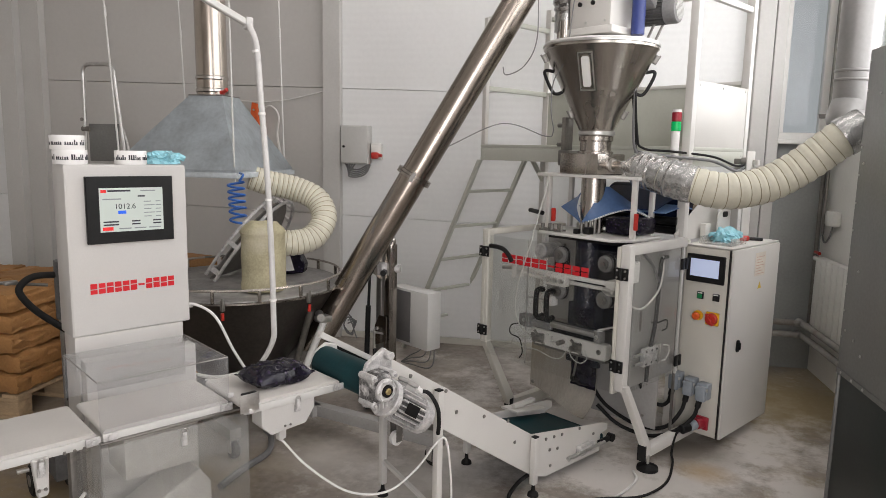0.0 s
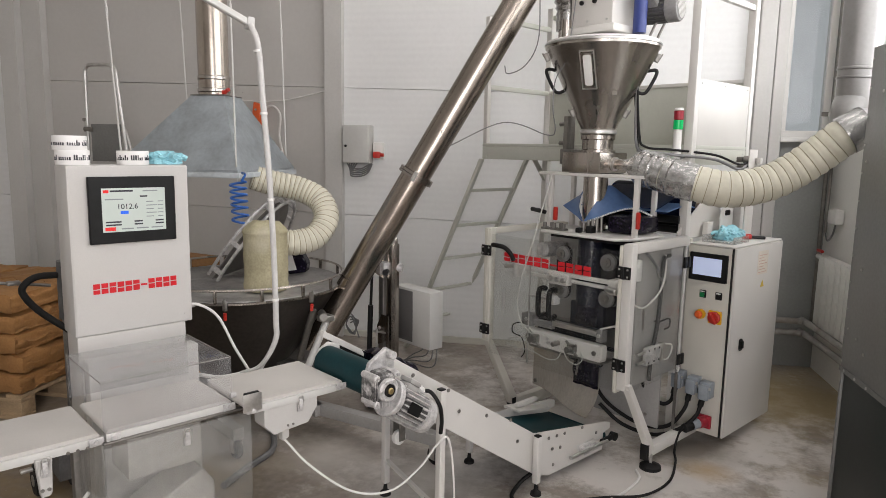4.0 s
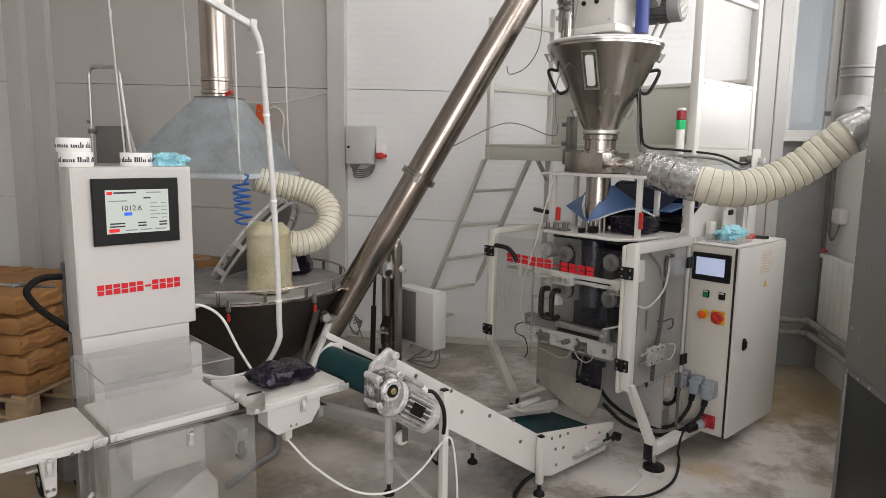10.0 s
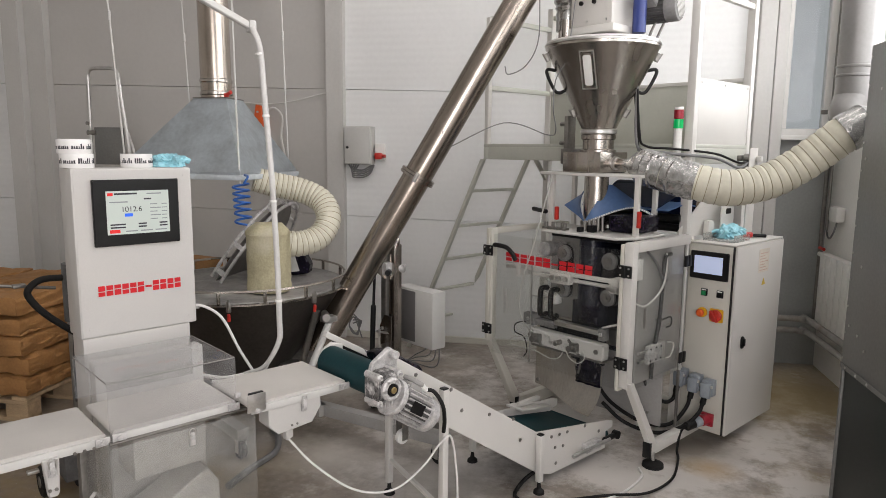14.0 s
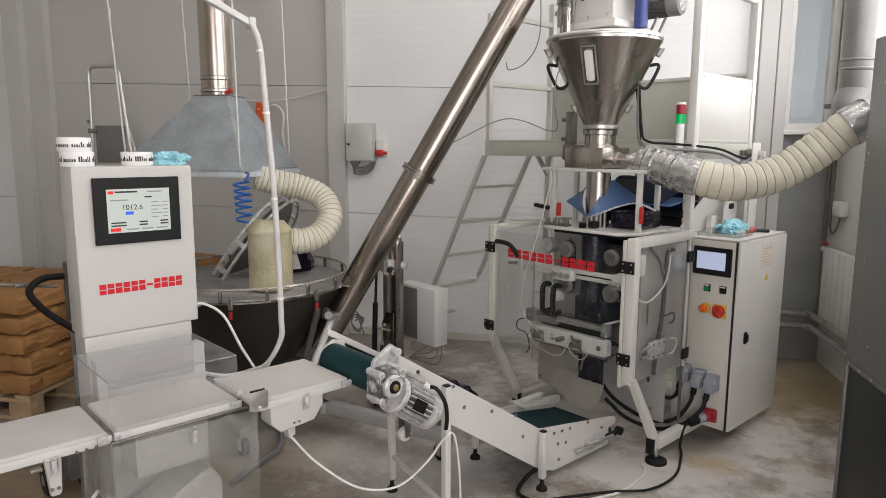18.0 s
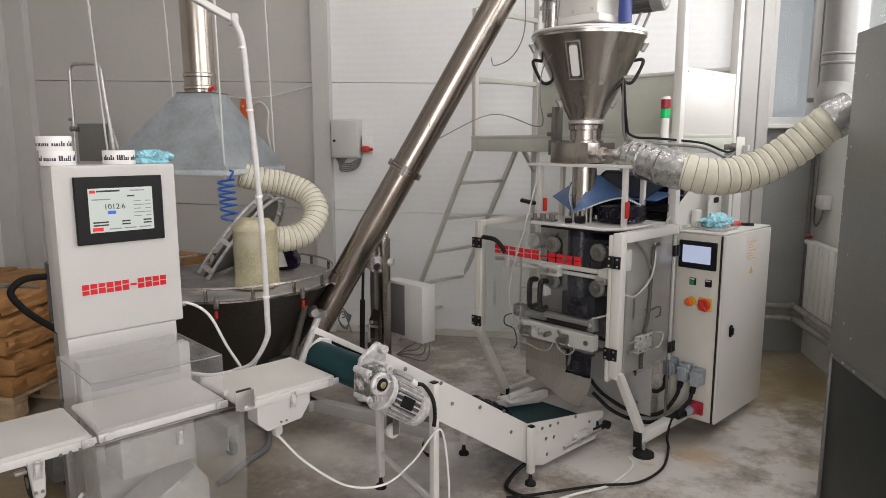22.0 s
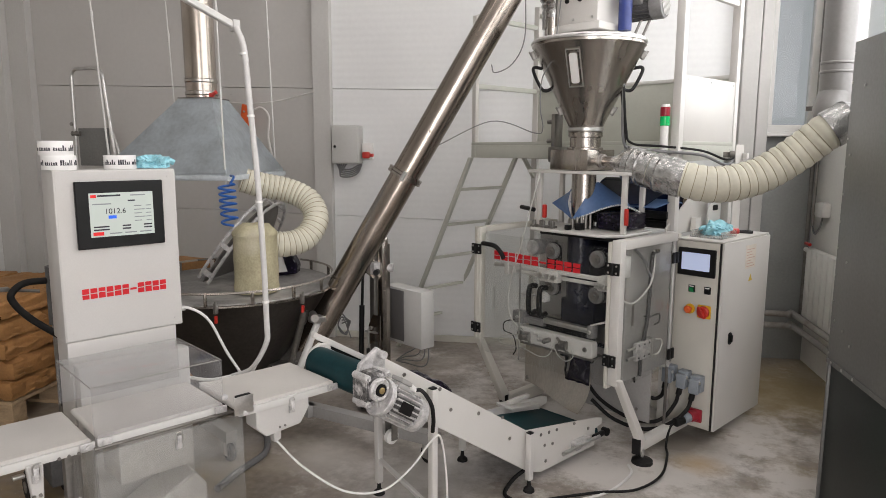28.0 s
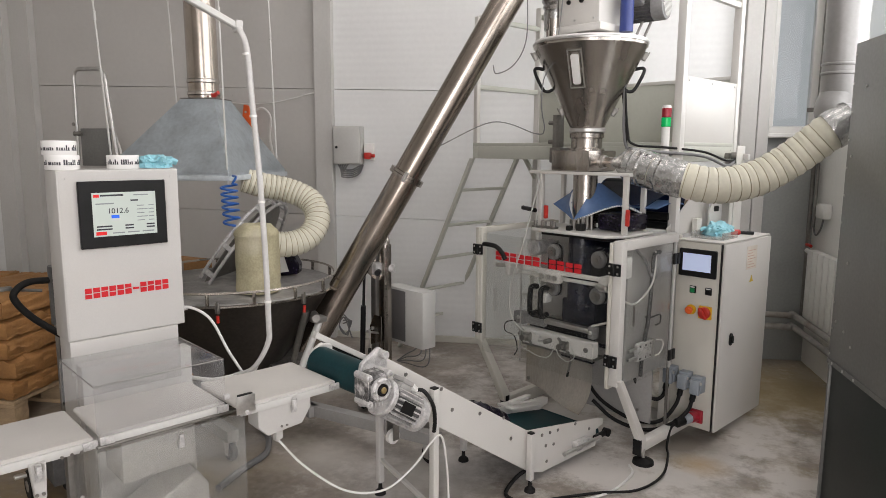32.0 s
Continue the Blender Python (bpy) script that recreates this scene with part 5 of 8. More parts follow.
def takeaway_conveyor():
    t = thing("takeaway_conveyor", -0.37, -0.5, 0.0, "white inclined take-away conveyor with a dark green belt", "conveyor")
    side = [(-1.215, 0.775), (-1.20, 0.79), (-0.385, 0.272), (0.18, 0.175), (0.225, 0.16), (0.225, 0.128), (0.165, 0.118), (0.165, 0.030), (-0.27, 0.035), (-0.36, 0.065), (-0.97, 0.475), (-1.215, 0.63)]
    n = part("side_plate", prism(side, "x", -0.196, -0.19, 0.0015), WHITE, t)
    far = [(-1.19, belt_top(-1.19) + 0.012), (-0.36, 0.235), (0.19, 0.185), (0.235, 0.17), (0.235, 0.135), (0.17, 0.125), (0.17, 0.035), (-0.25, 0.045), (-0.33, 0.075), (-0.97, 0.475), (-1.12, 0.60)]
    part("side_plate", prism(far, "x", -0.556, -0.55, 0.0015), WHITE, t)
    part("top_rail", prism([(-1.245, 0.806), (-1.24, 0.812), (-0.36, 0.283), (-0.36, 0.262), (-1.25, 0.790)], "x", -0.578, -0.552, 0.002), WHITE, t)
    part("dark_strip", prism([(-1.225, 0.778), (-0.36, 0.259), (-0.36, 0.238), (-1.20, 0.745)], "x", -0.560, -0.5565, 0.0), BLACK, t, "black strip under the far rail")
    for y, z in ((-1.1, 0.70), (-0.92, 0.60), (-0.86, 0.50), (-0.70, 0.44), (-0.55, 0.38), (-0.50, 0.27), (-0.28, 0.22), (-0.22, 0.215), (-0.16, 0.21), (-0.25, 0.16), (-0.19, 0.15), (-0.02, 0.20), (0.10, 0.14), (-0.24, 0.08)):
        part("bolt", hexbolt((-0.19, y, z), (1, 0, 0), 0.008, 0.005), DULLSTEEL, n)
    top = [(y, belt_top(y)) for y in (-1.225, -0.9, -0.6, -0.36, -0.1, 0.17)]
    low = [(y, z - 0.012) for y, z in top[::-1]]
    part("belt", prism(top + low, "x", -0.545, -0.20, 0.001), BELTGREEN, t, "dark green belt")
    part("roller_plate", prism([(-1.30, 0.70), (-1.285, 0.75), (-1.24, 0.775), (-1.19, 0.76), (-1.19, 0.66), (-1.26, 0.65)], "x", -0.540, -0.522, 0.004), WHITE, t)
    part("drive_roller", rod((-0.512, -1.255, 0.706), (-0.20, -1.255, 0.706), 0.0595, 40), BELTGREEN, t, "belt turning over the drive roller")
    part("tail_roller", rod((-0.545, 0.17, 0.085), (-0.20, 0.17, 0.085), 0.036, 24), BELTGREEN, t)
    under = [(-1.22, 0.66), (-0.36, 0.115), (0.15, 0.05)]
    part("return_belt", prism(under + [(y, z - 0.004) for y, z in under[::-1]], "x", -0.54, -0.205, 0), BELTGREEN, t)
    part("far_rail", box(-0.556, -0.53, -0.10, 0.06, 0.215, 0.235, 0.004), WHITE, t)
    part("transfer_lip", prism([(-0.12, 0.20), (0.12, 0.165), (0.12, 0.176), (-0.12, 0.213)], "x", -0.61, -0.50, 0.002), WHITE, t)
    part("guide_tab", box(-0.548, -0.542, -1.0, -0.985, 0.62, 0.70, 0.002), BLACK, t)
    # legs with levelling feet
    for x, y, z1 in ((-0.158, -0.398, 0.272), (-0.575, -0.40, 0.20), (-0.158, -0.985, 0.625), (-0.60, -0.90, 0.55)):
        l = part("leg", box(x - 0.014, x + 0.014, y - 0.014, y + 0.014, 0.055, z1, 0.003), WHITE, t)
        part("leg_cap", box(x - 0.013, x + 0.013, y - 0.013, y + 0.013, z1, z1 + 0.006, 0.002), BLACK, l)
        part("foot", lathe([(0.026, 0), (0.024, 0.012), (0.010, 0.024), (0.007, 0.056)], 16, pose(x, y, 0)), RUBBER, l)
    part("stay", sweep([(-0.60, -0.90, 0.165), (-0.158, -0.985, 0.14)], 0.011, 4, straight=True), WHITE, t)
    c = part("caster", lathe([(0.02, -0.012), (0.03, -0.009), (0.03, 0.009), (0.02, 0.012)], 20, pose(-0.40, -0.99, 0.36, 0, 90, 0)), WHITEPLASTIC, t)
    part("fork", u_fork(-0.40, -0.99, 0.35, 0.47, 0.022, 0.004, 0.03), DULLSTEEL, c)
    # belt tensioner
    s = part("tensioner", box(-0.19, -0.155, -0.04, 0.075, 0.072, 0.116, 0.004), ALU, t)
    part("screw", rod((-0.155, -0.15, 0.094), (-0.155, 0.15, 0.094), 0.010, 10), ZINC, s)
    part("end_bearing", merge(rod((-0.165, 0.12, 0.094), (-0.165, 0.20, 0.095), 0.014, 14), rod((-0.18, 0.22, 0.095), (-0.15, 0.22, 0.095), 0.021, 18)), BLACK, s)
    # flange, gearbox and motor on the near side
    f = part("motor_flange", prism([(-1.33, 0.72), (-1.31, 0.79), (-1.235, 0.835), (-1.20, 0.81), (-1.20, 0.68), (-1.26, 0.62), (-1.32, 0.64)], "x", -0.19, -0.17, 0.004), ALU, t)
    part("stop_screw", rod((-0.17, -1.228, 0.81), (-0.14, -1.228, 0.81), 0.015, 16, bev=0.003), ALU, f)
    g = part("gearbox", prism(rounded(-1.325, -1.25, 0.672, 0.772, 0.02), "x", -0.168, -0.10, 0.008), CRUST, t, "flour-crusted cast worm gearbox")
    part("gear_cover", lathe([(0.040, 0), (0.040, 0.010), (0.034, 0.016), (0.024, 0.016), (0.022, 0.009)], 28, pose(-0.09, -1.297, 0.72, 0, 90, 0)), ALU, g)
    part("shaft_end", rod((-0.082, -1.297, 0.72), (-0.066, -1.297, 0.72), 0.011, 16, bev=0.002), BRASS, g, "brass-coloured shaft end")
    part("shaft_ring", lathe([(0.021, 0.009), (0.021, 0.018), (0.010, 0.018)], 20, pose(-0.09, -1.297, 0.72, 0, 90, 0)), RUBBER, g, "dark shaft seal")
    for k in range(6):
        a = radians(60 * k)
        part("bolt", hexbolt((-0.078, -1.297 + 0.034 * math.cos(a), 0.72 + 0.034 * math.sin(a)), (1, 0, 0), 0.006, 0.005), ZINC, g)
    for dy, dz in ((-0.042, -0.045), (0.042, -0.045), (-0.042, 0.045), (0.042, 0.045)):
        part("lug", merge(rod((-0.168, -1.297 + dy, 0.72 + dz), (-0.088, -1.297 + dy, 0.72 + dz), 0.012, 12, bev=0.003), rod((-0.088, -1.297 + dy, 0.72 + dz), (-0.080, -1.297 + dy, 0.72 + dz), 0.006, 6)), ALU, g)
    for k in range(5):
        part("web", box(-0.165, -0.094, -1.330 + 0.015 * k, -1.326 + 0.015 * k, 0.655, 0.676, 0.001), ALU, g)
    for k in range(4):
        part("rib", box(-0.168, -0.092, -1.345 + 0.007 * k, -1.342 + 0.007 * k, 0.685 + 0.004 * k, 0.755, 0), CRUST, g)
    mm = pose(-0.13, -1.262, 0.675, 0, 0, 0) @ Matrix.Rotation(radians(-124), 4, "X")
    m = part("motor", lathe([(0.062, 0.0), (0.062, 0.02), (0.053, 0.03), (0.053, 0.16), (0.060, 0.165), (0.060, 0.195), (0.050, 0.207)], 28, mm), DARKMOTOR, t, "finned grey motor under flour dust")
    part("fan_cover", lathe([(0.055, 0.160), (0.064, 0.162), (0.064, 0.198), (0.050, 0.212)], 28, mm), ALU, m)
    part("mount_flange", lathe([(0.064, -0.004), (0.067, 0.0), (0.067, 0.016), (0.058, 0.026)], 28, mm), ALU, m)
    for k in range(20):
        part("fin", turned(box(0.052, 0.065, -0.0026, 0.0026, 0.030, 0.158, 0), mm @ pose(0, 0, 0, 0, 0, 18 * k)), ALU, m)
    b = part("terminal_box", turned(merge(box(-0.028, 0.028, -0.074, -0.050, 0.040, 0.095, 0.004), box(-0.030, 0.030, -0.092, -0.0745, 0.038, 0.097, 0.010)), mm), MIDGREY, m, "grey terminal box")
    part("gland", turned(merge(rod((0.0, -0.075, 0.095), (0.0, -0.075, 0.142), 0.012, 12), rod((0.0, -0.075, 0.108), (0.0, -0.075, 0.122), 0.017, 6)), mm), WHITEPLASTIC, b)
    part("rating_plate", turned(box(0.0655, 0.068, -0.020, 0.020, 0.05, 0.11, 0), mm), BLACK, m, "black rating plate")
    part("cable", sweep([(-0.13, -1.105, 0.660), (-0.11, -1.08, 0.652), (-0.09, -1.055, 0.60), (-0.09, -1.045, 0.54), (-0.10, -1.04, 0.49)], 0.0075), RUBBER, m)
    return t


takeaway_conveyor()


# ---- checkweigher ----
def latch(parent, p, d, u):
    """A toggle latch at p, facing d, upright along u."""
    d, u = Vector(d).normalized(), Vector(u).normalized()
    s = u.cross(d)
    m = Matrix.Translation(p) @ Matrix((s, u, d)).transposed().to_4x4() @ Matrix.Scale(0.75, 4)
    l = part("toggle_latch", turned(merge(box(-0.014, 0.014, -0.035, 0.0, 0.0, 0.010, 0.003), box(-0.009, 0.009, -0.02, 0.025, 0.010, 0.018, 0.003)), m), ALU, parent)
    part("wire_loop", turned(sweep([(-0.011, 0.0, 0.012), (-0.012, 0.03, 0.012), (0.0, 0.04, 0.012), (0.012, 0.03, 0.012), (0.011, 0.0, 0.012)], 0.0025, 6, 3), m), ZINC, l)


def belt_unit(t, name, x0, x1, y0, y1, z):
    """One flat belt section between two end rollers."""
    b = part(name, prism(rounded(y0, y1, z - 0.022, z, 0.0105), "x", x0, x1, 0.0), BELTWHITE, t, "cream belt")
    for x in (x0 - 0.012, x1):
        part("edge_rail", box(x, x + 0.012, y0 + 0.012, y1 - 0.012, z - 0.034, z - 0.010, 0.002), PALEGREY, b)
    for y in (y0 + 0.014, y1 - 0.014):
        part("end_bearing", merge(box(x1 + 0.012, x1 + 0.02, y - 0.02, y + 0.02, z - 0.03, z - 0.006, 0.003), rod((x1 + 0.012, y, z - 0.018), (x1 + 0.026, y, z - 0.018), 0.007, 10)), ALU, b)
    return b


def checkweigher():
    t = thing("checkweigher", -0.75, -1.85, 0.0, "white checkweigher with a touch screen over three short belts", "checkweigher")
    h = part("head", box(-0.99, -0.85, -2.035, -1.632, 0.86, 1.443, 0.006), DIMMEDWHITE, t, "white display housing")
    part("face_edge", box(-0.8505, -0.8485, -2.028, -1.639, 0.867, 1.436, 0.0), DIMMEDWHITE, h)
    s = part("screen_frame", prism(rounded(-1.976, -1.687, 1.176, 1.404, 0.004), "x", -0.8484, -0.834, 0.003), BLACK, t, "black-framed touch screen")
    d = part("screen", box(-0.8342, -0.8332, -1.935, -1.724, 1.215, 1.365, 0), SCREENGREY, s, "lit grey-green screen")
    x = -0.8330

    def bar(y, z, w, hgt, m):
        part("screen_bar", box(x, x + 0.0006, y, y + w, z, z + hgt, 0), m, s, smooth=False)
    bar(-1.908, 1.352, 0.075, 0.006, INK)
    bar(-1.930, 1.349, 0.018, 0.010, INKRED)
    bar(-1.80, 1.352, 0.05, 0.004, GREYINK)
    bar(-1.925, 1.325, 0.06, 0.004, GREYINK)
    bar(-1.81, 1.333, 0.025, 0.005, INK)
    bar(-1.876, 1.276, 0.026, 0.011, INKBLUE)
    for k in range(5):
        bar(-1.79, 1.315 - 0.013 * k, 0.025 + 0.012 * (k % 2), 0.003, GREYINK)
        bar(-1.75, 1.315 - 0.013 * k, 0.018, 0.003, GREYINK)
    for k in range(2):
        bar(-1.925, 1.247 - 0.010 * k, 0.050, 0.005, INK)
        bar(-1.832, 1.247 - 0.010 * k, 0.028, 0.005, INK)
        bar(-1.760, 1.247 - 0.010 * k, 0.028, 0.005, INK)
    bar(-1.928, 1.220, 0.034, 0.012, INKRED)
    for k in range(3):
        bar(-1.875 + 0.05 * k, 1.223, 0.04, 0.004, GREYINK)
    cu = bpy.data.curves.new("reading", "FONT")
    cu.body, cu.size, cu.extrude = "1012.6", 0.026, 0.0003
    txt = new("reading", cu)
    cu.materials.append(INK)
    txt.parent = s
    txt.matrix_basis = world_of(s).inverted() @ Matrix.Translation((x + 0.0005, -1.888, 1.293)) @ pose(0, 0, 0, 90, 0, 90)
    bar_row(t, (-0.848, -1.975, 1.003), (0, 1, 0), (0, 0, 1), (1, 0, 0), 0.288, 0.036, 11)
    for y in (-2.005, -1.66):
        for z in (1.415, 0.89):
            part("screw", rod((-0.8486, y, z), (-0.8470, y, z), 0.005, 10), DIMMEDWHITE, t)
    part("back_column", box(-1.02, -0.86, -2.02, -1.655, 0.56, 0.86, 0.006), DIMMEDWHITE, t)
    for y in (-1.99, -1.69):
        part("column_leg", box(-0.98, -0.91, y - 0.03, y + 0.03, 0.05, 0.56, 0.004), DULLSTEEL, t)
    part("neck", box(-0.86, -0.851, -2.03, -1.66, 0.74, 0.86, 0.004), DIMMEDWHITE, t)
    part("side_lamp", box(-0.93, -0.90, -1.632, -1.622, 1.34, 1.38, 0.004), REDPLASTIC, t)
    # belts
    inf = belt_unit(t, "infeed_belt", -0.60, -0.318, -1.69, -1.322, 0.70)
    belt_unit(t, "weighing_belt", -0.655, -0.39, -2.085, -1.705, 0.70)
    out = belt_unit(t, "outfeed_belt", -0.675, -0.40, -4.6, -2.10, 0.693)
    # infeed drive cover with clipped corners
    poly = [(-1.63, 0.672), (-1.43, 0.672), (-1.43, 0.632), (-1.465, 0.582), (-1.595, 0.572), (-1.63, 0.608)]
    c = part("drive_cover", prism(poly, "x", -0.38, -0.310, 0.002), DIMMEDWHITE, t, "white drive cover with clipped corners")
    latch(c, (-0.309, -1.50, 0.658), (1, 0, 0), (0, 0, 1))
    part("outlet", prism([(-1.555, 0.577), (-1.525, 0.577), (-1.525, 0.537), (-1.55, 0.527)], "x", -0.365, -0.335, 0.003), DIMMEDWHITE, c)
    for y in (-1.545, -1.525):
        part("screw", rod((-0.310, y, 0.592), (-0.307, y, 0.592), 0.004, 8), DULLSTEEL, c)
    part("cable", sweep([(-0.35, -1.54, 0.532), (-0.29, -1.47, 0.43), (-0.22, -1.35, 0.325), (-0.17, -1.22, 0.30), (-0.14, -1.11, 0.36), (-0.12, -1.035, 0.44), (-0.11, -0.99, 0.45), (-0.105, -0.965, 0.30), (-0.09, -0.965, 0.10), (-0.06, -0.96, 0.008)], 0.0042, 8), CABLEWHITE, c)
    part("sensor_plate", box(-0.300, -0.295, -1.71, -1.645, 0.678, 0.738, 0.002), ZINC, t, "bright steel sensor plate")
    part("sensor_cap", box(-0.314, -0.3005, -1.70, -1.65, 0.728, 0.740, 0.002), BLACK, t)
    # clear tunnel over the weighing belt, its front sheet running down to the foot
    y0, y1, xa, xb, zt = -2.095, -1.705, -0.73, -0.386, 0.843
    cov = part("cover_top", box(xa, xb, y0, y1, zt - 0.004, zt, 0.001), COVERACRYL, t, "clear acrylic tunnel over the weighing belt")
    part("cover_front", box(xb, xb + 0.004, y0, y1, 0.672, zt, 0.0), COVERACRYL, cov)
    part("cover_back", box(xa - 0.004, xa, y0, y1, 0.70, zt, 0.0), COVERACRYL, cov)
    part("cover_bracket", box(-0.396, -0.380, y1 - 0.004, y1 + 0.016, 0.706, 0.722, 0.003), ALU, cov)
    for p, q in (((xb, y0, zt), (xb, y1, zt)), ((xa, y0, zt), (xb, y0, zt)), ((xa, y1, zt), (xb, y1, zt))):
        part("glued_edge", rod(p, q, 0.0014, 6), DULLSTEEL, cov)
    k = part("skirt", box(-0.366, -0.362, -2.10, -1.65, 0.05, 0.655, 0.001), DUSTYACRYL, t, "dusty clear skirt below the belt")
    part("skirt_side", box(-0.70, -0.372, -2.104, -2.10, 0.05, 0.668, 0.0), DUSTYACRYL, k)
    latch(k, (-0.364, -1.865, 0.625), (1, 0, 0), (0, 0, 1))
    part("load_cell_box", box(-0.60, -0.44, -2.015, -1.79, 0.50, 0.66, 0.006), DIMMEDWHITE, t)
    part("motor_box", prism([(-2.03, 0.05), (-1.72, 0.05), (-1.72, 0.38), (-1.76, 0.44), (-2.03, 0.30)], "x", -0.66, -0.50, 0.006), DIMMEDWHITE, t)
    part("rear_leg", box(-0.80, -0.74, -2.03, -1.66, 0.0, 0.80, 0.005), DIMMEDWHITE, t)
    part("under_rail", box(-0.384, -0.367, -2.10, -1.65, 0.662, 0.670, 0.002), DULLSTEEL, t)
    # outfeed bracket, motor and casters
    br = part("outfeed_bracket", prism([(-2.270, 0.668), (-2.228, 0.668), (-2.232, 0.568), (-2.238, 0.558), (-2.260, 0.558)], "x", -0.40, -0.375, 0.003), DIMMEDWHITE, t)
    latch(br, (-0.374, -2.249, 0.645), (1, 0, 0), (0, 0, 1))
    for y in (-2.241, -2.257):
        part("screw", rod((-0.375, y, 0.58), (-0.371, y, 0.58), 0.005, 8), DULLSTEEL, br)
    part("outfeed_frame", box(-0.62, -0.47, -4.57, -2.13, 0.635, 0.668, 0.004), DULLSTEEL, t)
    for y in (-3.0, -4.4):
        for x in (-0.65, -0.43):
            part("outfeed_leg", box(x - 0.015, x + 0.015, y - 0.015, y + 0.015, 0.0, 0.62, 0.003), DIMMEDWHITE, t)
    part("frame_bar", box(-0.66, -0.62, -2.12, -2.09, 0.05, 0.62, 0.003), DULLSTEEL, t)
    for y in (-2.14, -2.165, -2.19):
        part("bolt", hexbolt((-0.374, y, 0.668), (1, 0, 0), 0.005, 0.005), DULLSTEEL, t)
    part("cable", sweep([(-0.45, -2.7, 0.36), (-0.46, -2.4, 0.33), (-0.50, -2.2, 0.38), (-0.55, -2.1, 0.45)], 0.006), CABLEWHITE, t)
    # cable from the head's side
    part("side_cable", sweep([(-0.93, -1.63, 0.90), (-0.92, -1.58, 0.90), (-0.88, -1.52, 0.85), (-0.84, -1.47, 0.72), (-0.80, -1.42, 0.60), (-0.79, -1.41, 0.50)], 0.0055), CABLEWHITE, t)
    part("side_plug", rod((-0.935, -1.64, 0.90), (-0.93, -1.59, 0.90), 0.011, 12), ALU, t)
    part("tower_foot", box(-1.06, -0.44, -2.09, -1.60, 0.0, 0.05, 0.006), DIMMEDWHITE, t)
    return t


checkweigher()


def tape_roll(x, y, z, turn, marks):
    t = thing("tape_roll", x, y, z, "roll of white packing tape with a dark printed band", "tape", "tape rolls on the checkweigher", rz=turn)
    m = pose(x, y, z)
    part("tape", lathe([(0.040, 0), (0.052, 0), (0.053, 0.002), (0.053, 0.046), (0.052, 0.048), (0.040, 0.048)], 36, m, cap=False), TAPE, t)
    part("core", lathe([(0.036, 0.001), (0.040, 0.001), (0.040, 0.047), (0.036, 0.047), (0.036, 0.001)], 30, m, cap=False), CARD, t)
    rnd = random.Random(marks)
    for k in range(-10, 11):
        a = radians(turn + k * 7.5)
        if (k + marks) % 7 == 0:
            continue
        hgt, wid = rnd.choice((0.009, 0.010, 0.017)), rnd.uniform(0.0014, 0.0026)
        bm = merge(box(-wid, wid, -0.0004, 0.0004, 0.016, 0.016 + hgt, 0), box(-0.003, 0.003, -0.0004, 0.0004, 0.0155, 0.0175, 0))
        part("dark_bar", turned(bm, m @ Matrix.Rotation(a, 4, "Z") @ Matrix.Translation((0.0532, 0, 0)) @ pose(0, 0, 0, 0, 0, 90)), INK, t, smooth=False)
    return t


tape_roll(-0.915, -1.995, 1.443, -15, 0)
tape_roll(-0.920, -2.0, 1.491, -20, 1)
tape_roll(-0.915, -1.80, 1.443, -15, 2)


def crumpled(name, cx, cy, cz, sx, sy, sz, seed, material, label, category, fingers=4):
    """A soft heap: a lumpy body with a few limp fingers."""
    rnd = random.Random(seed)
    bm = bmesh.new()
    bmesh.ops.create_icosphere(bm, subdivisions=4, radius=1)
    for v in bm.verts:
        d = noise.noise(v.co * 1.7 + Vector((seed, 0, 0))) * 0.55 + noise.noise(v.co * 4.5 + Vector((0, seed, 0))) * 0.3
        v.co *= 1 + d
        v.co = Vector((v.co.x * sx, v.co.y * sy, max(v.co.z, -0.55) * sz + 0.55 * sz))
    for k in range(fingers):
        a = rnd.uniform(0, 6.28)
        p = Vector((math.cos(a) * sx * 0.7, math.sin(a) * sy * 0.7, sz * 0.6))
        q = p + Vector((math.cos(a) * sx * 0.7, math.sin(a) * sy * 0.7, rnd.uniform(-0.2, 0.5) * sz))
        bm = sweep([p * 0.6, p, (p + q) / 2 + Vector((0, 0, sz * 0.3)), q], 0.012, 7, 5, bm=bm, radii=lambda u: 0.014 * (1.1 - 0.55 * u))
    turned(bm, pose(cx, cy, cz))
    return solid(name, bm, material, label, category)


crumpled("nitrile_glove", -0.915, -1.685, 1.444, 0.05, 0.055, 0.028, 3, NITRILE, "crumpled pale blue nitrile glove on the checkweigher", "glove", 5)
crumpled("nitrile_glove", 0.02, 0.93, 1.063, 0.055, 0.085, 0.045, 8, NITRILE, "crumpled pale blue nitrile glove on the control cabinet", "glove", 5)


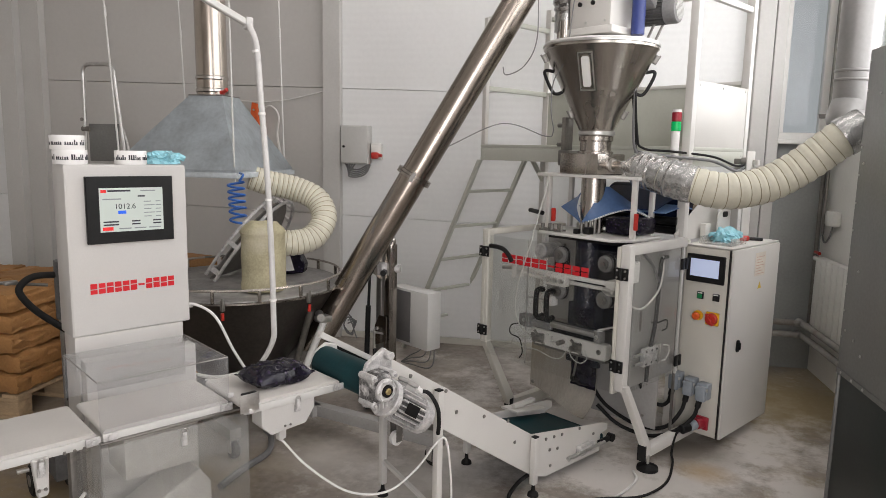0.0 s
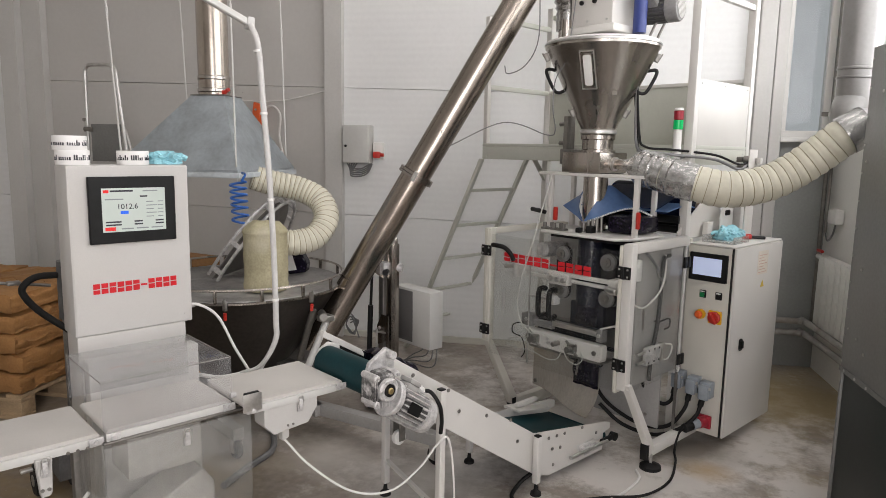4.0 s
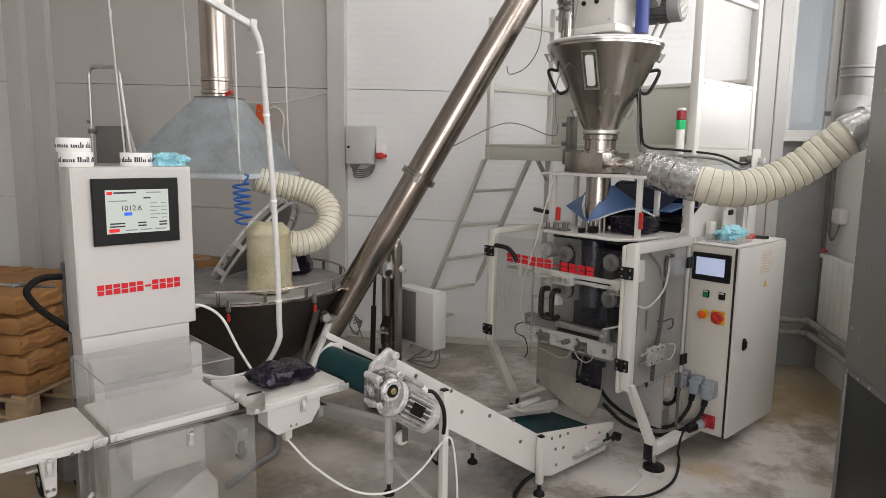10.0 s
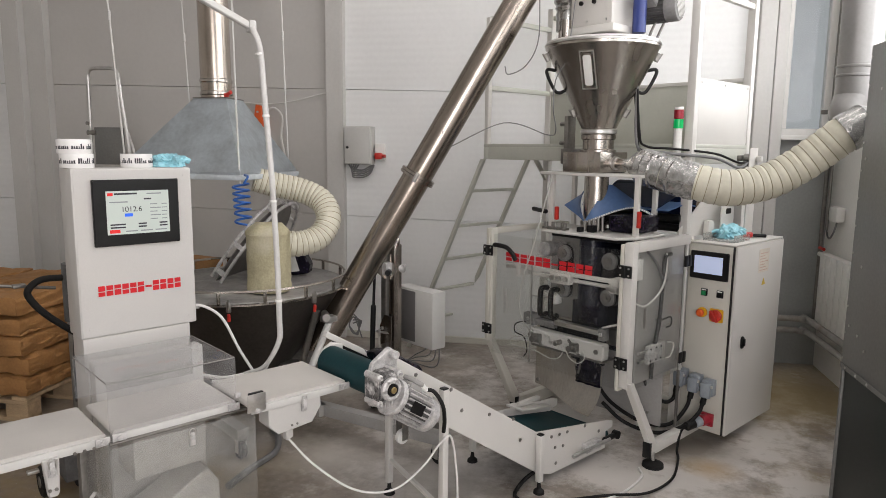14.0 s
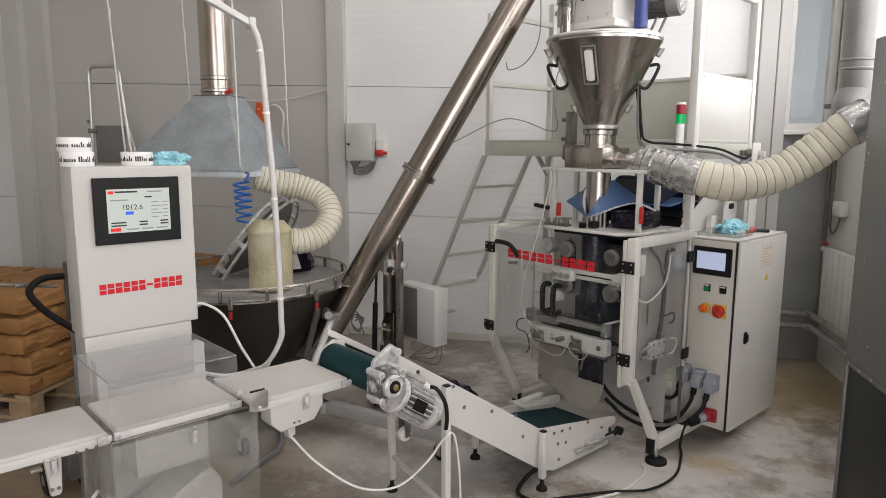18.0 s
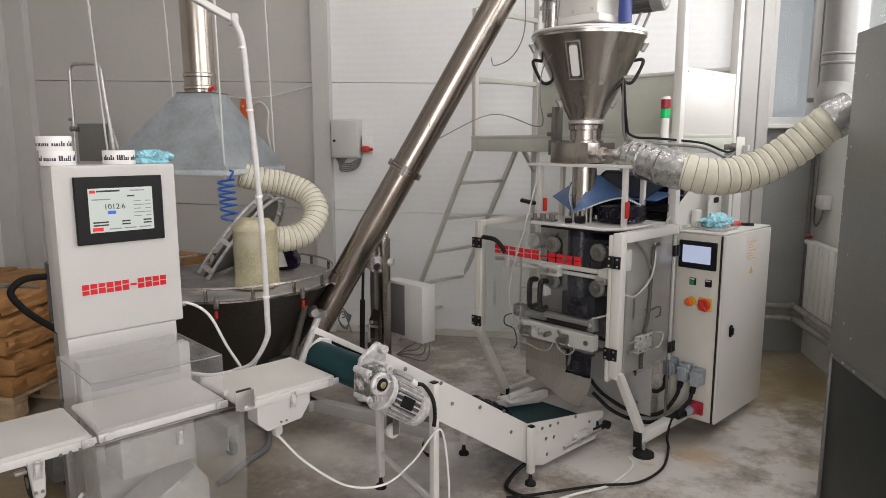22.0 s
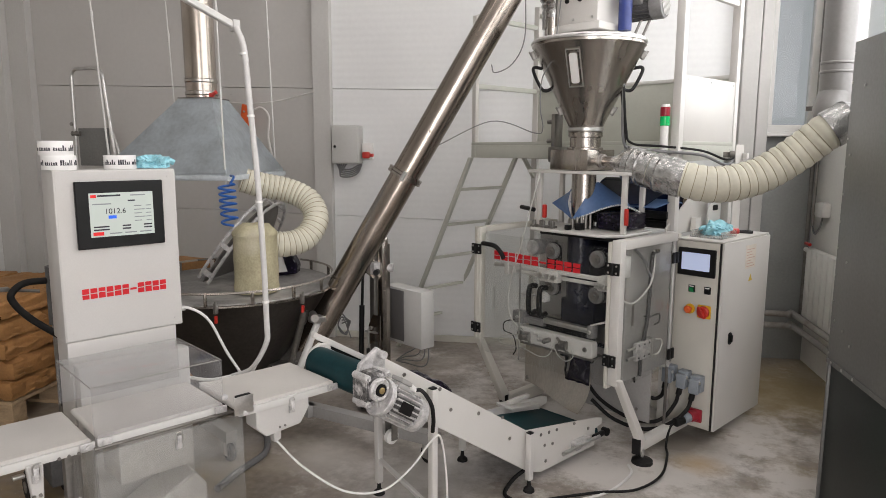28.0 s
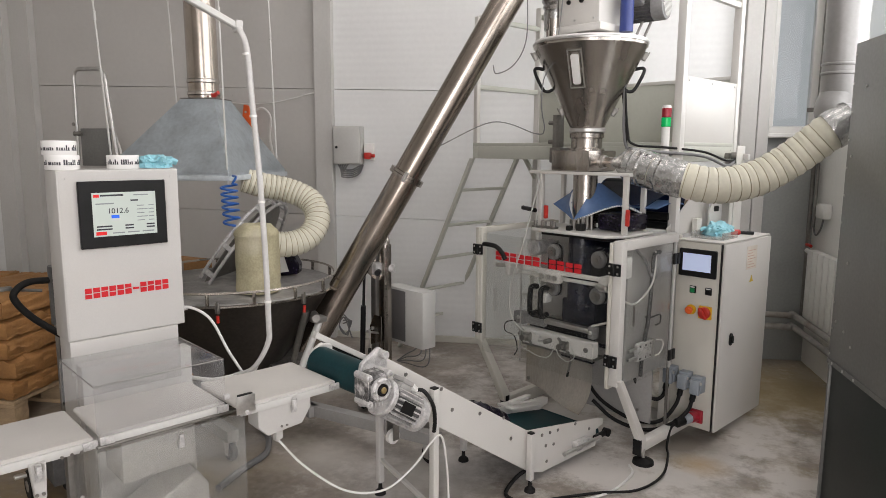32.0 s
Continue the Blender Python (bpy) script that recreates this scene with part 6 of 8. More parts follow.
# ---- cable arm beside the checkweigher ----
def cable_arm():
    t = thing("cable_arm", -0.78, -1.46, 0.0, "white wrapped cable conduit hanging from a pale swing arm", "cable arm")
    part("arm", prism([(-1.86, 2.13), (-1.42, 1.952), (-1.41, 1.975), (-1.86, 2.156)], "x", -0.79, -0.765, 0.004), PALEGREY, t)
    part("joint", box(-0.797, -0.760, -1.425, -1.395, 1.942, 1.985, 0.006), PALEGREY, t)
    part("drop_pole", rod((-0.78, -1.80, 2.12), (-0.78, -1.80, CEIL), 0.02), PALEGREY, t)
    pts = [(-0.745, -1.425, 1.955), (-0.735, -1.40, 1.88), (-0.725, -1.39, 1.68), (-0.715, -1.375, 1.40), (-0.71, -1.365, 1.10), (-0.708, -1.362, 0.85), (-0.712, -1.365, 0.76), (-0.75, -1.41, 0.66), (-0.80, -1.47, 0.63)]
    c = part("conduit", sweep(pts, 0.014, 12, 8, radii=lambda u: (0.0118 if u < 0.72 else 0.0118 - 0.016 * (u - 0.72)) + 0.0005 * math.sin(400 * u)), CONDUIT, t, "white spiral-wrapped conduit")
    for p, q in (((-0.7365, -1.402, 1.865), (-0.7355, -1.401, 1.857)), ((-0.724, -1.388, 1.64), (-0.7235, -1.388, 1.632)), ((-0.7135, -1.372, 1.32), (-0.7135, -1.372, 1.312)), ((-0.708, -1.363, 0.93), (-0.708, -1.363, 0.922))):
        part("cable_tie", rod(p, q, 0.0142, 14), WHITEPLASTIC, c)
    part("tail_cable", sweep([(-0.79, -1.46, 0.63), (-0.86, -1.53, 0.61), (-0.93, -1.60, 0.62)], 0.008), CABLEWHITE, t)
    part("tail_cable", sweep([(-0.735, -1.39, 0.69), (-0.77, -1.42, 0.62), (-0.83, -1.50, 0.60), (-0.88, -1.57, 0.60)], 0.006), CABLEWHITE, t)
    return t


cable_arm()


# ---- loading hopper with its screw conveyor ----
HC = (-1.73, -1.0)


def loading_hopper():
    x, y = HC
    t = thing("loading_hopper", x, y, 0.0, "dark steel loading hopper with a raised rim and a hinged lid", "hopper")
    m = pose(x, y, 0)
    part("cone", lathe([(0.10, 0.14), (0.13, 0.18), (0.50, 0.74), (0.52, 0.775), (0.525, 0.785)], 64, m), DARKSTEEL, t, "dark conical hopper body")
    part("rim_flange", lathe([(0.525, 0.785), (0.545, 0.787), (0.545, 0.795), (0.525, 0.797)], 64, m), STEEL, t)
    part("deck", lathe([(0.535, 0.797), (0.53, 0.803), (0.15, 0.806)], 64, m), DECK, t, "floury steel deck")
    part("top_ring", lathe([(0.528, 0.852), (0.536, 0.848), (0.544, 0.852), (0.536, 0.86), (0.528, 0.852)], 72, m, cap=False), STEEL, t)
    for k in range(16):
        a = radians(360 * k / 16 + 6)
        p = Vector((x + 0.536 * math.cos(a), y + 0.536 * math.sin(a), 0.797))
        part("ring_post", box(p.x - 0.007, p.x + 0.007, p.y - 0.007, p.y + 0.007, 0.797, 0.852, 0.002), STEEL, t)
    for a in (-34, 10, -80):
        d = Vector((math.cos(radians(a)), math.sin(radians(a)), 0))
        p = Vector((x, y, 0)) + d * 0.548
        c = part("clip", turned(merge(box(-0.004, 0.010, -0.011, 0.011, -0.03, 0.02, 0.003), rod((0.008, 0, -0.03), (0.012, 0, 0.03), 0.004, 8)), Matrix.Translation(p + Vector((0, 0, 0.795))) @ pose(0, 0, 0, 0, 0, a)), DULLSTEEL, t, "toggle clip")
        part("pull", rod(p + Vector((0, 0, 0.755)) + d * 0.008, p + Vector((0, 0, 0.722)) + d * 0.004, 0.008, 10), REDPLASTIC, c, "red pull")
    # hinged lid standing open, seen edge on
    hinge, lean = Vector((0.586, -0.81, 0)), radians(56)
    rise = Vector((0.81, 0.586, 0)) * math.cos(lean) + Vector((0, 0, math.sin(lean)))
    face = hinge.cross(rise)
    lm = Matrix.Translation((x - 0.227, y + 0.106, 0.815)) @ Matrix((hinge, rise, face)).transposed().to_4x4()

    def rim(a, k):
        return (k * 0.31 * math.cos(radians(a)), k * 0.50 * math.sin(radians(a)) ** 0.9)
    half = [rim(a, 0.96) for a in range(0, 181, 9)]
    o = part("open_lid", turned(prism(half, "z", 0.0, 0.006, 0.001), lm), DULLSTEEL, t, "half-round dull steel lid standing open")
    for s0 in (1, -1):
        part("lid_rim", turned(sweep([rim(a, 1.0) + (0.03 * s0,) for a in range(1, 180, 9)], 0.0095, 8, 3), lm), ALU, o)
    for a in range(4, 180, 19):
        part("lid_post", turned(prism([rim(a, 0.985), rim(a + 3, 0.985), rim(a + 3, 1.01), rim(a, 1.01)], "z", -0.028, 0.028, 0), lm), ALU, o)
    part("lid_grip", turned(sweep([rim(128, 0.97) + (0.01,), rim(128, 1.03) + (0.05,), rim(138, 1.12) + (0.06,), rim(150, 1.16) + (0.05,), rim(160, 1.10) + (0.01,)], 0.008, 8, 5), lm), BLACK, o)
    # base frame on casters
    part("base_frame", merge(box(x - 0.45, x + 0.40, y + 0.20, y + 0.26, 0.10, 0.16, 0.004), box(x - 0.45, x + 0.40, y - 0.26, y - 0.20, 0.10, 0.16, 0.004), turned(box(0.0, 0.95, -0.03, 0.03, 0.10, 0.16, 0.004), pose(x + 0.2, y + 0.20, 0, 0, 0, 17)), box(x - 0.45, x - 0.39, y - 0.20, y + 0.20, 0.10, 0.16, 0.004)), MIDGREY, t)
    for dx, dy in ((-0.42, -0.23), (-0.42, 0.23), (0.37, -0.23), (1.06, 0.46)):
        w = part("caster_wheel", rod((x + dx, y + dy - 0.016, 0.045), (x + dx, y + dy + 0.016, 0.045), 0.045, 20, bev=0.006), RUBBER, t)
        part("fork", turned(u_fork(0, 0, 0.03, 0.10, 0.024, 0.005, 0.036), pose(x + dx, y + dy, 0, 0, 0, 90)), ZINC, w)
    part("strut", rod((x + 0.53, y - 0.06, 0.16), (x + 0.50, y + 0.22, 0.665), 0.018, 12), PALEGREY, t)
    part("strut_bolt", merge(rod((x + 0.47, y + 0.20, 0.68), (x + 0.55, y + 0.16, 0.68), 0.02, 12), box(x + 0.47, x + 0.53, y + 0.17, y + 0.24, 0.645, 0.675, 0.004)), ZINC, t)
    for a in (20, 75):
        d = Vector((math.cos(radians(a)), math.sin(radians(a)), 0))
        part("strut", rod(Vector((x, y, 0.16)) + d * 0.30, Vector((x, y, 0.70)) + d * 0.48, 0.018, 10), DULLSTEEL, t)
    # agitator chute at the cone's foot
    part("foot_trough", merge(rod((x - 0.05, y - 0.05, 0.20), (x + 0.30, y + 0.30, 0.42), 0.085, 24), box(x + 0.16, x + 0.32, y + 0.05, y + 0.22, 0.28, 0.40, 0.006)), DULLSTEEL, t)
    return t


loading_hopper()


def filter_and_hose():
    x, y = HC
    fx, fy = -1.40, -1.03
    prof = [(0.10, 0.812), (0.108, 0.82), (0.109, 0.84)] + [(0.106, 0.86 + 0.016 * k) for k in range(15)] + [(0.108, 1.092), (0.110, 1.10), (0.106, 1.112), (0.098, 1.122), (0.085, 1.132), (0.066, 1.148), (0.045, 1.150), (0.02, 1.142)]
    bm = lathe(prof, 56, pose(fx, fy, 0))
    for v in bm.verts:
        if v.co.z > 0.83:
            out = Vector((v.co.x - fx, v.co.y - fy, 0)).normalized()
            top = max(0.0, v.co.z - 1.08) * 6
            v.co += out * (noise.noise(Vector((v.co.x * 16, v.co.y * 16, v.co.z * 7))) * (0.007 + 0.02 * top) + noise.noise(v.co * 38) * 0.003)
            v.co.z += noise.noise(v.co * 20) * 0.02 * top
    solid("filter_drum", bm, CANVAS, "dusty beige cloth filter drum on the hopper deck", "filter")
    hose_thing("exhaust_hose", [(-1.455, -0.96, 1.045), (-1.415, -0.85, 1.03), (-1.395, -0.74, 1.06), (-1.415, -0.665, 1.15), (-1.495, -0.66, 1.24), (-1.58, -0.74, 1.295), (-1.64, -0.86, 1.325), (-1.68, -0.95, 1.355)], 0.066, 0.026, "cream ribbed exhaust hose from the filter to the hood", None)


def hose_thing(name, pts, r, pitch, label, foil):
    """A ribbed hose along a path: bulging wall with a darker wire in each fold."""
    path = smooth_path(pts, 24)
    lens = [0.0]
    for a, b in zip(path, path[1:]):
        lens.append(lens[-1] + (b - a).length)
    total = lens[-1]

    def at(s):
        s = min(max(s, 0.0), total)
        for i in range(len(path) - 1):
            if lens[i + 1] >= s:
                u = (s - lens[i]) / max(1e-9, lens[i + 1] - lens[i])
                return path[i].lerp(path[i + 1], u)
        return path[-1].copy()
    t = thing(name, *pts[0], label, "hose")
    ribs = int(total / pitch)
    fine = [at(total * k / (ribs * 4)) for k in range(ribs * 4 + 1)]
    part("wall", sweep(fine, r, 28, straight=True, radii=lambda u: r * (0.985 + 0.034 * math.sin(2 * math.pi * ribs * u))), HOSE, t)
    for k in range(ribs):
        c = total * (k + 0.72) / ribs
        p, q = at(c - 0.003), at(c + 0.003)
        m, _ = frame_at(p, q)
        if not any(s0 < c < s1 for s0, s1 in (foil or ())):
            part("rib_wire", lathe([(r * 0.97, 0), (r * 0.992, 0.0008), (r * 0.992, 0.0026), (r * 0.97, 0.0034)], 24, m, None, cap=False), HOSEWIRE, t)
    for s0, s1 in (foil or ()):
        seg = [at(s0 + (s1 - s0) * k / 14) for k in range(15)]
        part("foil_wrap", sweep(seg, r, 28, straight=True, radii=lambda u: r * (1.05 + 0.035 * math.sin(37 * u) * math.cos(11 * u))), FOIL, t, "crumpled foil tape")
    return t


filter_and_hose()


def screw_conveyor():
    a, b = Vector((-1.433, -0.705, 0.485)), Vector((-0.71, 0.012, 2.252))
    d = (b - a).normalized()
    lo, hi = a - d * 0.34, b + d * 0.30
    t = thing("screw_conveyor", *(a - d * 0.34), "inclined stainless steel screw conveyor tube", "screw conveyor")
    part("tube", rod(lo, hi, 0.0745, 40), TUBESTEEL, t, "polished steel tube")
    mid = Vector((-1.066, -0.341, 1.377))
    s = (mid - a).dot(d)
    c = a + d * s
    part("flange", merge(rod(c - d * 0.015, c - d * 0.002, 0.094, 36), rod(c + d * 0.002, c + d * 0.015, 0.094, 36)), STEEL, t)
    side = d.cross(Vector((0, 0, 1))).normalized()
    for sg in (-1, 1):
        part("flange_bolt", rod(c + side * sg * 0.100 - d * 0.026, c + side * sg * 0.100 + d * 0.026, 0.011, 10), ZINC, t)
    h = part("head_box", merge(rod(hi - d * 0.05, hi + d * 0.16, 0.10, 32), rod(hi, hi + Vector((0.02, 0.03, -0.22)), 0.07, 24)), STEEL, t)
    # sensor cable round the tube
    w = a + d * 1.30
    pts = [w + side * 0.08, w + side * 0.02 + Vector((0, 0, -0.09)), Vector((-0.80, 0.02, 1.66)), Vector((-0.62, 0.16, 1.60)), Vector((-0.52, 0.10, 1.62)), Vector((-0.50, 0.05, 1.72)), Vector((-0.50, 0.06, 1.86)), Vector((-0.45, 0.08, 1.96)), Vector((-0.46, 0.12, 2.10)), Vector((-0.46, 0.15, 2.3))]
    part("sensor_cable", sweep(pts, 0.003, 6), CABLEGREY, t)
    pts = [Vector((-0.60, 0.04, 2.30)), Vector((-0.60, 0.04, 2.06)), Vector((-0.66, 0.02, 1.94)), Vector((-0.74, -0.02, 1.90)), Vector((-0.755, -0.03, 1.94))]
    part("sensor_cable", sweep(pts, 0.003, 6), CABLEGREY, t)
    return t


screw_conveyor()


def lift_stand():
    x, y = -1.285, -0.345
    t = thing("lift_stand", x, y, 0.0, "dull steel stand clamped to the screw tube", "stand")
    part("post", box(x - 0.055, x - 0.012, y - 0.03, y + 0.02, 0.10, 0.98, 0.004), DULLSTEEL, t)
    part("post", box(x + 0.0, x + 0.05, y - 0.02, y + 0.035, 0.06, 1.0, 0.004), STEEL, t)
    part("gusset", prism([(y - 0.115, 0.865), (y - 0.03, 0.80), (y - 0.031, 0.985), (y - 0.05, 1.0)], "x", x - 0.012, x - 0.006, 0.001), STEEL, t)
    part("hook", sweep([(x + 0.03, y, 0.98), (x + 0.035, y + 0.01, 1.02), (x + 0.02, y, 1.07), (x + 0.015, y, 1.10)], 0.02, 10, 6, radii=lambda u: 0.024 * (1.05 - 0.8 * u)), STEEL, t)
    k = part("clamp", merge(rod((x - 0.10, y - 0.07, 0.865), (x + 0.06, y + 0.05, 0.865), 0.024, 18, bev=0.004), box(x - 0.05, x + 0.03, y - 0.06, y + 0.01, 0.83, 0.90, 0.006)), ALU, t)
    part("knob", rod((x + 0.05, y - 0.055, 0.855), (x + 0.075, y - 0.085, 0.855), 0.016, 14), BLACK, k)
    part("gas_strut", merge(rod((x - 0.085, y - 0.05, 0.86), (x - 0.10, y - 0.05, 0.62), 0.008, 10), rod((x - 0.10, y - 0.05, 0.64), (x - 0.115, y - 0.05, 0.30), 0.015, 12)), BLACK, t)
    part("lock_rod", merge(rod((x - 0.06, y + 0.01, 0.58), (x - 0.10, y + 0.03, 0.57), 0.02, 12), rod((x - 0.03, y - 0.06, 0.52), (x - 0.03, y - 0.06, 0.40), 0.006, 8), rod((x - 0.06, y - 0.06, 0.50), (x + 0.02, y - 0.03, 0.50), 0.007, 8)), ZINC, t)
    part("lower_gusset", prism([(x - 0.06, 0.42), (x + 0.045, 0.46), (x + 0.045, 0.60), (x - 0.02, 0.60), (x - 0.06, 0.53)], "y", y - 0.036, y - 0.031, 0.001), STEEL, t)
    part("bolt", hexbolt((x - 0.035, y - 0.036, 0.52), (0, -1, 0), 0.011, 0.008), ZINC, t)
    part("base", box(x - 0.20, x + 0.42, y - 0.05, y + 0.06, 0.05, 0.11, 0.004), DULLSTEEL, t)
    for dx in (-0.17, 0.39):
        part("caster_wheel", rod((x + dx, y - 0.016, 0.03), (x + dx, y + 0.016, 0.03), 0.03, 18, bev=0.004), RUBBER, t)
    # drive control box behind the posts
    b = part("drive_box", box(-1.40, -1.078, -0.22, -0.12, 0.41, 0.735, 0.006), PALEGREY, t, "pale grey control box")
    part("dark_panel", box(-1.395, -1.222, -0.226, -0.221, 0.43, 0.722, 0.002), mat("dark_grey_panel", (0.13, 0.125, 0.12), 0.5), b, "dark front plate")
    part("tube_plug", merge(rod((-1.62, -0.08, 0.50), (-1.48, -0.10, 0.50), 0.028, 14, bev=0.004), rod((-1.48, -0.10, 0.50), (-1.40, -0.10, 0.50), 0.018, 12)), WHITEPLASTIC, t, "pale plug on the cable")
    for k2 in range(4):
        o = 0.03 * k2
        part("loose_cable", sweep([(-1.30 + o, -0.05, 0.47), (-1.28 + o, -0.08, 0.36 - o), (-1.36, -0.10, 0.30 - o * 0.6), (-1.42, -0.12, 0.25)], 0.004, 6), CABLEGREY, t)
    for k2 in range(4):
        part("loose_cable", sweep([(-1.64, -0.355, 0.54 - 0.02 * k2), (-1.60 + 0.012 * k2, -0.35, 0.51), (-1.59, -0.35, 0.45), (-1.63 + 0.012 * k2, -0.36, 0.42), (-1.66, -0.37, 0.47), (-1.62, -0.36, 0.52), (-1.57, -0.34, 0.40)], 0.004, 6), CABLEGREY, t)
    return t


lift_stand()


# ---- extraction hood ----
def extraction_hood():
    x0, x1, y0, y1, zb, zt = -4.05, -3.37, -2.07, -1.38, 1.362, 1.775
    cx, cy, w = -3.678, -1.69, 0.094
    t = thing("extraction_hood", *room(cx, cy, zb), "galvanised sheet extraction hood hung over the loading hopper", "extraction hood", rz=TURN)
    bm = bmesh.new()
    lo = [bm.verts.new(v) for v in ((x0, y0, zb), (x1, y0, zb), (x1, y1, zb), (x0, y1, zb))]
    lip = [bm.verts.new(v) for v in ((x0, y0, zb + 0.035), (x1, y0, zb + 0.035), (x1, y1, zb + 0.035), (x0, y1, zb + 0.035))]
    up = [bm.verts.new(v) for v in ((cx - w, cy - w, zt), (cx + w, cy - w, zt), (cx + w, cy + w, zt), (cx - w, cy + w, zt))]
    for a, b in ((lo, lip), (lip, up)):
        for k in range(4):
            bm.faces.new((a[k], a[(k + 1) % 4], b[(k + 1) % 4], b[k]))
    bmesh.ops.solidify(bm, geom=bm.faces[:], thickness=0.003)
    part("canopy", turned(bm, ROOM), GALV, t, smooth=False)
    for q in ((x0 - 0.01, x1 + 0.012, y0 - 0.012, y0), (x1, x1 + 0.012, y0, y1 + 0.01), (x0 - 0.012, x0, y0, y1)):
        part("lip_frame", turned(box(*q, zb - 0.004, zb + 0.022, 0.003), ROOM), GALV, t)
    part("collar_plate", turned(box(cx - w - 0.004, cx + w + 0.004, cy - w - 0.004, cy + w + 0.004, zt, zt + 0.006, 0.002), ROOM), DULLSTEEL, t)
    f = part("flue", turned(rod((cx - 0.012, cy, zt + 0.006), (cx - 0.032, cy, CEIL), 0.081, 40), ROOM), TUBESTEEL, t, "bright steel flue")
    for z in (zt + 0.02, zt + 0.085):
        part("ring", turned(lathe([(0.082, 0), (0.086, 0.005), (0.086, 0.018), (0.082, 0.023)], 40, pose(cx - 0.012, cy, z)), ROOM), STEEL, f)
    # the hanger rods splay a little on their way up
    for x, y, dx in ((x1 - 0.013, y0 + 0.015, -0.04), (x1 - 0.04, y1 - 0.015, -0.07), (x0 + 0.05, y0 + 0.015, -0.175), (x0 + 0.035, y1 - 0.015, -0.115)):
        r = part("hanger_rod", turned(rod((x, y, zb - 0.02), (x + dx, y, CEIL), 0.0050, 8), ROOM), PALEGREY, t)
        u = (2.155 - zb) / (CEIL - zb)
        part("turnbuckle", turned(rod((x + dx * u, y, 2.13), (x + dx * u, y, 2.18), 0.0075, 8, bev=0.003), ROOM), PALEGREY, r)
    part("red_valve", turned(merge(rod((cx + 0.105, cy - 0.10, zt + 0.018), (cx + 0.13, cy - 0.11, zt + 0.03), 0.010, 12), box(cx + 0.085, cx + 0.108, cy - 0.105, cy - 0.085, zt + 0.006, zt + 0.026, 0.003)), ROOM), REDPLASTIC, t)
    return t


extraction_hood()


def coil_hose():
    c = Vector((-1.385, -1.175, 0))
    pts = []
    for k in range(6 * 16 + 1):
        a = 2 * math.pi * k / 16
        u = k / 96
        pts.append(c + Vector((0.037 * math.cos(a) + 0.02 * u, 0.037 * math.sin(a), 1.352 - 0.18 * u + (0.0 if u < 0.75 else -0.06 * (u - 0.75)))))
    bm = sweep(pts, 0.0055, 8, straight=True)
    bm = sweep([pts[0], pts[0] + Vector((0, 0.02, 0.03)), Vector((-1.45, -1.12, 1.385))], 0.0055, 8, bm=bm)
    solid("coiled_air_hose", bm, BLUEHOSE, "blue coiled air hose hanging from the hood", "air hose")


coil_hose()


def flour_pack():
    m = pose(-1.70, -0.675, 0.812, 0, -8, 40)
    t = thing("flour_pack", -1.70, -0.675, 0.812, "small dark printed pack with a white label on the hopper deck", "package", rz=30)
    part("pack", turned(prism([(-0.05, 0), (0.06, 0), (0.075, 0.05), (0.045, 0.13), (-0.045, 0.125), (-0.055, 0.05)], "y", -0.035, 0.035, 0.008), m), FILM, t)
    part("label", turned(prism([(-0.052, 0.02), (0.012, 0.02), (-0.002, 0.115), (-0.045, 0.11)], "y", -0.0375, -0.0355, 0), m), WHITEPLASTIC, t)


flour_pack()


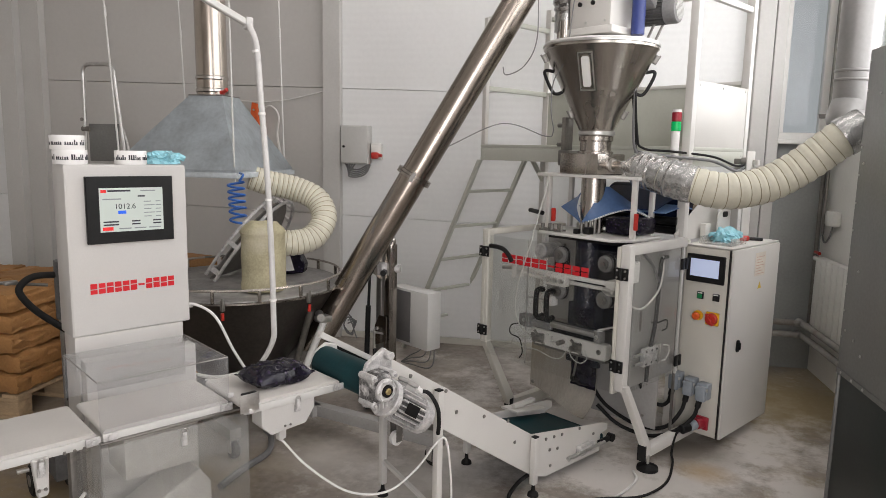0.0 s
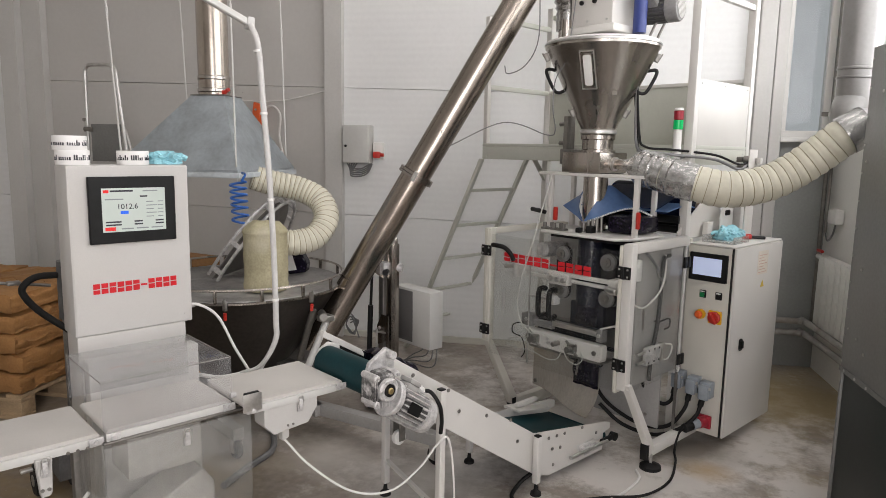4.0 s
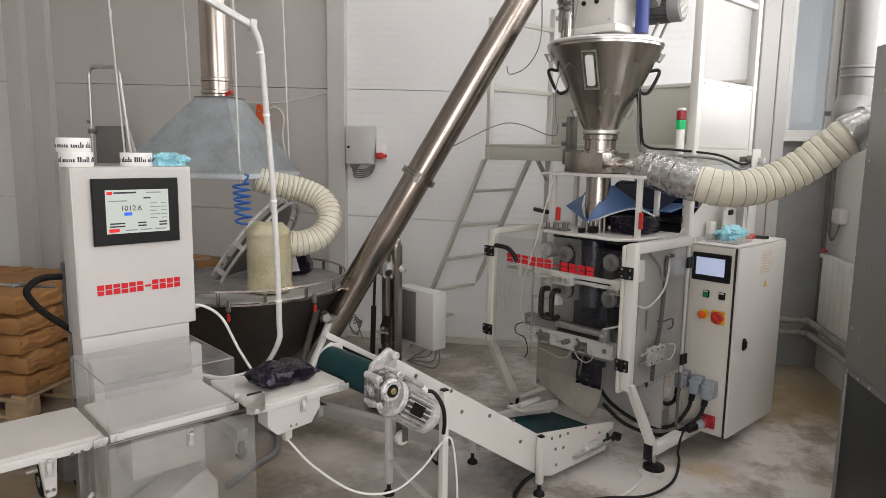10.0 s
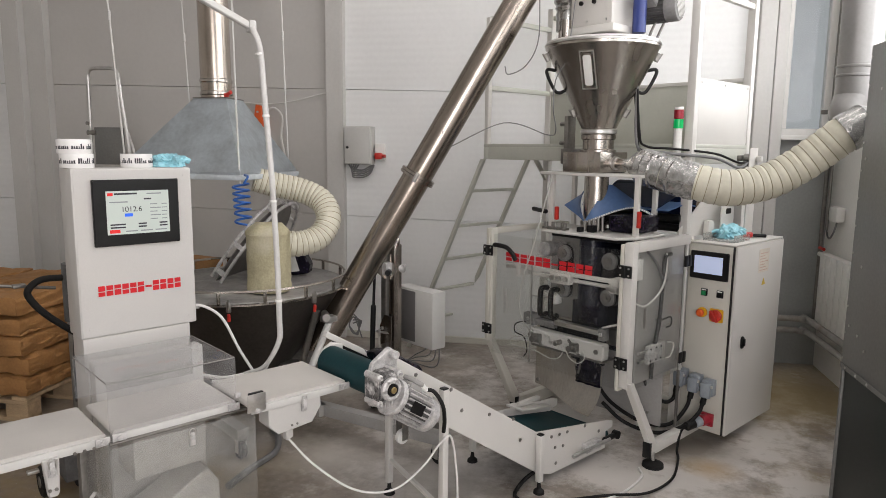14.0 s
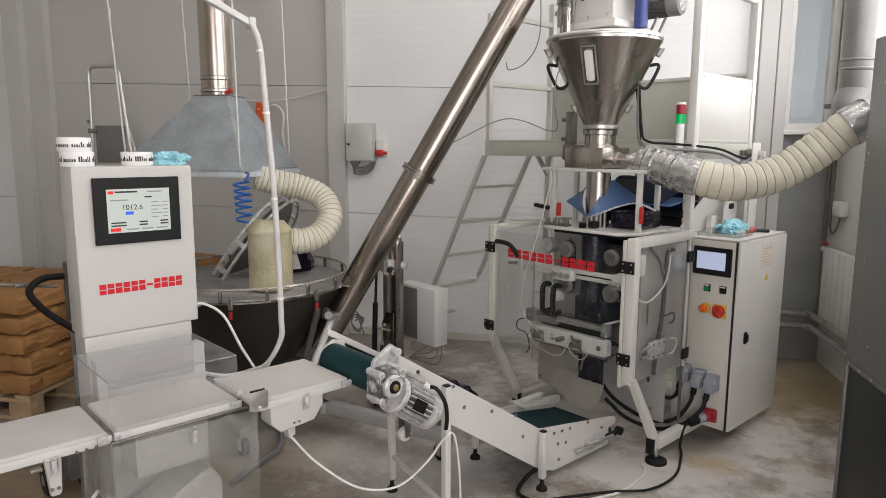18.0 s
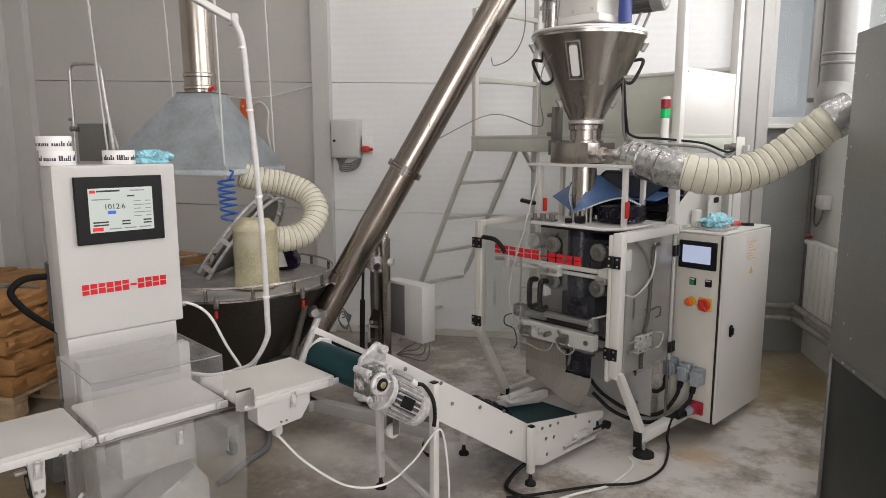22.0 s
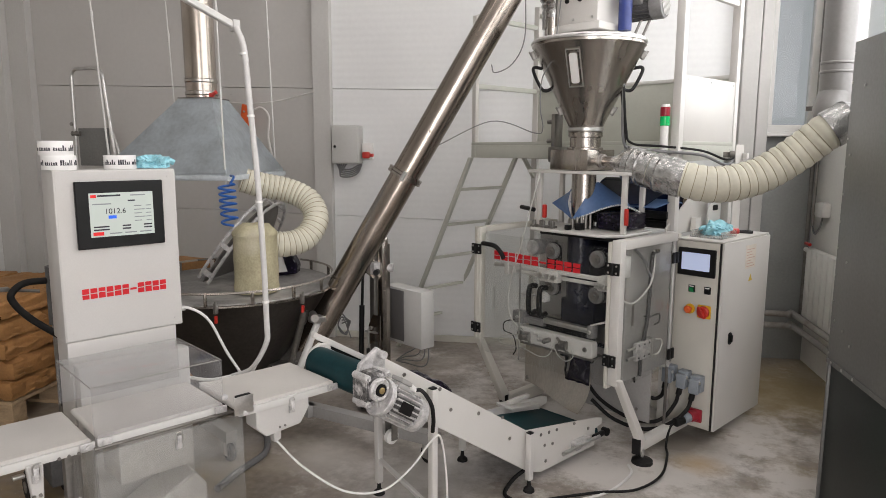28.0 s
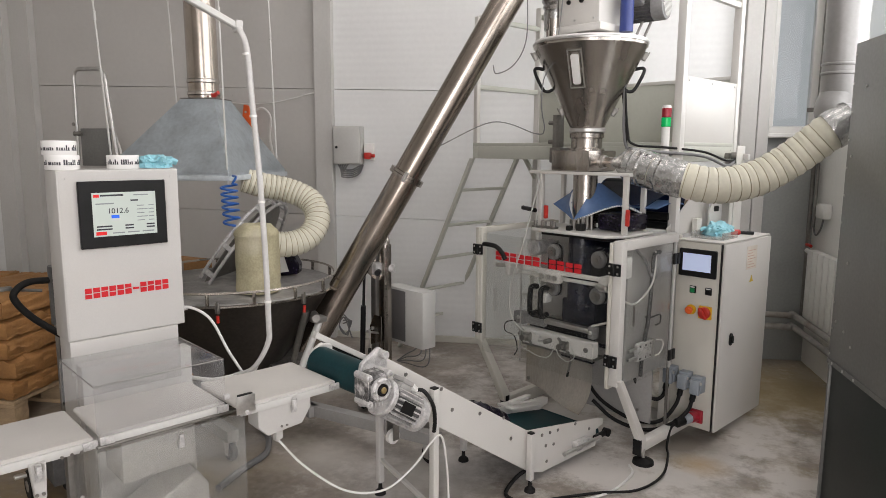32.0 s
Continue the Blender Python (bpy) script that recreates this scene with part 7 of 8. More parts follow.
# ---- service platform with ladder ----
def service_platform():
    x0, x1, y0, y1, z = -1.50, -0.05, 0.60, 1.27, 1.56
    t = thing("service_platform", -0.78, 0.93, 0.0, "pale painted steel service platform with a ladder and guard rails", "platform")
    part("deck", box(x0, x1, y0, y1, z - 0.02, z, 0.003), PALEGREEN, t)
    for a in (box(x0, x0 + 0.04, y0, y1, z - 0.10, z - 0.02, 0.004), box(x1 - 0.04, x1, y0, y1, z - 0.10, z - 0.02, 0.004), box(x0 + 0.04, x1 - 0.04, y0, y0 + 0.04, z - 0.10, z - 0.02, 0.004), box(x0 + 0.04, x1 - 0.04, y1 - 0.04, y1, z - 0.10, z - 0.02, 0.004)):
        part("edge_beam", a, PALEGREEN, t)
    for x, y, zt in ((x0 + 0.018, y0 + 0.018, 2.36), (x0 + 0.018, y1 - 0.018, 2.5), (x1 - 0.02, y0 + 0.02, 2.75), (x1 - 0.02, y1 - 0.02, 2.75)):
        r = 0.016 if x < -1 and y < 1 else 0.022
        part("post", box(x - r, x + r, y - r, y + r, 0.0 if (x > -1 or y > 1) else z, zt, 0.003), WHITE, t)
    for zz in (1.905, 2.34):
        part("rail", box(x0 + 0.003, x0 + 0.033, y0 + 0.034, y1 - 0.04, zz, zz + 0.03, 0.003), PALEGREEN, t)
    part("rail", box(x0 + 0.04, x1 - 0.04, y1 - 0.035, y1 - 0.005, 2.42, 2.45, 0.003), PALEGREEN, t)
    part("rail", box(x1 - 0.035, x1 - 0.005, y0 + 0.042, y1 - 0.042, 2.30, 2.33, 0.003), WHITE, t)
    part("rail", box(x1 - 0.035, x1 - 0.005, y0 + 0.042, y1 - 0.042, 2.42, 2.45, 0.003), WHITE, t)
    part("rear_panel", box(x0 + 0.04, x1 - 0.044, y1 - 0.03, y1 - 0.022, z + 0.002, 1.915, 0.002), PALEGREEN, t, "pale grey-green infill panel")
    part("top_edge", box(x0 + 0.04, x1 - 0.044, y1 - 0.04, y1 - 0.012, 1.915, 1.935, 0.002), WHITE, t)
    e = part("end_panel", box(x1 - 0.010, x1 - 0.002, y0 + 0.044, y1 - 0.044, 1.50, 1.89, 0.002), WHITE, t, "white infill panel")
    for y in (y0 + 0.07, 0.93, y1 - 0.07):
        for zz in (1.52, 1.87):
            part("rivet", hexbolt((x1 - 0.002, y, zz), (1, 0, 0), 0.006, 0.003), ZINC, e)
    part("brace", prism([(y0 + 0.50, z - 0.10), (y0 + 0.53, z - 0.10), (y1, 1.30), (y1, 1.26)], "x", x0 + 0.004, x0 + 0.03, 0.002), PALEGREEN, t)
    # ladder leaning on the platform's end
    ya, yb = 0.62, 1.08
    p, q = Vector((-2.29, 0, 0.0)), Vector((-1.524, 0, 1.46))
    for y in (ya, yb):
        part("ladder_rail", prism([(p.x - 0.012, 0.0), (p.x + 0.018, 0.0), (q.x + 0.018, 1.46), (q.x - 0.012, 1.46)], "y", y - 0.014, y + 0.014, 0.002), PALEGREEN, t)
    for k in range(5):
        z1 = 0.23 + 0.253 * k
        x = p.x + (q.x - p.x) * z1 / 1.46
        part("rung", box(x - 0.016, x + 0.016, ya + 0.0145, yb - 0.0145, z1 - 0.010, z1 + 0.010, 0.003), PALEGREEN, t)
    return t


service_platform()


def film_unwinder():
    t = thing("film_unwinder", -0.35, 0.75, 0.0, "film unwind frame with a roll of blue printed film", "unwinder")
    part("roll", rod((-0.62, 0.86, 1.23), (-0.12, 0.86, 1.23), 0.125, 40), DARKFILM, t, "roll of blue film")
    part("roll_core", rod((-0.65, 0.86, 1.23), (-0.09, 0.86, 1.23), 0.04, 24), CARD, t)
    part("web", prism([(0.47, 1.235), (0.80, 1.335), (0.80, 1.339), (0.47, 1.239)], "x", -0.60, -0.14, 0), DARKFILM, t, "blue film web")
    part("web", prism([(0.46, 1.225), (0.66, 1.255), (0.74, 1.235), (0.74, 1.239), (0.66, 1.259), (0.46, 1.229)], "x", -0.60, -0.08, 0), BLUEFILM, t)
    for x in (-0.68, -0.075):
        part("side_plate", prism([(0.56, 1.08), (1.02, 1.08), (1.02, 1.30), (0.90, 1.33), (0.56, 1.12)], "x", x - 0.004, x + 0.004, 0.002), WHITE, t)
        part("leg", box(x - 0.015, x + 0.015, 0.96, 1.0, 0.0, 1.08, 0.003), CREAM, t)
        part("leg", box(x - 0.015, x + 0.015, 0.68, 0.71, 0.105, 1.08, 0.003), CREAM, t)
    for y, z in ((0.60, 1.18), (0.72, 1.13), (0.64, 1.125)):
        part("guide_roller", rod((-0.67, y, z), (-0.085, y, z), 0.02, 16), BLACK, t)
    part("upper_bar", box(-0.68, -0.07, 1.0, 1.03, 1.30, 1.34, 0.003), WHITE, t)
    b = part("bearing_plate", prism([(0.90, 1.064), (1.05, 1.064), (1.05, 1.28), (0.98, 1.30), (0.90, 1.20)], "x", -0.02, -0.012, 0.003), WHITE, t)
    part("slot", prism(rounded(0.95, 1.01, 1.19, 1.22, 0.01), "x", -0.0115, -0.010, 0), BLACK, b)
    part("upright", merge(box(0.055, 0.061, 1.03, 1.13, 1.085, 1.545, 0.002), box(0.0611, 0.09, 1.10, 1.13, 1.47, 1.50, 0.003)), WHITE, t, "white upright plate")
    part("upright_motor", merge(rod((0.02, 1.05, 1.49), (0.055, 1.06, 1.49), 0.022, 14, bev=0.003), box(-0.01, 0.02, 1.03, 1.07, 1.475, 1.505, 0.003)), DULLSTEEL, t)
    part("plate_foot", merge(box(-0.03, 0.06, 0.88, 1.06, 1.0635, 1.085, 0.004), box(-0.06, -0.03, 0.80, 0.86, 1.0635, 1.16, 0.004)), WHITE, t)


film_unwinder()


def signal_tower():
    x, y = -0.108, 0.56
    t = thing("signal_tower", x, y, 1.41, "signal tower with a red lens over a lit green lens", "signal lamp")
    part("foot", merge(box(-0.13, -0.05, 0.53, 0.59, 1.411, 1.42, 0.002), rod((x, y, 1.42), (x, y, 1.45), 0.02, 16)), DULLSTEEL, t)
    part("pole", rod((x, y, 1.45), (x, y, 1.635), 0.0205, 24), WHITEPLASTIC, t)
    part("green_lens", rod((x, y, 1.636), (x, y, 1.682), 0.024, 28, bev=0.002), LAMPGREEN, t, "lit green lens")
    part("red_lens", rod((x, y, 1.683), (x, y, 1.728), 0.024, 28, bev=0.002), DARKRED, t, "dark red lens")
    part("cap", rod((x, y, 1.729), (x, y, 1.742), 0.024, 28, r2=0.02), WHITEPLASTIC, t)


signal_tower()

# ---- suction hose, duct and sheet cabinet ----
hose_thing("suction_hose", [(-0.135, 0.291, 1.447), (-0.07, 0.289, 1.434), (0.0, 0.29, 1.415), (0.12, 0.31, 1.385), (0.25, 0.38, 1.36), (0.36, 0.50, 1.388), (0.45, 0.58, 1.45), (0.54, 0.63, 1.53), (0.62, 0.66, 1.605), (0.69, 0.70, 1.655)], 0.083, 0.042, "cream ribbed suction hose with foil-taped ends", ((0.0, 0.13), (0.132, 0.275), (0.96, 1.24)))
part("taper", lathe([(0.026, 0), (0.03, 0.02), (0.07, 0.07), (0.083, 0.10)], 28, frame_at((-0.235, 0.296, 1.458), (-0.12, 0.292, 1.446))[0]), FOIL, bpy.data.objects["suction_hose"])


def exhaust_duct():
    t = thing("exhaust_duct", 0.579, 0.830, 1.7, "bright spiral steel exhaust duct rising to the ceiling", "duct")
    part("riser", rod((0.579, 0.830, 1.72), (0.579, 0.830, CEIL), 0.068, 36), DUCTSTEEL, t)
    part("elbow", sweep([(0.645, 0.72, 1.64), (0.64, 0.80, 1.655), (0.579, 0.790, 1.69), (0.579, 0.830, 1.76)], 0.072, 28, 8), DUCTSTEEL, t, "ribbed steel elbow")
    for z in (1.86, 1.90, 2.35):
        part("seam", lathe([(0.069, 0), (0.072, 0.004), (0.072, 0.010), (0.069, 0.014)], 36, pose(0.579, 0.830, z)), DUCTSTEEL, t)
    part("bracket", merge(box(0.459, 0.519, 0.830, 0.860, 1.70, 1.72, 0.002)), DULLSTEEL, t)


exhaust_duct()


def sheet_cabinet():
    o = Vector((0.80, 0.28, 0))
    l = ROOM.inverted() @ o
    x0, y0 = l.x, l.y
    t = thing("sheet_cabinet", o.x, o.y, 0.0, "tall grey galvanised sheet cabinet with a dark recess below", "cabinet", rz=TURN)
    x1, y1 = -0.22, y0 - 0.9
    part("upper_case", turned(box(x0, x1, y1, y0, 0.68, 1.918, 0.003), ROOM), GREYSHEET, t)
    part("corner_strip", turned(box(x0 + 0.004, x0 + 0.028, y0 - 0.012, y0 + 0.004, 0.0, 0.679, 0.002), ROOM), GREYSHEET, t)
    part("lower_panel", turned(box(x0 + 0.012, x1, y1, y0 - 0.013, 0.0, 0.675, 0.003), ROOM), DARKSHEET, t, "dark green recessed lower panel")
    part("seam_strip", turned(box(x0 - 0.003, x0 - 0.0005, y1, y0, 0.68, 0.70, 0.0), ROOM), GREYSHEET, t)
    for k in range(12):
        part("rivet", turned(hexbolt((x0, y0 - 0.012, 0.72 + 0.105 * k), (-1, 0, 0), 0.005, 0.003), ROOM), ZINC, t)
    for y, z in ((-0.05, 0.69), (-0.05, 0.86), (-0.13, 0.84), (-0.20, 0.80), (-0.05, 1.5), (-0.13, 1.75), (-0.11, 1.10), (-0.25, 0.69), (-0.15, 0.69)):
        part("rivet", turned(hexbolt((x0 - 0.003, y0 + y, z), (-1, 0, 0), 0.006, 0.003), ROOM), ZINC, t)


sheet_cabinet()


# ---- pallet of sacks and the truck beside it ----
PT = -9.0


def pallet_and_sacks():
    o = pose(-3.25, -1.95, 0, 0, 0, 37)
    t = thing("pallet", -3.25, -1.95, 0.0, "rough wooden pallet under a stack of sacks", "pallet", rz=37)
    hx, hy = 0.60, 0.40
    for y in (-hy + 0.05, 0, hy - 0.05):
        part("bottom_board", turned(box(-hx, hx, y - 0.05, y + 0.05, 0.0, 0.022, 0.003), o), WOOD, t)
        part("stringer", turned(box(-hx, hx, y - 0.05, y + 0.05, 0.100, 0.122, 0.003), o), WOOD, t)
        for x in (-hx + 0.07, 0, hx - 0.07):
            part("block", turned(box(x - 0.07, x + 0.07, y - 0.05, y + 0.05, 0.022, 0.100, 0.004), o), WOOD, t)
    for k in range(7):
        x = -hx + 0.05 + k * (2 * hx - 0.1) / 6
        part("top_board", turned(box(x - 0.048, x + 0.048, -hy, hy, 0.122, 0.144, 0.003), o), WOOD, t)
    rnd = random.Random(5)
    for layer in range(5):
        for ix in range(2):
            for iy in range(2):
                bm = bmesh.new()
                bmesh.ops.create_cube(bm, size=1)
                bmesh.ops.subdivide_edges(bm, edges=bm.edges[:], cuts=14, use_grid_fill=True)
                seed = Vector((layer * 3.1 + ix * 7.7, iy * 5.3, layer * 1.9))
                for v in bm.verts:
                    x, y, z = v.co * 2
                    puff = (1 - abs(x) ** 5) * (1 - abs(y) ** 5)
                    fx = x * 0.298 * (1 - 0.02 * z * z)
                    fy = y * 0.198 * (1 - 0.03 * z * z)
                    fz = z * (0.047 + 0.010 * puff ** 0.4)
                    d = (abs(noise.noise(Vector((fx * 1.2, fy * 1.2, fz * 3)) * 9 + seed)) - 0.2) * 0.03 + noise.noise(Vector((fx, fy, fz * 2)) * 22 + seed) * 0.006
                    fold = 0.006 * math.sin(fx * 40 + layer) * abs(y) ** 3
                    v.co = Vector((fx + d, fy + fold, fz + d))
                mm = o @ pose(-0.30 + 0.60 * ix + rnd.uniform(-0.02, 0.02), -0.20 + 0.40 * iy + rnd.uniform(-0.015, 0.015), 0.200 + 0.112 * layer, rnd.uniform(-1, 1), rnd.uniform(-1, 1), rnd.uniform(-2, 2))
                solid("paper_sack", bm, KRAFT, "full brown kraft paper sack in the pallet stack", "sack", "sacks on the pallet", m=mm)


pallet_and_sacks()


def pallet_truck():
    t = thing("pallet_truck", -2.05, -1.95, 0.0, "hand pallet truck with a black looped handle", "pallet truck", rz=20)
    part("handle", sweep([(-1.61, -1.853, 0.685), (-1.61, -1.978, 0.80), (-1.61, -2.036, 0.884), (-1.612, -2.027, 0.924), (-1.635, -1.974, 0.948), (-1.684, -1.88, 0.938)], 0.0145, 12), RUBBER, t, "black rubber handle")
    part("lever", merge(rod((-1.72, -2.18, 0.935), (-1.66, -1.92, 0.90), 0.007, 8), box(-1.70, -1.66, -2.08, -2.03, 0.915, 0.93, 0.003)), DULLSTEEL, t)
    part("drawbar", rod((-1.61, -1.853, 0.685), (-1.70, -1.85, 0.22), 0.026, 12), BLACK, t)
    part("pump", rod((-1.68, -1.84, 0.74), (-1.68, -1.84, 1.0), 0.05, 20), DARKMOTOR, t)
    part("pump_post", rod((-1.68, -1.84, 0.20), (-1.68, -1.84, 0.74), 0.04, 16), DULLSTEEL, t)
    part("head", box(-1.78, -1.42, -1.99, -1.84, 0.10, 0.24, 0.01), DARKMOTOR, t)
    part("cross_bar", box(-1.60, -1.57, -2.10, -1.80, 0.115, 0.13, 0.003), ZINC, t)
    for y in (-2.03, -1.89):
        w = part("wheel", rod((-1.58, y - 0.025, 0.07), (-1.58, y + 0.025, 0.07), 0.07, 24, bev=0.008), RUBBER, t)
        part("hub", rod((-1.58, y - 0.028, 0.07), (-1.58, y + 0.028, 0.07), 0.025, 16), DULLSTEEL, w)


pallet_truck()


def folding_cart():
    o = pose(-3.94, -1.0, 0.0, 0, 0, 37)
    t = thing("folding_cart", -3.94, -1.0, 0.0, "tubular steel hand cart folded upright against the wall", "hand cart", rz=37)
    loop = [(-0.135, 0.0, 0.02), (-0.13, 0.0, 1.2), (-0.126, 0.0, 1.90), (-0.125, 0.0, 2.03), (-0.118, 0.0, 2.065), (-0.10, 0.0, 2.087), (-0.07, 0.0, 2.095), (0.0, 0.0, 2.096), (0.07, 0.0, 2.095), (0.10, 0.0, 2.087), (0.122, 0.0, 2.065), (0.133, 0.0, 2.03), (0.142, 0.003, 1.90), (0.19, 0.03, 1.2), (0.21, 0.05, 0.02)]
    part("frame_tube", turned(sweep(loop, 0.014, 10, 8), o), ZINC, t)
    part("back_tube", turned(sweep([(0.16, 0.04, 1.62), (0.20, 0.06, 1.3), (0.24, 0.06, 0.02)], 0.011, 8), o), ZINC, t)
    part("backboard", turned(box(-0.10, 0.15, 0.0, 0.012, 1.38, 1.66, 0.004), o), GREYSHEET, t, "grey sheet plate")
    part("knuckle", turned(merge(rod((-0.15, 0, 1.62), (-0.08, 0, 1.62), 0.02, 10), rod((-0.14, -0.02, 1.69), (-0.14, 0.02, 1.69), 0.014, 10)), o), DULLSTEEL, t)


folding_cart()


# ---- wall clutter behind the hood ----
def wall_hose():
    solid("hanging_cable", sweep([room(-4.75, -0.03, 1.97), room(-4.4, -0.05, 1.88), room(-4.05, -0.05, 1.87), room(-3.67, -0.03, 1.95)], 0.005, 8), CABLEWHITE, "slack pale cable along the back wall", "cable")
    t = thing("spray_gun", *room(-4.28, -0.05, 1.55), "orange-handled spray gun with a pale hose on the wall", "spray gun", rz=TURN)
    part("handle", turned(prism([(-4.27, 1.73), (-4.25, 1.86), (-4.20, 1.845), (-4.19, 1.66), (-4.23, 1.64)], "y", -0.08, -0.03, 0.006), ROOM), ORANGE, t, "orange handle")
    part("hook", turned(rod((-4.23, 0.0, 1.80), (-4.23, -0.09, 1.80), 0.008, 8), ROOM), ZINC, t)
    part("hose", sweep([room(-4.19, -0.05, 1.80), room(-4.10, -0.06, 1.83), room(-4.04, -0.05, 1.76), room(-4.05, -0.05, 1.60), room(-4.02, -0.05, 1.40), room(-4.06, -0.05, 1.2)], 0.009, 8), CABLEWHITE, t)


wall_hose()


def carton():
    t = thing("carton", -2.75, -1.0, 0.0, "open brown carton standing behind the hopper", "carton", rz=20)
    o = pose(-2.75, -1.0, 0, 0, 0, 20)
    part("body", turned(box(-0.25, 0.25, -0.2, 0.2, 0.0, 0.80, 0.004), o), KRAFT, t)
    part("flap", turned(prism([(-0.25, 0.80), (0.25, 0.80), (0.22, 0.96), (-0.2, 1.02)], "y", -0.2, -0.194, 0.001), o), KRAFT, t)


carton()


# ---- things on the control cabinet ----
def small_tools():
    t = thing("tool_tray", 0.06, 0.86, 1.063, "clear plastic tray on the control cabinet", "tray")
    part("tray", merge(box(-0.03, 0.14, 0.74, 0.92, 1.0635, 1.070, 0.002), box(-0.03, -0.025, 0.74, 0.92, 1.07, 1.10, 0.001), box(0.135, 0.14, 0.74, 0.92, 1.07, 1.10, 0.001)), DUSTYACRYL, t)
    k = thing("screwdriver", 0.03, 1.08, 1.063, "small red and black screwdriver on the control cabinet", "tool", rz=30)
    part("handle", rod((0.06, 1.02, 1.078), (0.09, 1.06, 1.078), 0.015, 12, bev=0.003), REDPLASTIC, k)
    part("shaft", rod((0.09, 1.06, 1.076), (0.14, 1.12, 1.072), 0.009, 8), BLACK, k)


small_tools()


# ---- cables on the floor ----
def floor_cables():
    solid("power_cable", sweep([(0.058, 0.53, 0.124), (0.045, 0.49, 0.10), (0.06, 0.43, 0.03), (0.11, 0.35, 0.014), (0.19, 0.14, 0.014), (0.18, -0.06, 0.014), (0.08, -0.20, 0.014), (0.0, -0.34, 0.014), (-0.07, -0.47, 0.014), (-0.14, -0.58, 0.014)], 0.0062, 10), RUBBER, "thick black power cable lying on the floor", "cable")
    solid("motor_cable", sweep([(-0.18, -0.36, 0.10), (-0.22, -0.42, 0.05), (-0.21, -0.50, 0.014), (-0.16, -0.53, 0.014), (-0.09, -0.52, 0.014), (-0.03, -0.49, 0.014)], 0.009, 8), RUBBER, "black motor cable trailing from the conveyor leg", "cable")
    solid("white_cable", sweep([(-0.06, -0.96, 0.008), (0.0, -0.88, 0.008), (0.02, -0.70, 0.008), (0.0, -0.52, 0.008), (0.04, -0.34, 0.008), (0.10, -0.16, 0.008), (0.08, 0.06, 0.008), (0.02, 0.14, 0.008)], 0.006, 8), CABLEWHITE, "thin white cable lying on the floor", "cable")
    solid("grey_hose", sweep([(-1.10, -1.42, 0.018), (-1.185, -1.273, 0.018), (-1.21, -1.22, 0.018), (-1.28, -1.085, 0.018), (-1.427, -0.99, 0.018), (-1.53, -0.965, 0.018)], 0.016, 8), CABLEGREY, "grey hose curled on the floor under the checkweigher", "hose")


floor_cables()


# ---- filled bags ----
def bag_mesh(name, seed):
    """A limp pillow bag of flour: crimped flat ends, belly, folds. Its length lies along y."""
    bm = bmesh.new()
    nx, ny = 18, 24
    grid = {}
    for s in (1, -1):
        for i in range(nx + 1):
            for j in range(ny + 1):
                u, v = 2 * i / nx - 1, 2 * j / ny - 1
                edge = i in (0, nx) or j in (0, ny)
                if edge and s == -1:
                    grid[(s, i, j)] = grid[(1, i, j)]
                    continue
                e = max(0.0, 1 - abs(u) ** 5) ** 0.5 * max(0.0, 1 - (min(1.0, abs(v) / 0.9)) ** 6) ** 0.5
                w = 0.076 * (1.0 if abs(v) < 0.88 else 1.06)
                p = Vector((u * w, v * 0.114, 0))
                d = noise.noise(p * 22 + Vector((seed, s, 0))) * 0.011 + (0.3 - abs(noise.noise(p * 34 + Vector((seed, s, 9))))) * 0.012
                top = 0.038 if s > 0 else 0.024
                p.z = 0.025 + s * (top * e + 0.0007) + d * (0.4 + 0.6 * e)
                if abs(v) > 0.86:
                    p.z += 0.004 * math.sin(9 * u + seed) + 0.006
                p.z = max(p.z, 0.001)
                grid[(s, i, j)] = bm.verts.new(p)
    for s in (1, -1):
        for i in range(nx):
            for j in range(ny):
                q = [grid[(s, i, j)], grid[(s, i + 1, j)], grid[(s, i + 1, j + 1)], grid[(s, i, j + 1)]]
                bm.faces.new(q if s > 0 else q[::-1])
    finish(bm)
    me = bpy.data.meshes.new(name)
    bm.to_mesh(me)
    bm.free()
    me.materials.append(FILM)
    for f in me.polygons:
        f.use_smooth = True
    ob = new(name, me)
    return tagged(ob, "filled flat bag in dark violet printed film on the conveyor", "bag", "filled bags")


# ---- what moves: the bags ----
# when each bag drops from the jaws, in seconds
DROPS = (-4.37, 0.63, 5.63, 10.63, 15.6, 20.55, 25.36, 30.5)
# seconds after the drop, place along the line, height over the belt, tilt
FALL = ((-0.02, 0.355, 0.385, 90), (0.07, 0.325, 0.30, 80), (0.17, 0.175, 0.205, 38), (0.37, 0.095, 0.163, 6))
RIDE = ((0.57, -0.01), (0.68, -0.06), (0.80, -0.14), (1.0, -0.27), (1.25, -0.385), (1.6, -0.50), (2.1, -0.66), (2.6, -0.82), (3.1, -0.985), (3.45, -1.08))
TIP = ((3.75, -1.20, 0.745, -20), (3.92, -1.25, 0.752, 4), (4.04, -1.30, 0.735, 16), (4.16, -1.345, 0.704, 4))
FLAT = ((4.27, -1.435), (4.37, -1.505), (4.57, -1.66), (4.77, -1.80), (4.97, -1.94), (5.17, -2.075), (5.37, -2.215), (5.57, -2.34), (5.97, -2.60))


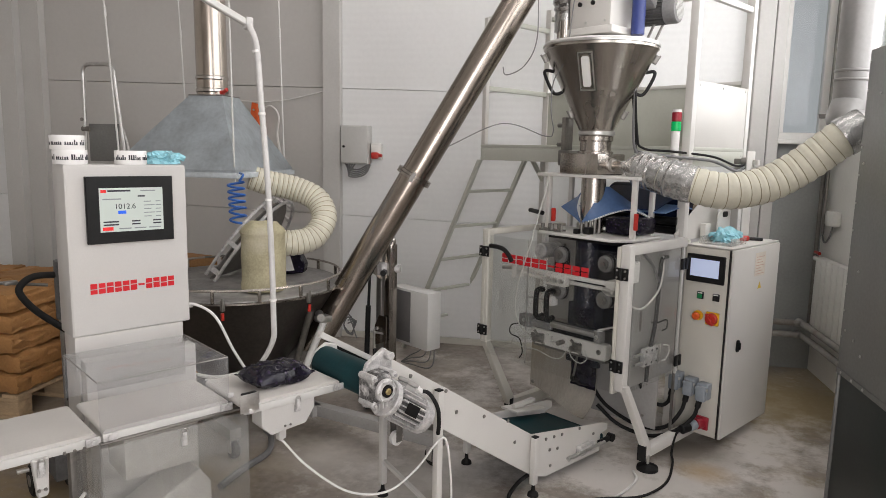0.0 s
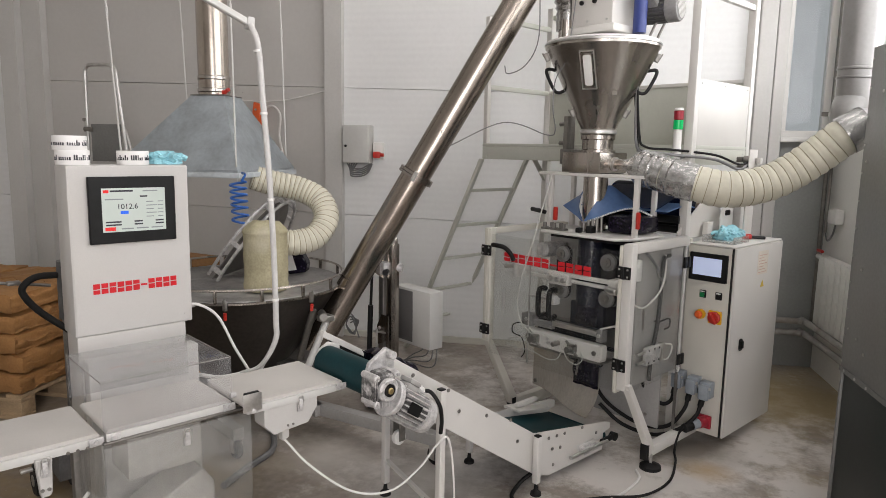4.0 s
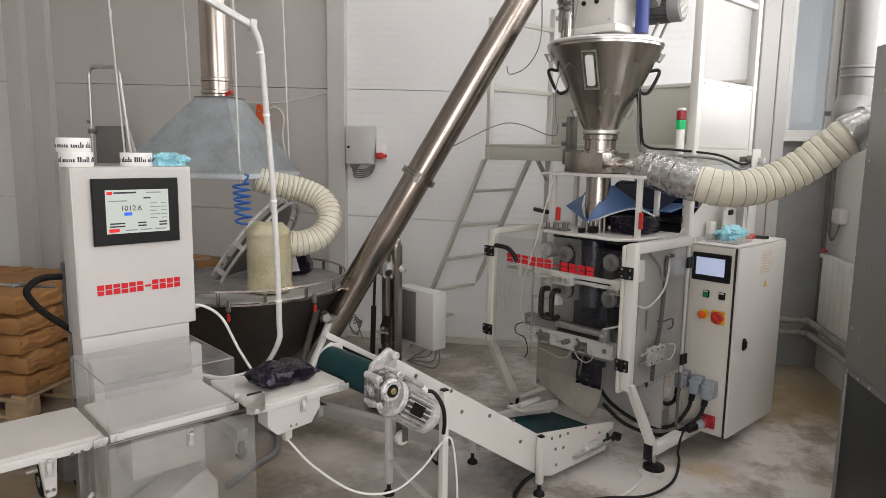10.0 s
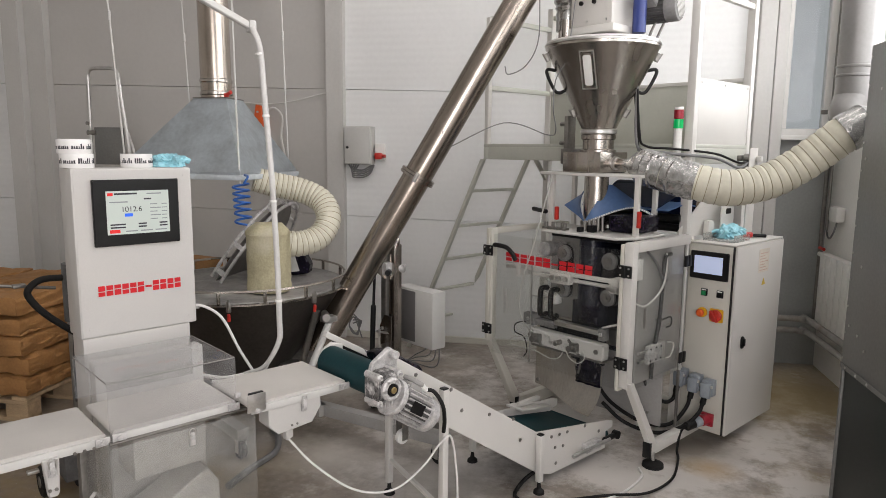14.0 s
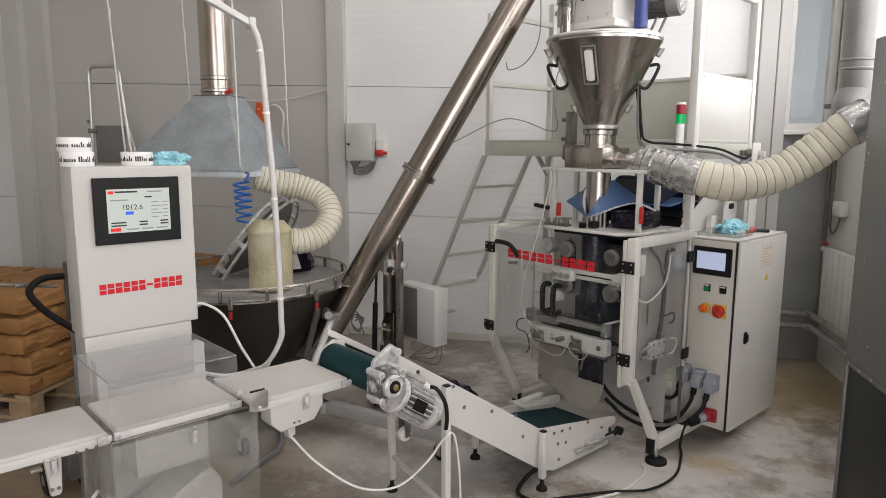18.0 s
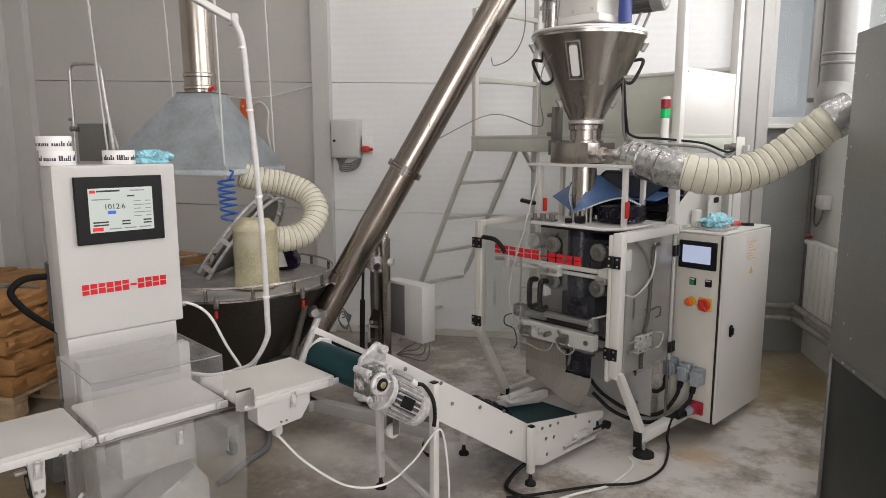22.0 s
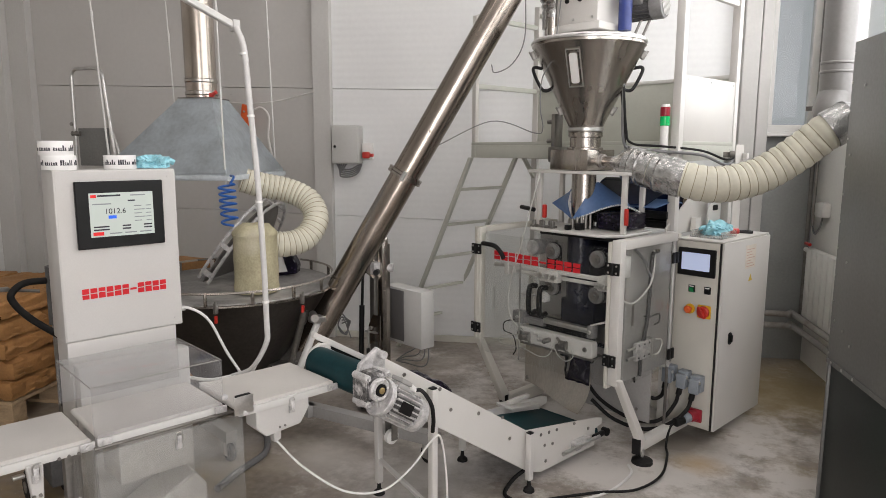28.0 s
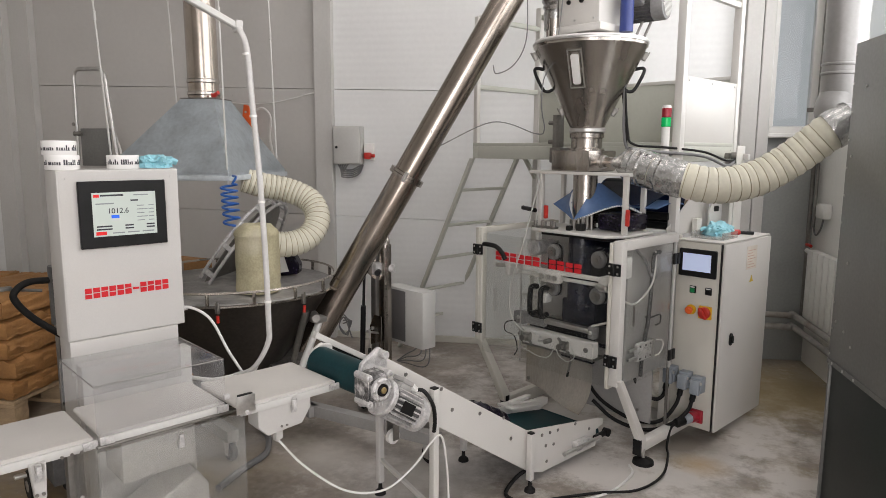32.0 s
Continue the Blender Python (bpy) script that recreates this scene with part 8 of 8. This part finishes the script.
def bag_rows(k):
    """One bag: drawn down under the jaws, dropped, carried up the incline, tipped over and weighed."""
    d = DROPS[k]
    before = DROPS[k - 1] + 0.42 if k else d - 4.6
    x = -0.41
    rows = [(before, pose(x, 0.34, 0.70, 90)), (before + 0.08, pose(x, 0.34, 0.62, 90)), (before + 0.17, pose(x, 0.34, 0.48, 90)), (before + 0.30, pose(x, 0.34, 0.385, 90))]
    for s, y, z, a in FALL:
        rows.append((d + s, pose(x, y - 0.015, z, a)))
    for s, y in RIDE:
        low = y > -0.40
        rows.append((d + s, pose(x + 0.03, y, belt_top(y) + (0.006 if abs(y + 0.37) > 0.1 else 0.014), -10.2 if y > -0.28 else (-22 if low else -31.8))))
    for s, y, z, a in TIP:
        rows.append((d + s, pose(-0.42, y, z, a)))
    for s, y in FLAT:
        rows.append((d + s, pose(-0.445 if s < 4.5 else (-0.47 if s < 5.1 else -0.495), y, 0.7015 if y > -2.0 else 0.6995, 0, 0, 1 + 3 * math.sin(k))))
    rest = -4.42 + 0.26 * k
    rows.append((d + 5.97 + (2.60 + rest) / -0.65, pose(-0.54, rest, 0.6945, 0, 0, 1 + 3 * math.sin(k))))
    return rows


def jaw_rows():
    """The front jaw beam closes on the film before each drop, seals, and springs back."""
    rows = [(0.0, pose(0, 0.06, 0))]
    for d in DROPS[1:]:
        for s, y in ((-1.32, 0.0), (-1.16, 0.06), (-0.06, 0.06), (0.03, 0.0)):
            if 0.0 < d + s < 32.0:
                rows.append((d + s, pose(0, y, 0)))
    return rows + [(32.0, pose(0, 0, 0))]


def motions():
    walk(bpy.data.objects["jaw_beam"], jaw_rows())
    for k in range(len(DROPS)):
        bag = bag_mesh("filled_bag", k * 3.7)
        rows = bag_rows(k)
        inside = [r for r in rows if 0.0 < r[0] < 32.0]
        first = next((r for r in rows if r[0] >= 0.0), rows[-1])
        past = [r for r in rows if r[0] <= 0.0]
        if not past:
            start = rows[0][1]
        elif first[0] > 0.0 and past[-1][0] < first[0]:
            a, b = past[-1], first
            u = (0.0 - a[0]) / (b[0] - a[0])
            start = a[1].lerp(b[1], max(0.0, min(1.0, u)))
        else:
            start = first[1]
        late = [r for r in rows if r[0] >= 32.0]
        if not late:
            end = rows[-1][1]
        else:
            a = inside[-1] if inside else (0.0, start)
            u = (32.0 - a[0]) / (late[0][0] - a[0])
            end = a[1].lerp(late[0][1], u)
        walk(bag, [(0.0, start)] + inside + [(32.0, end)])


motions()
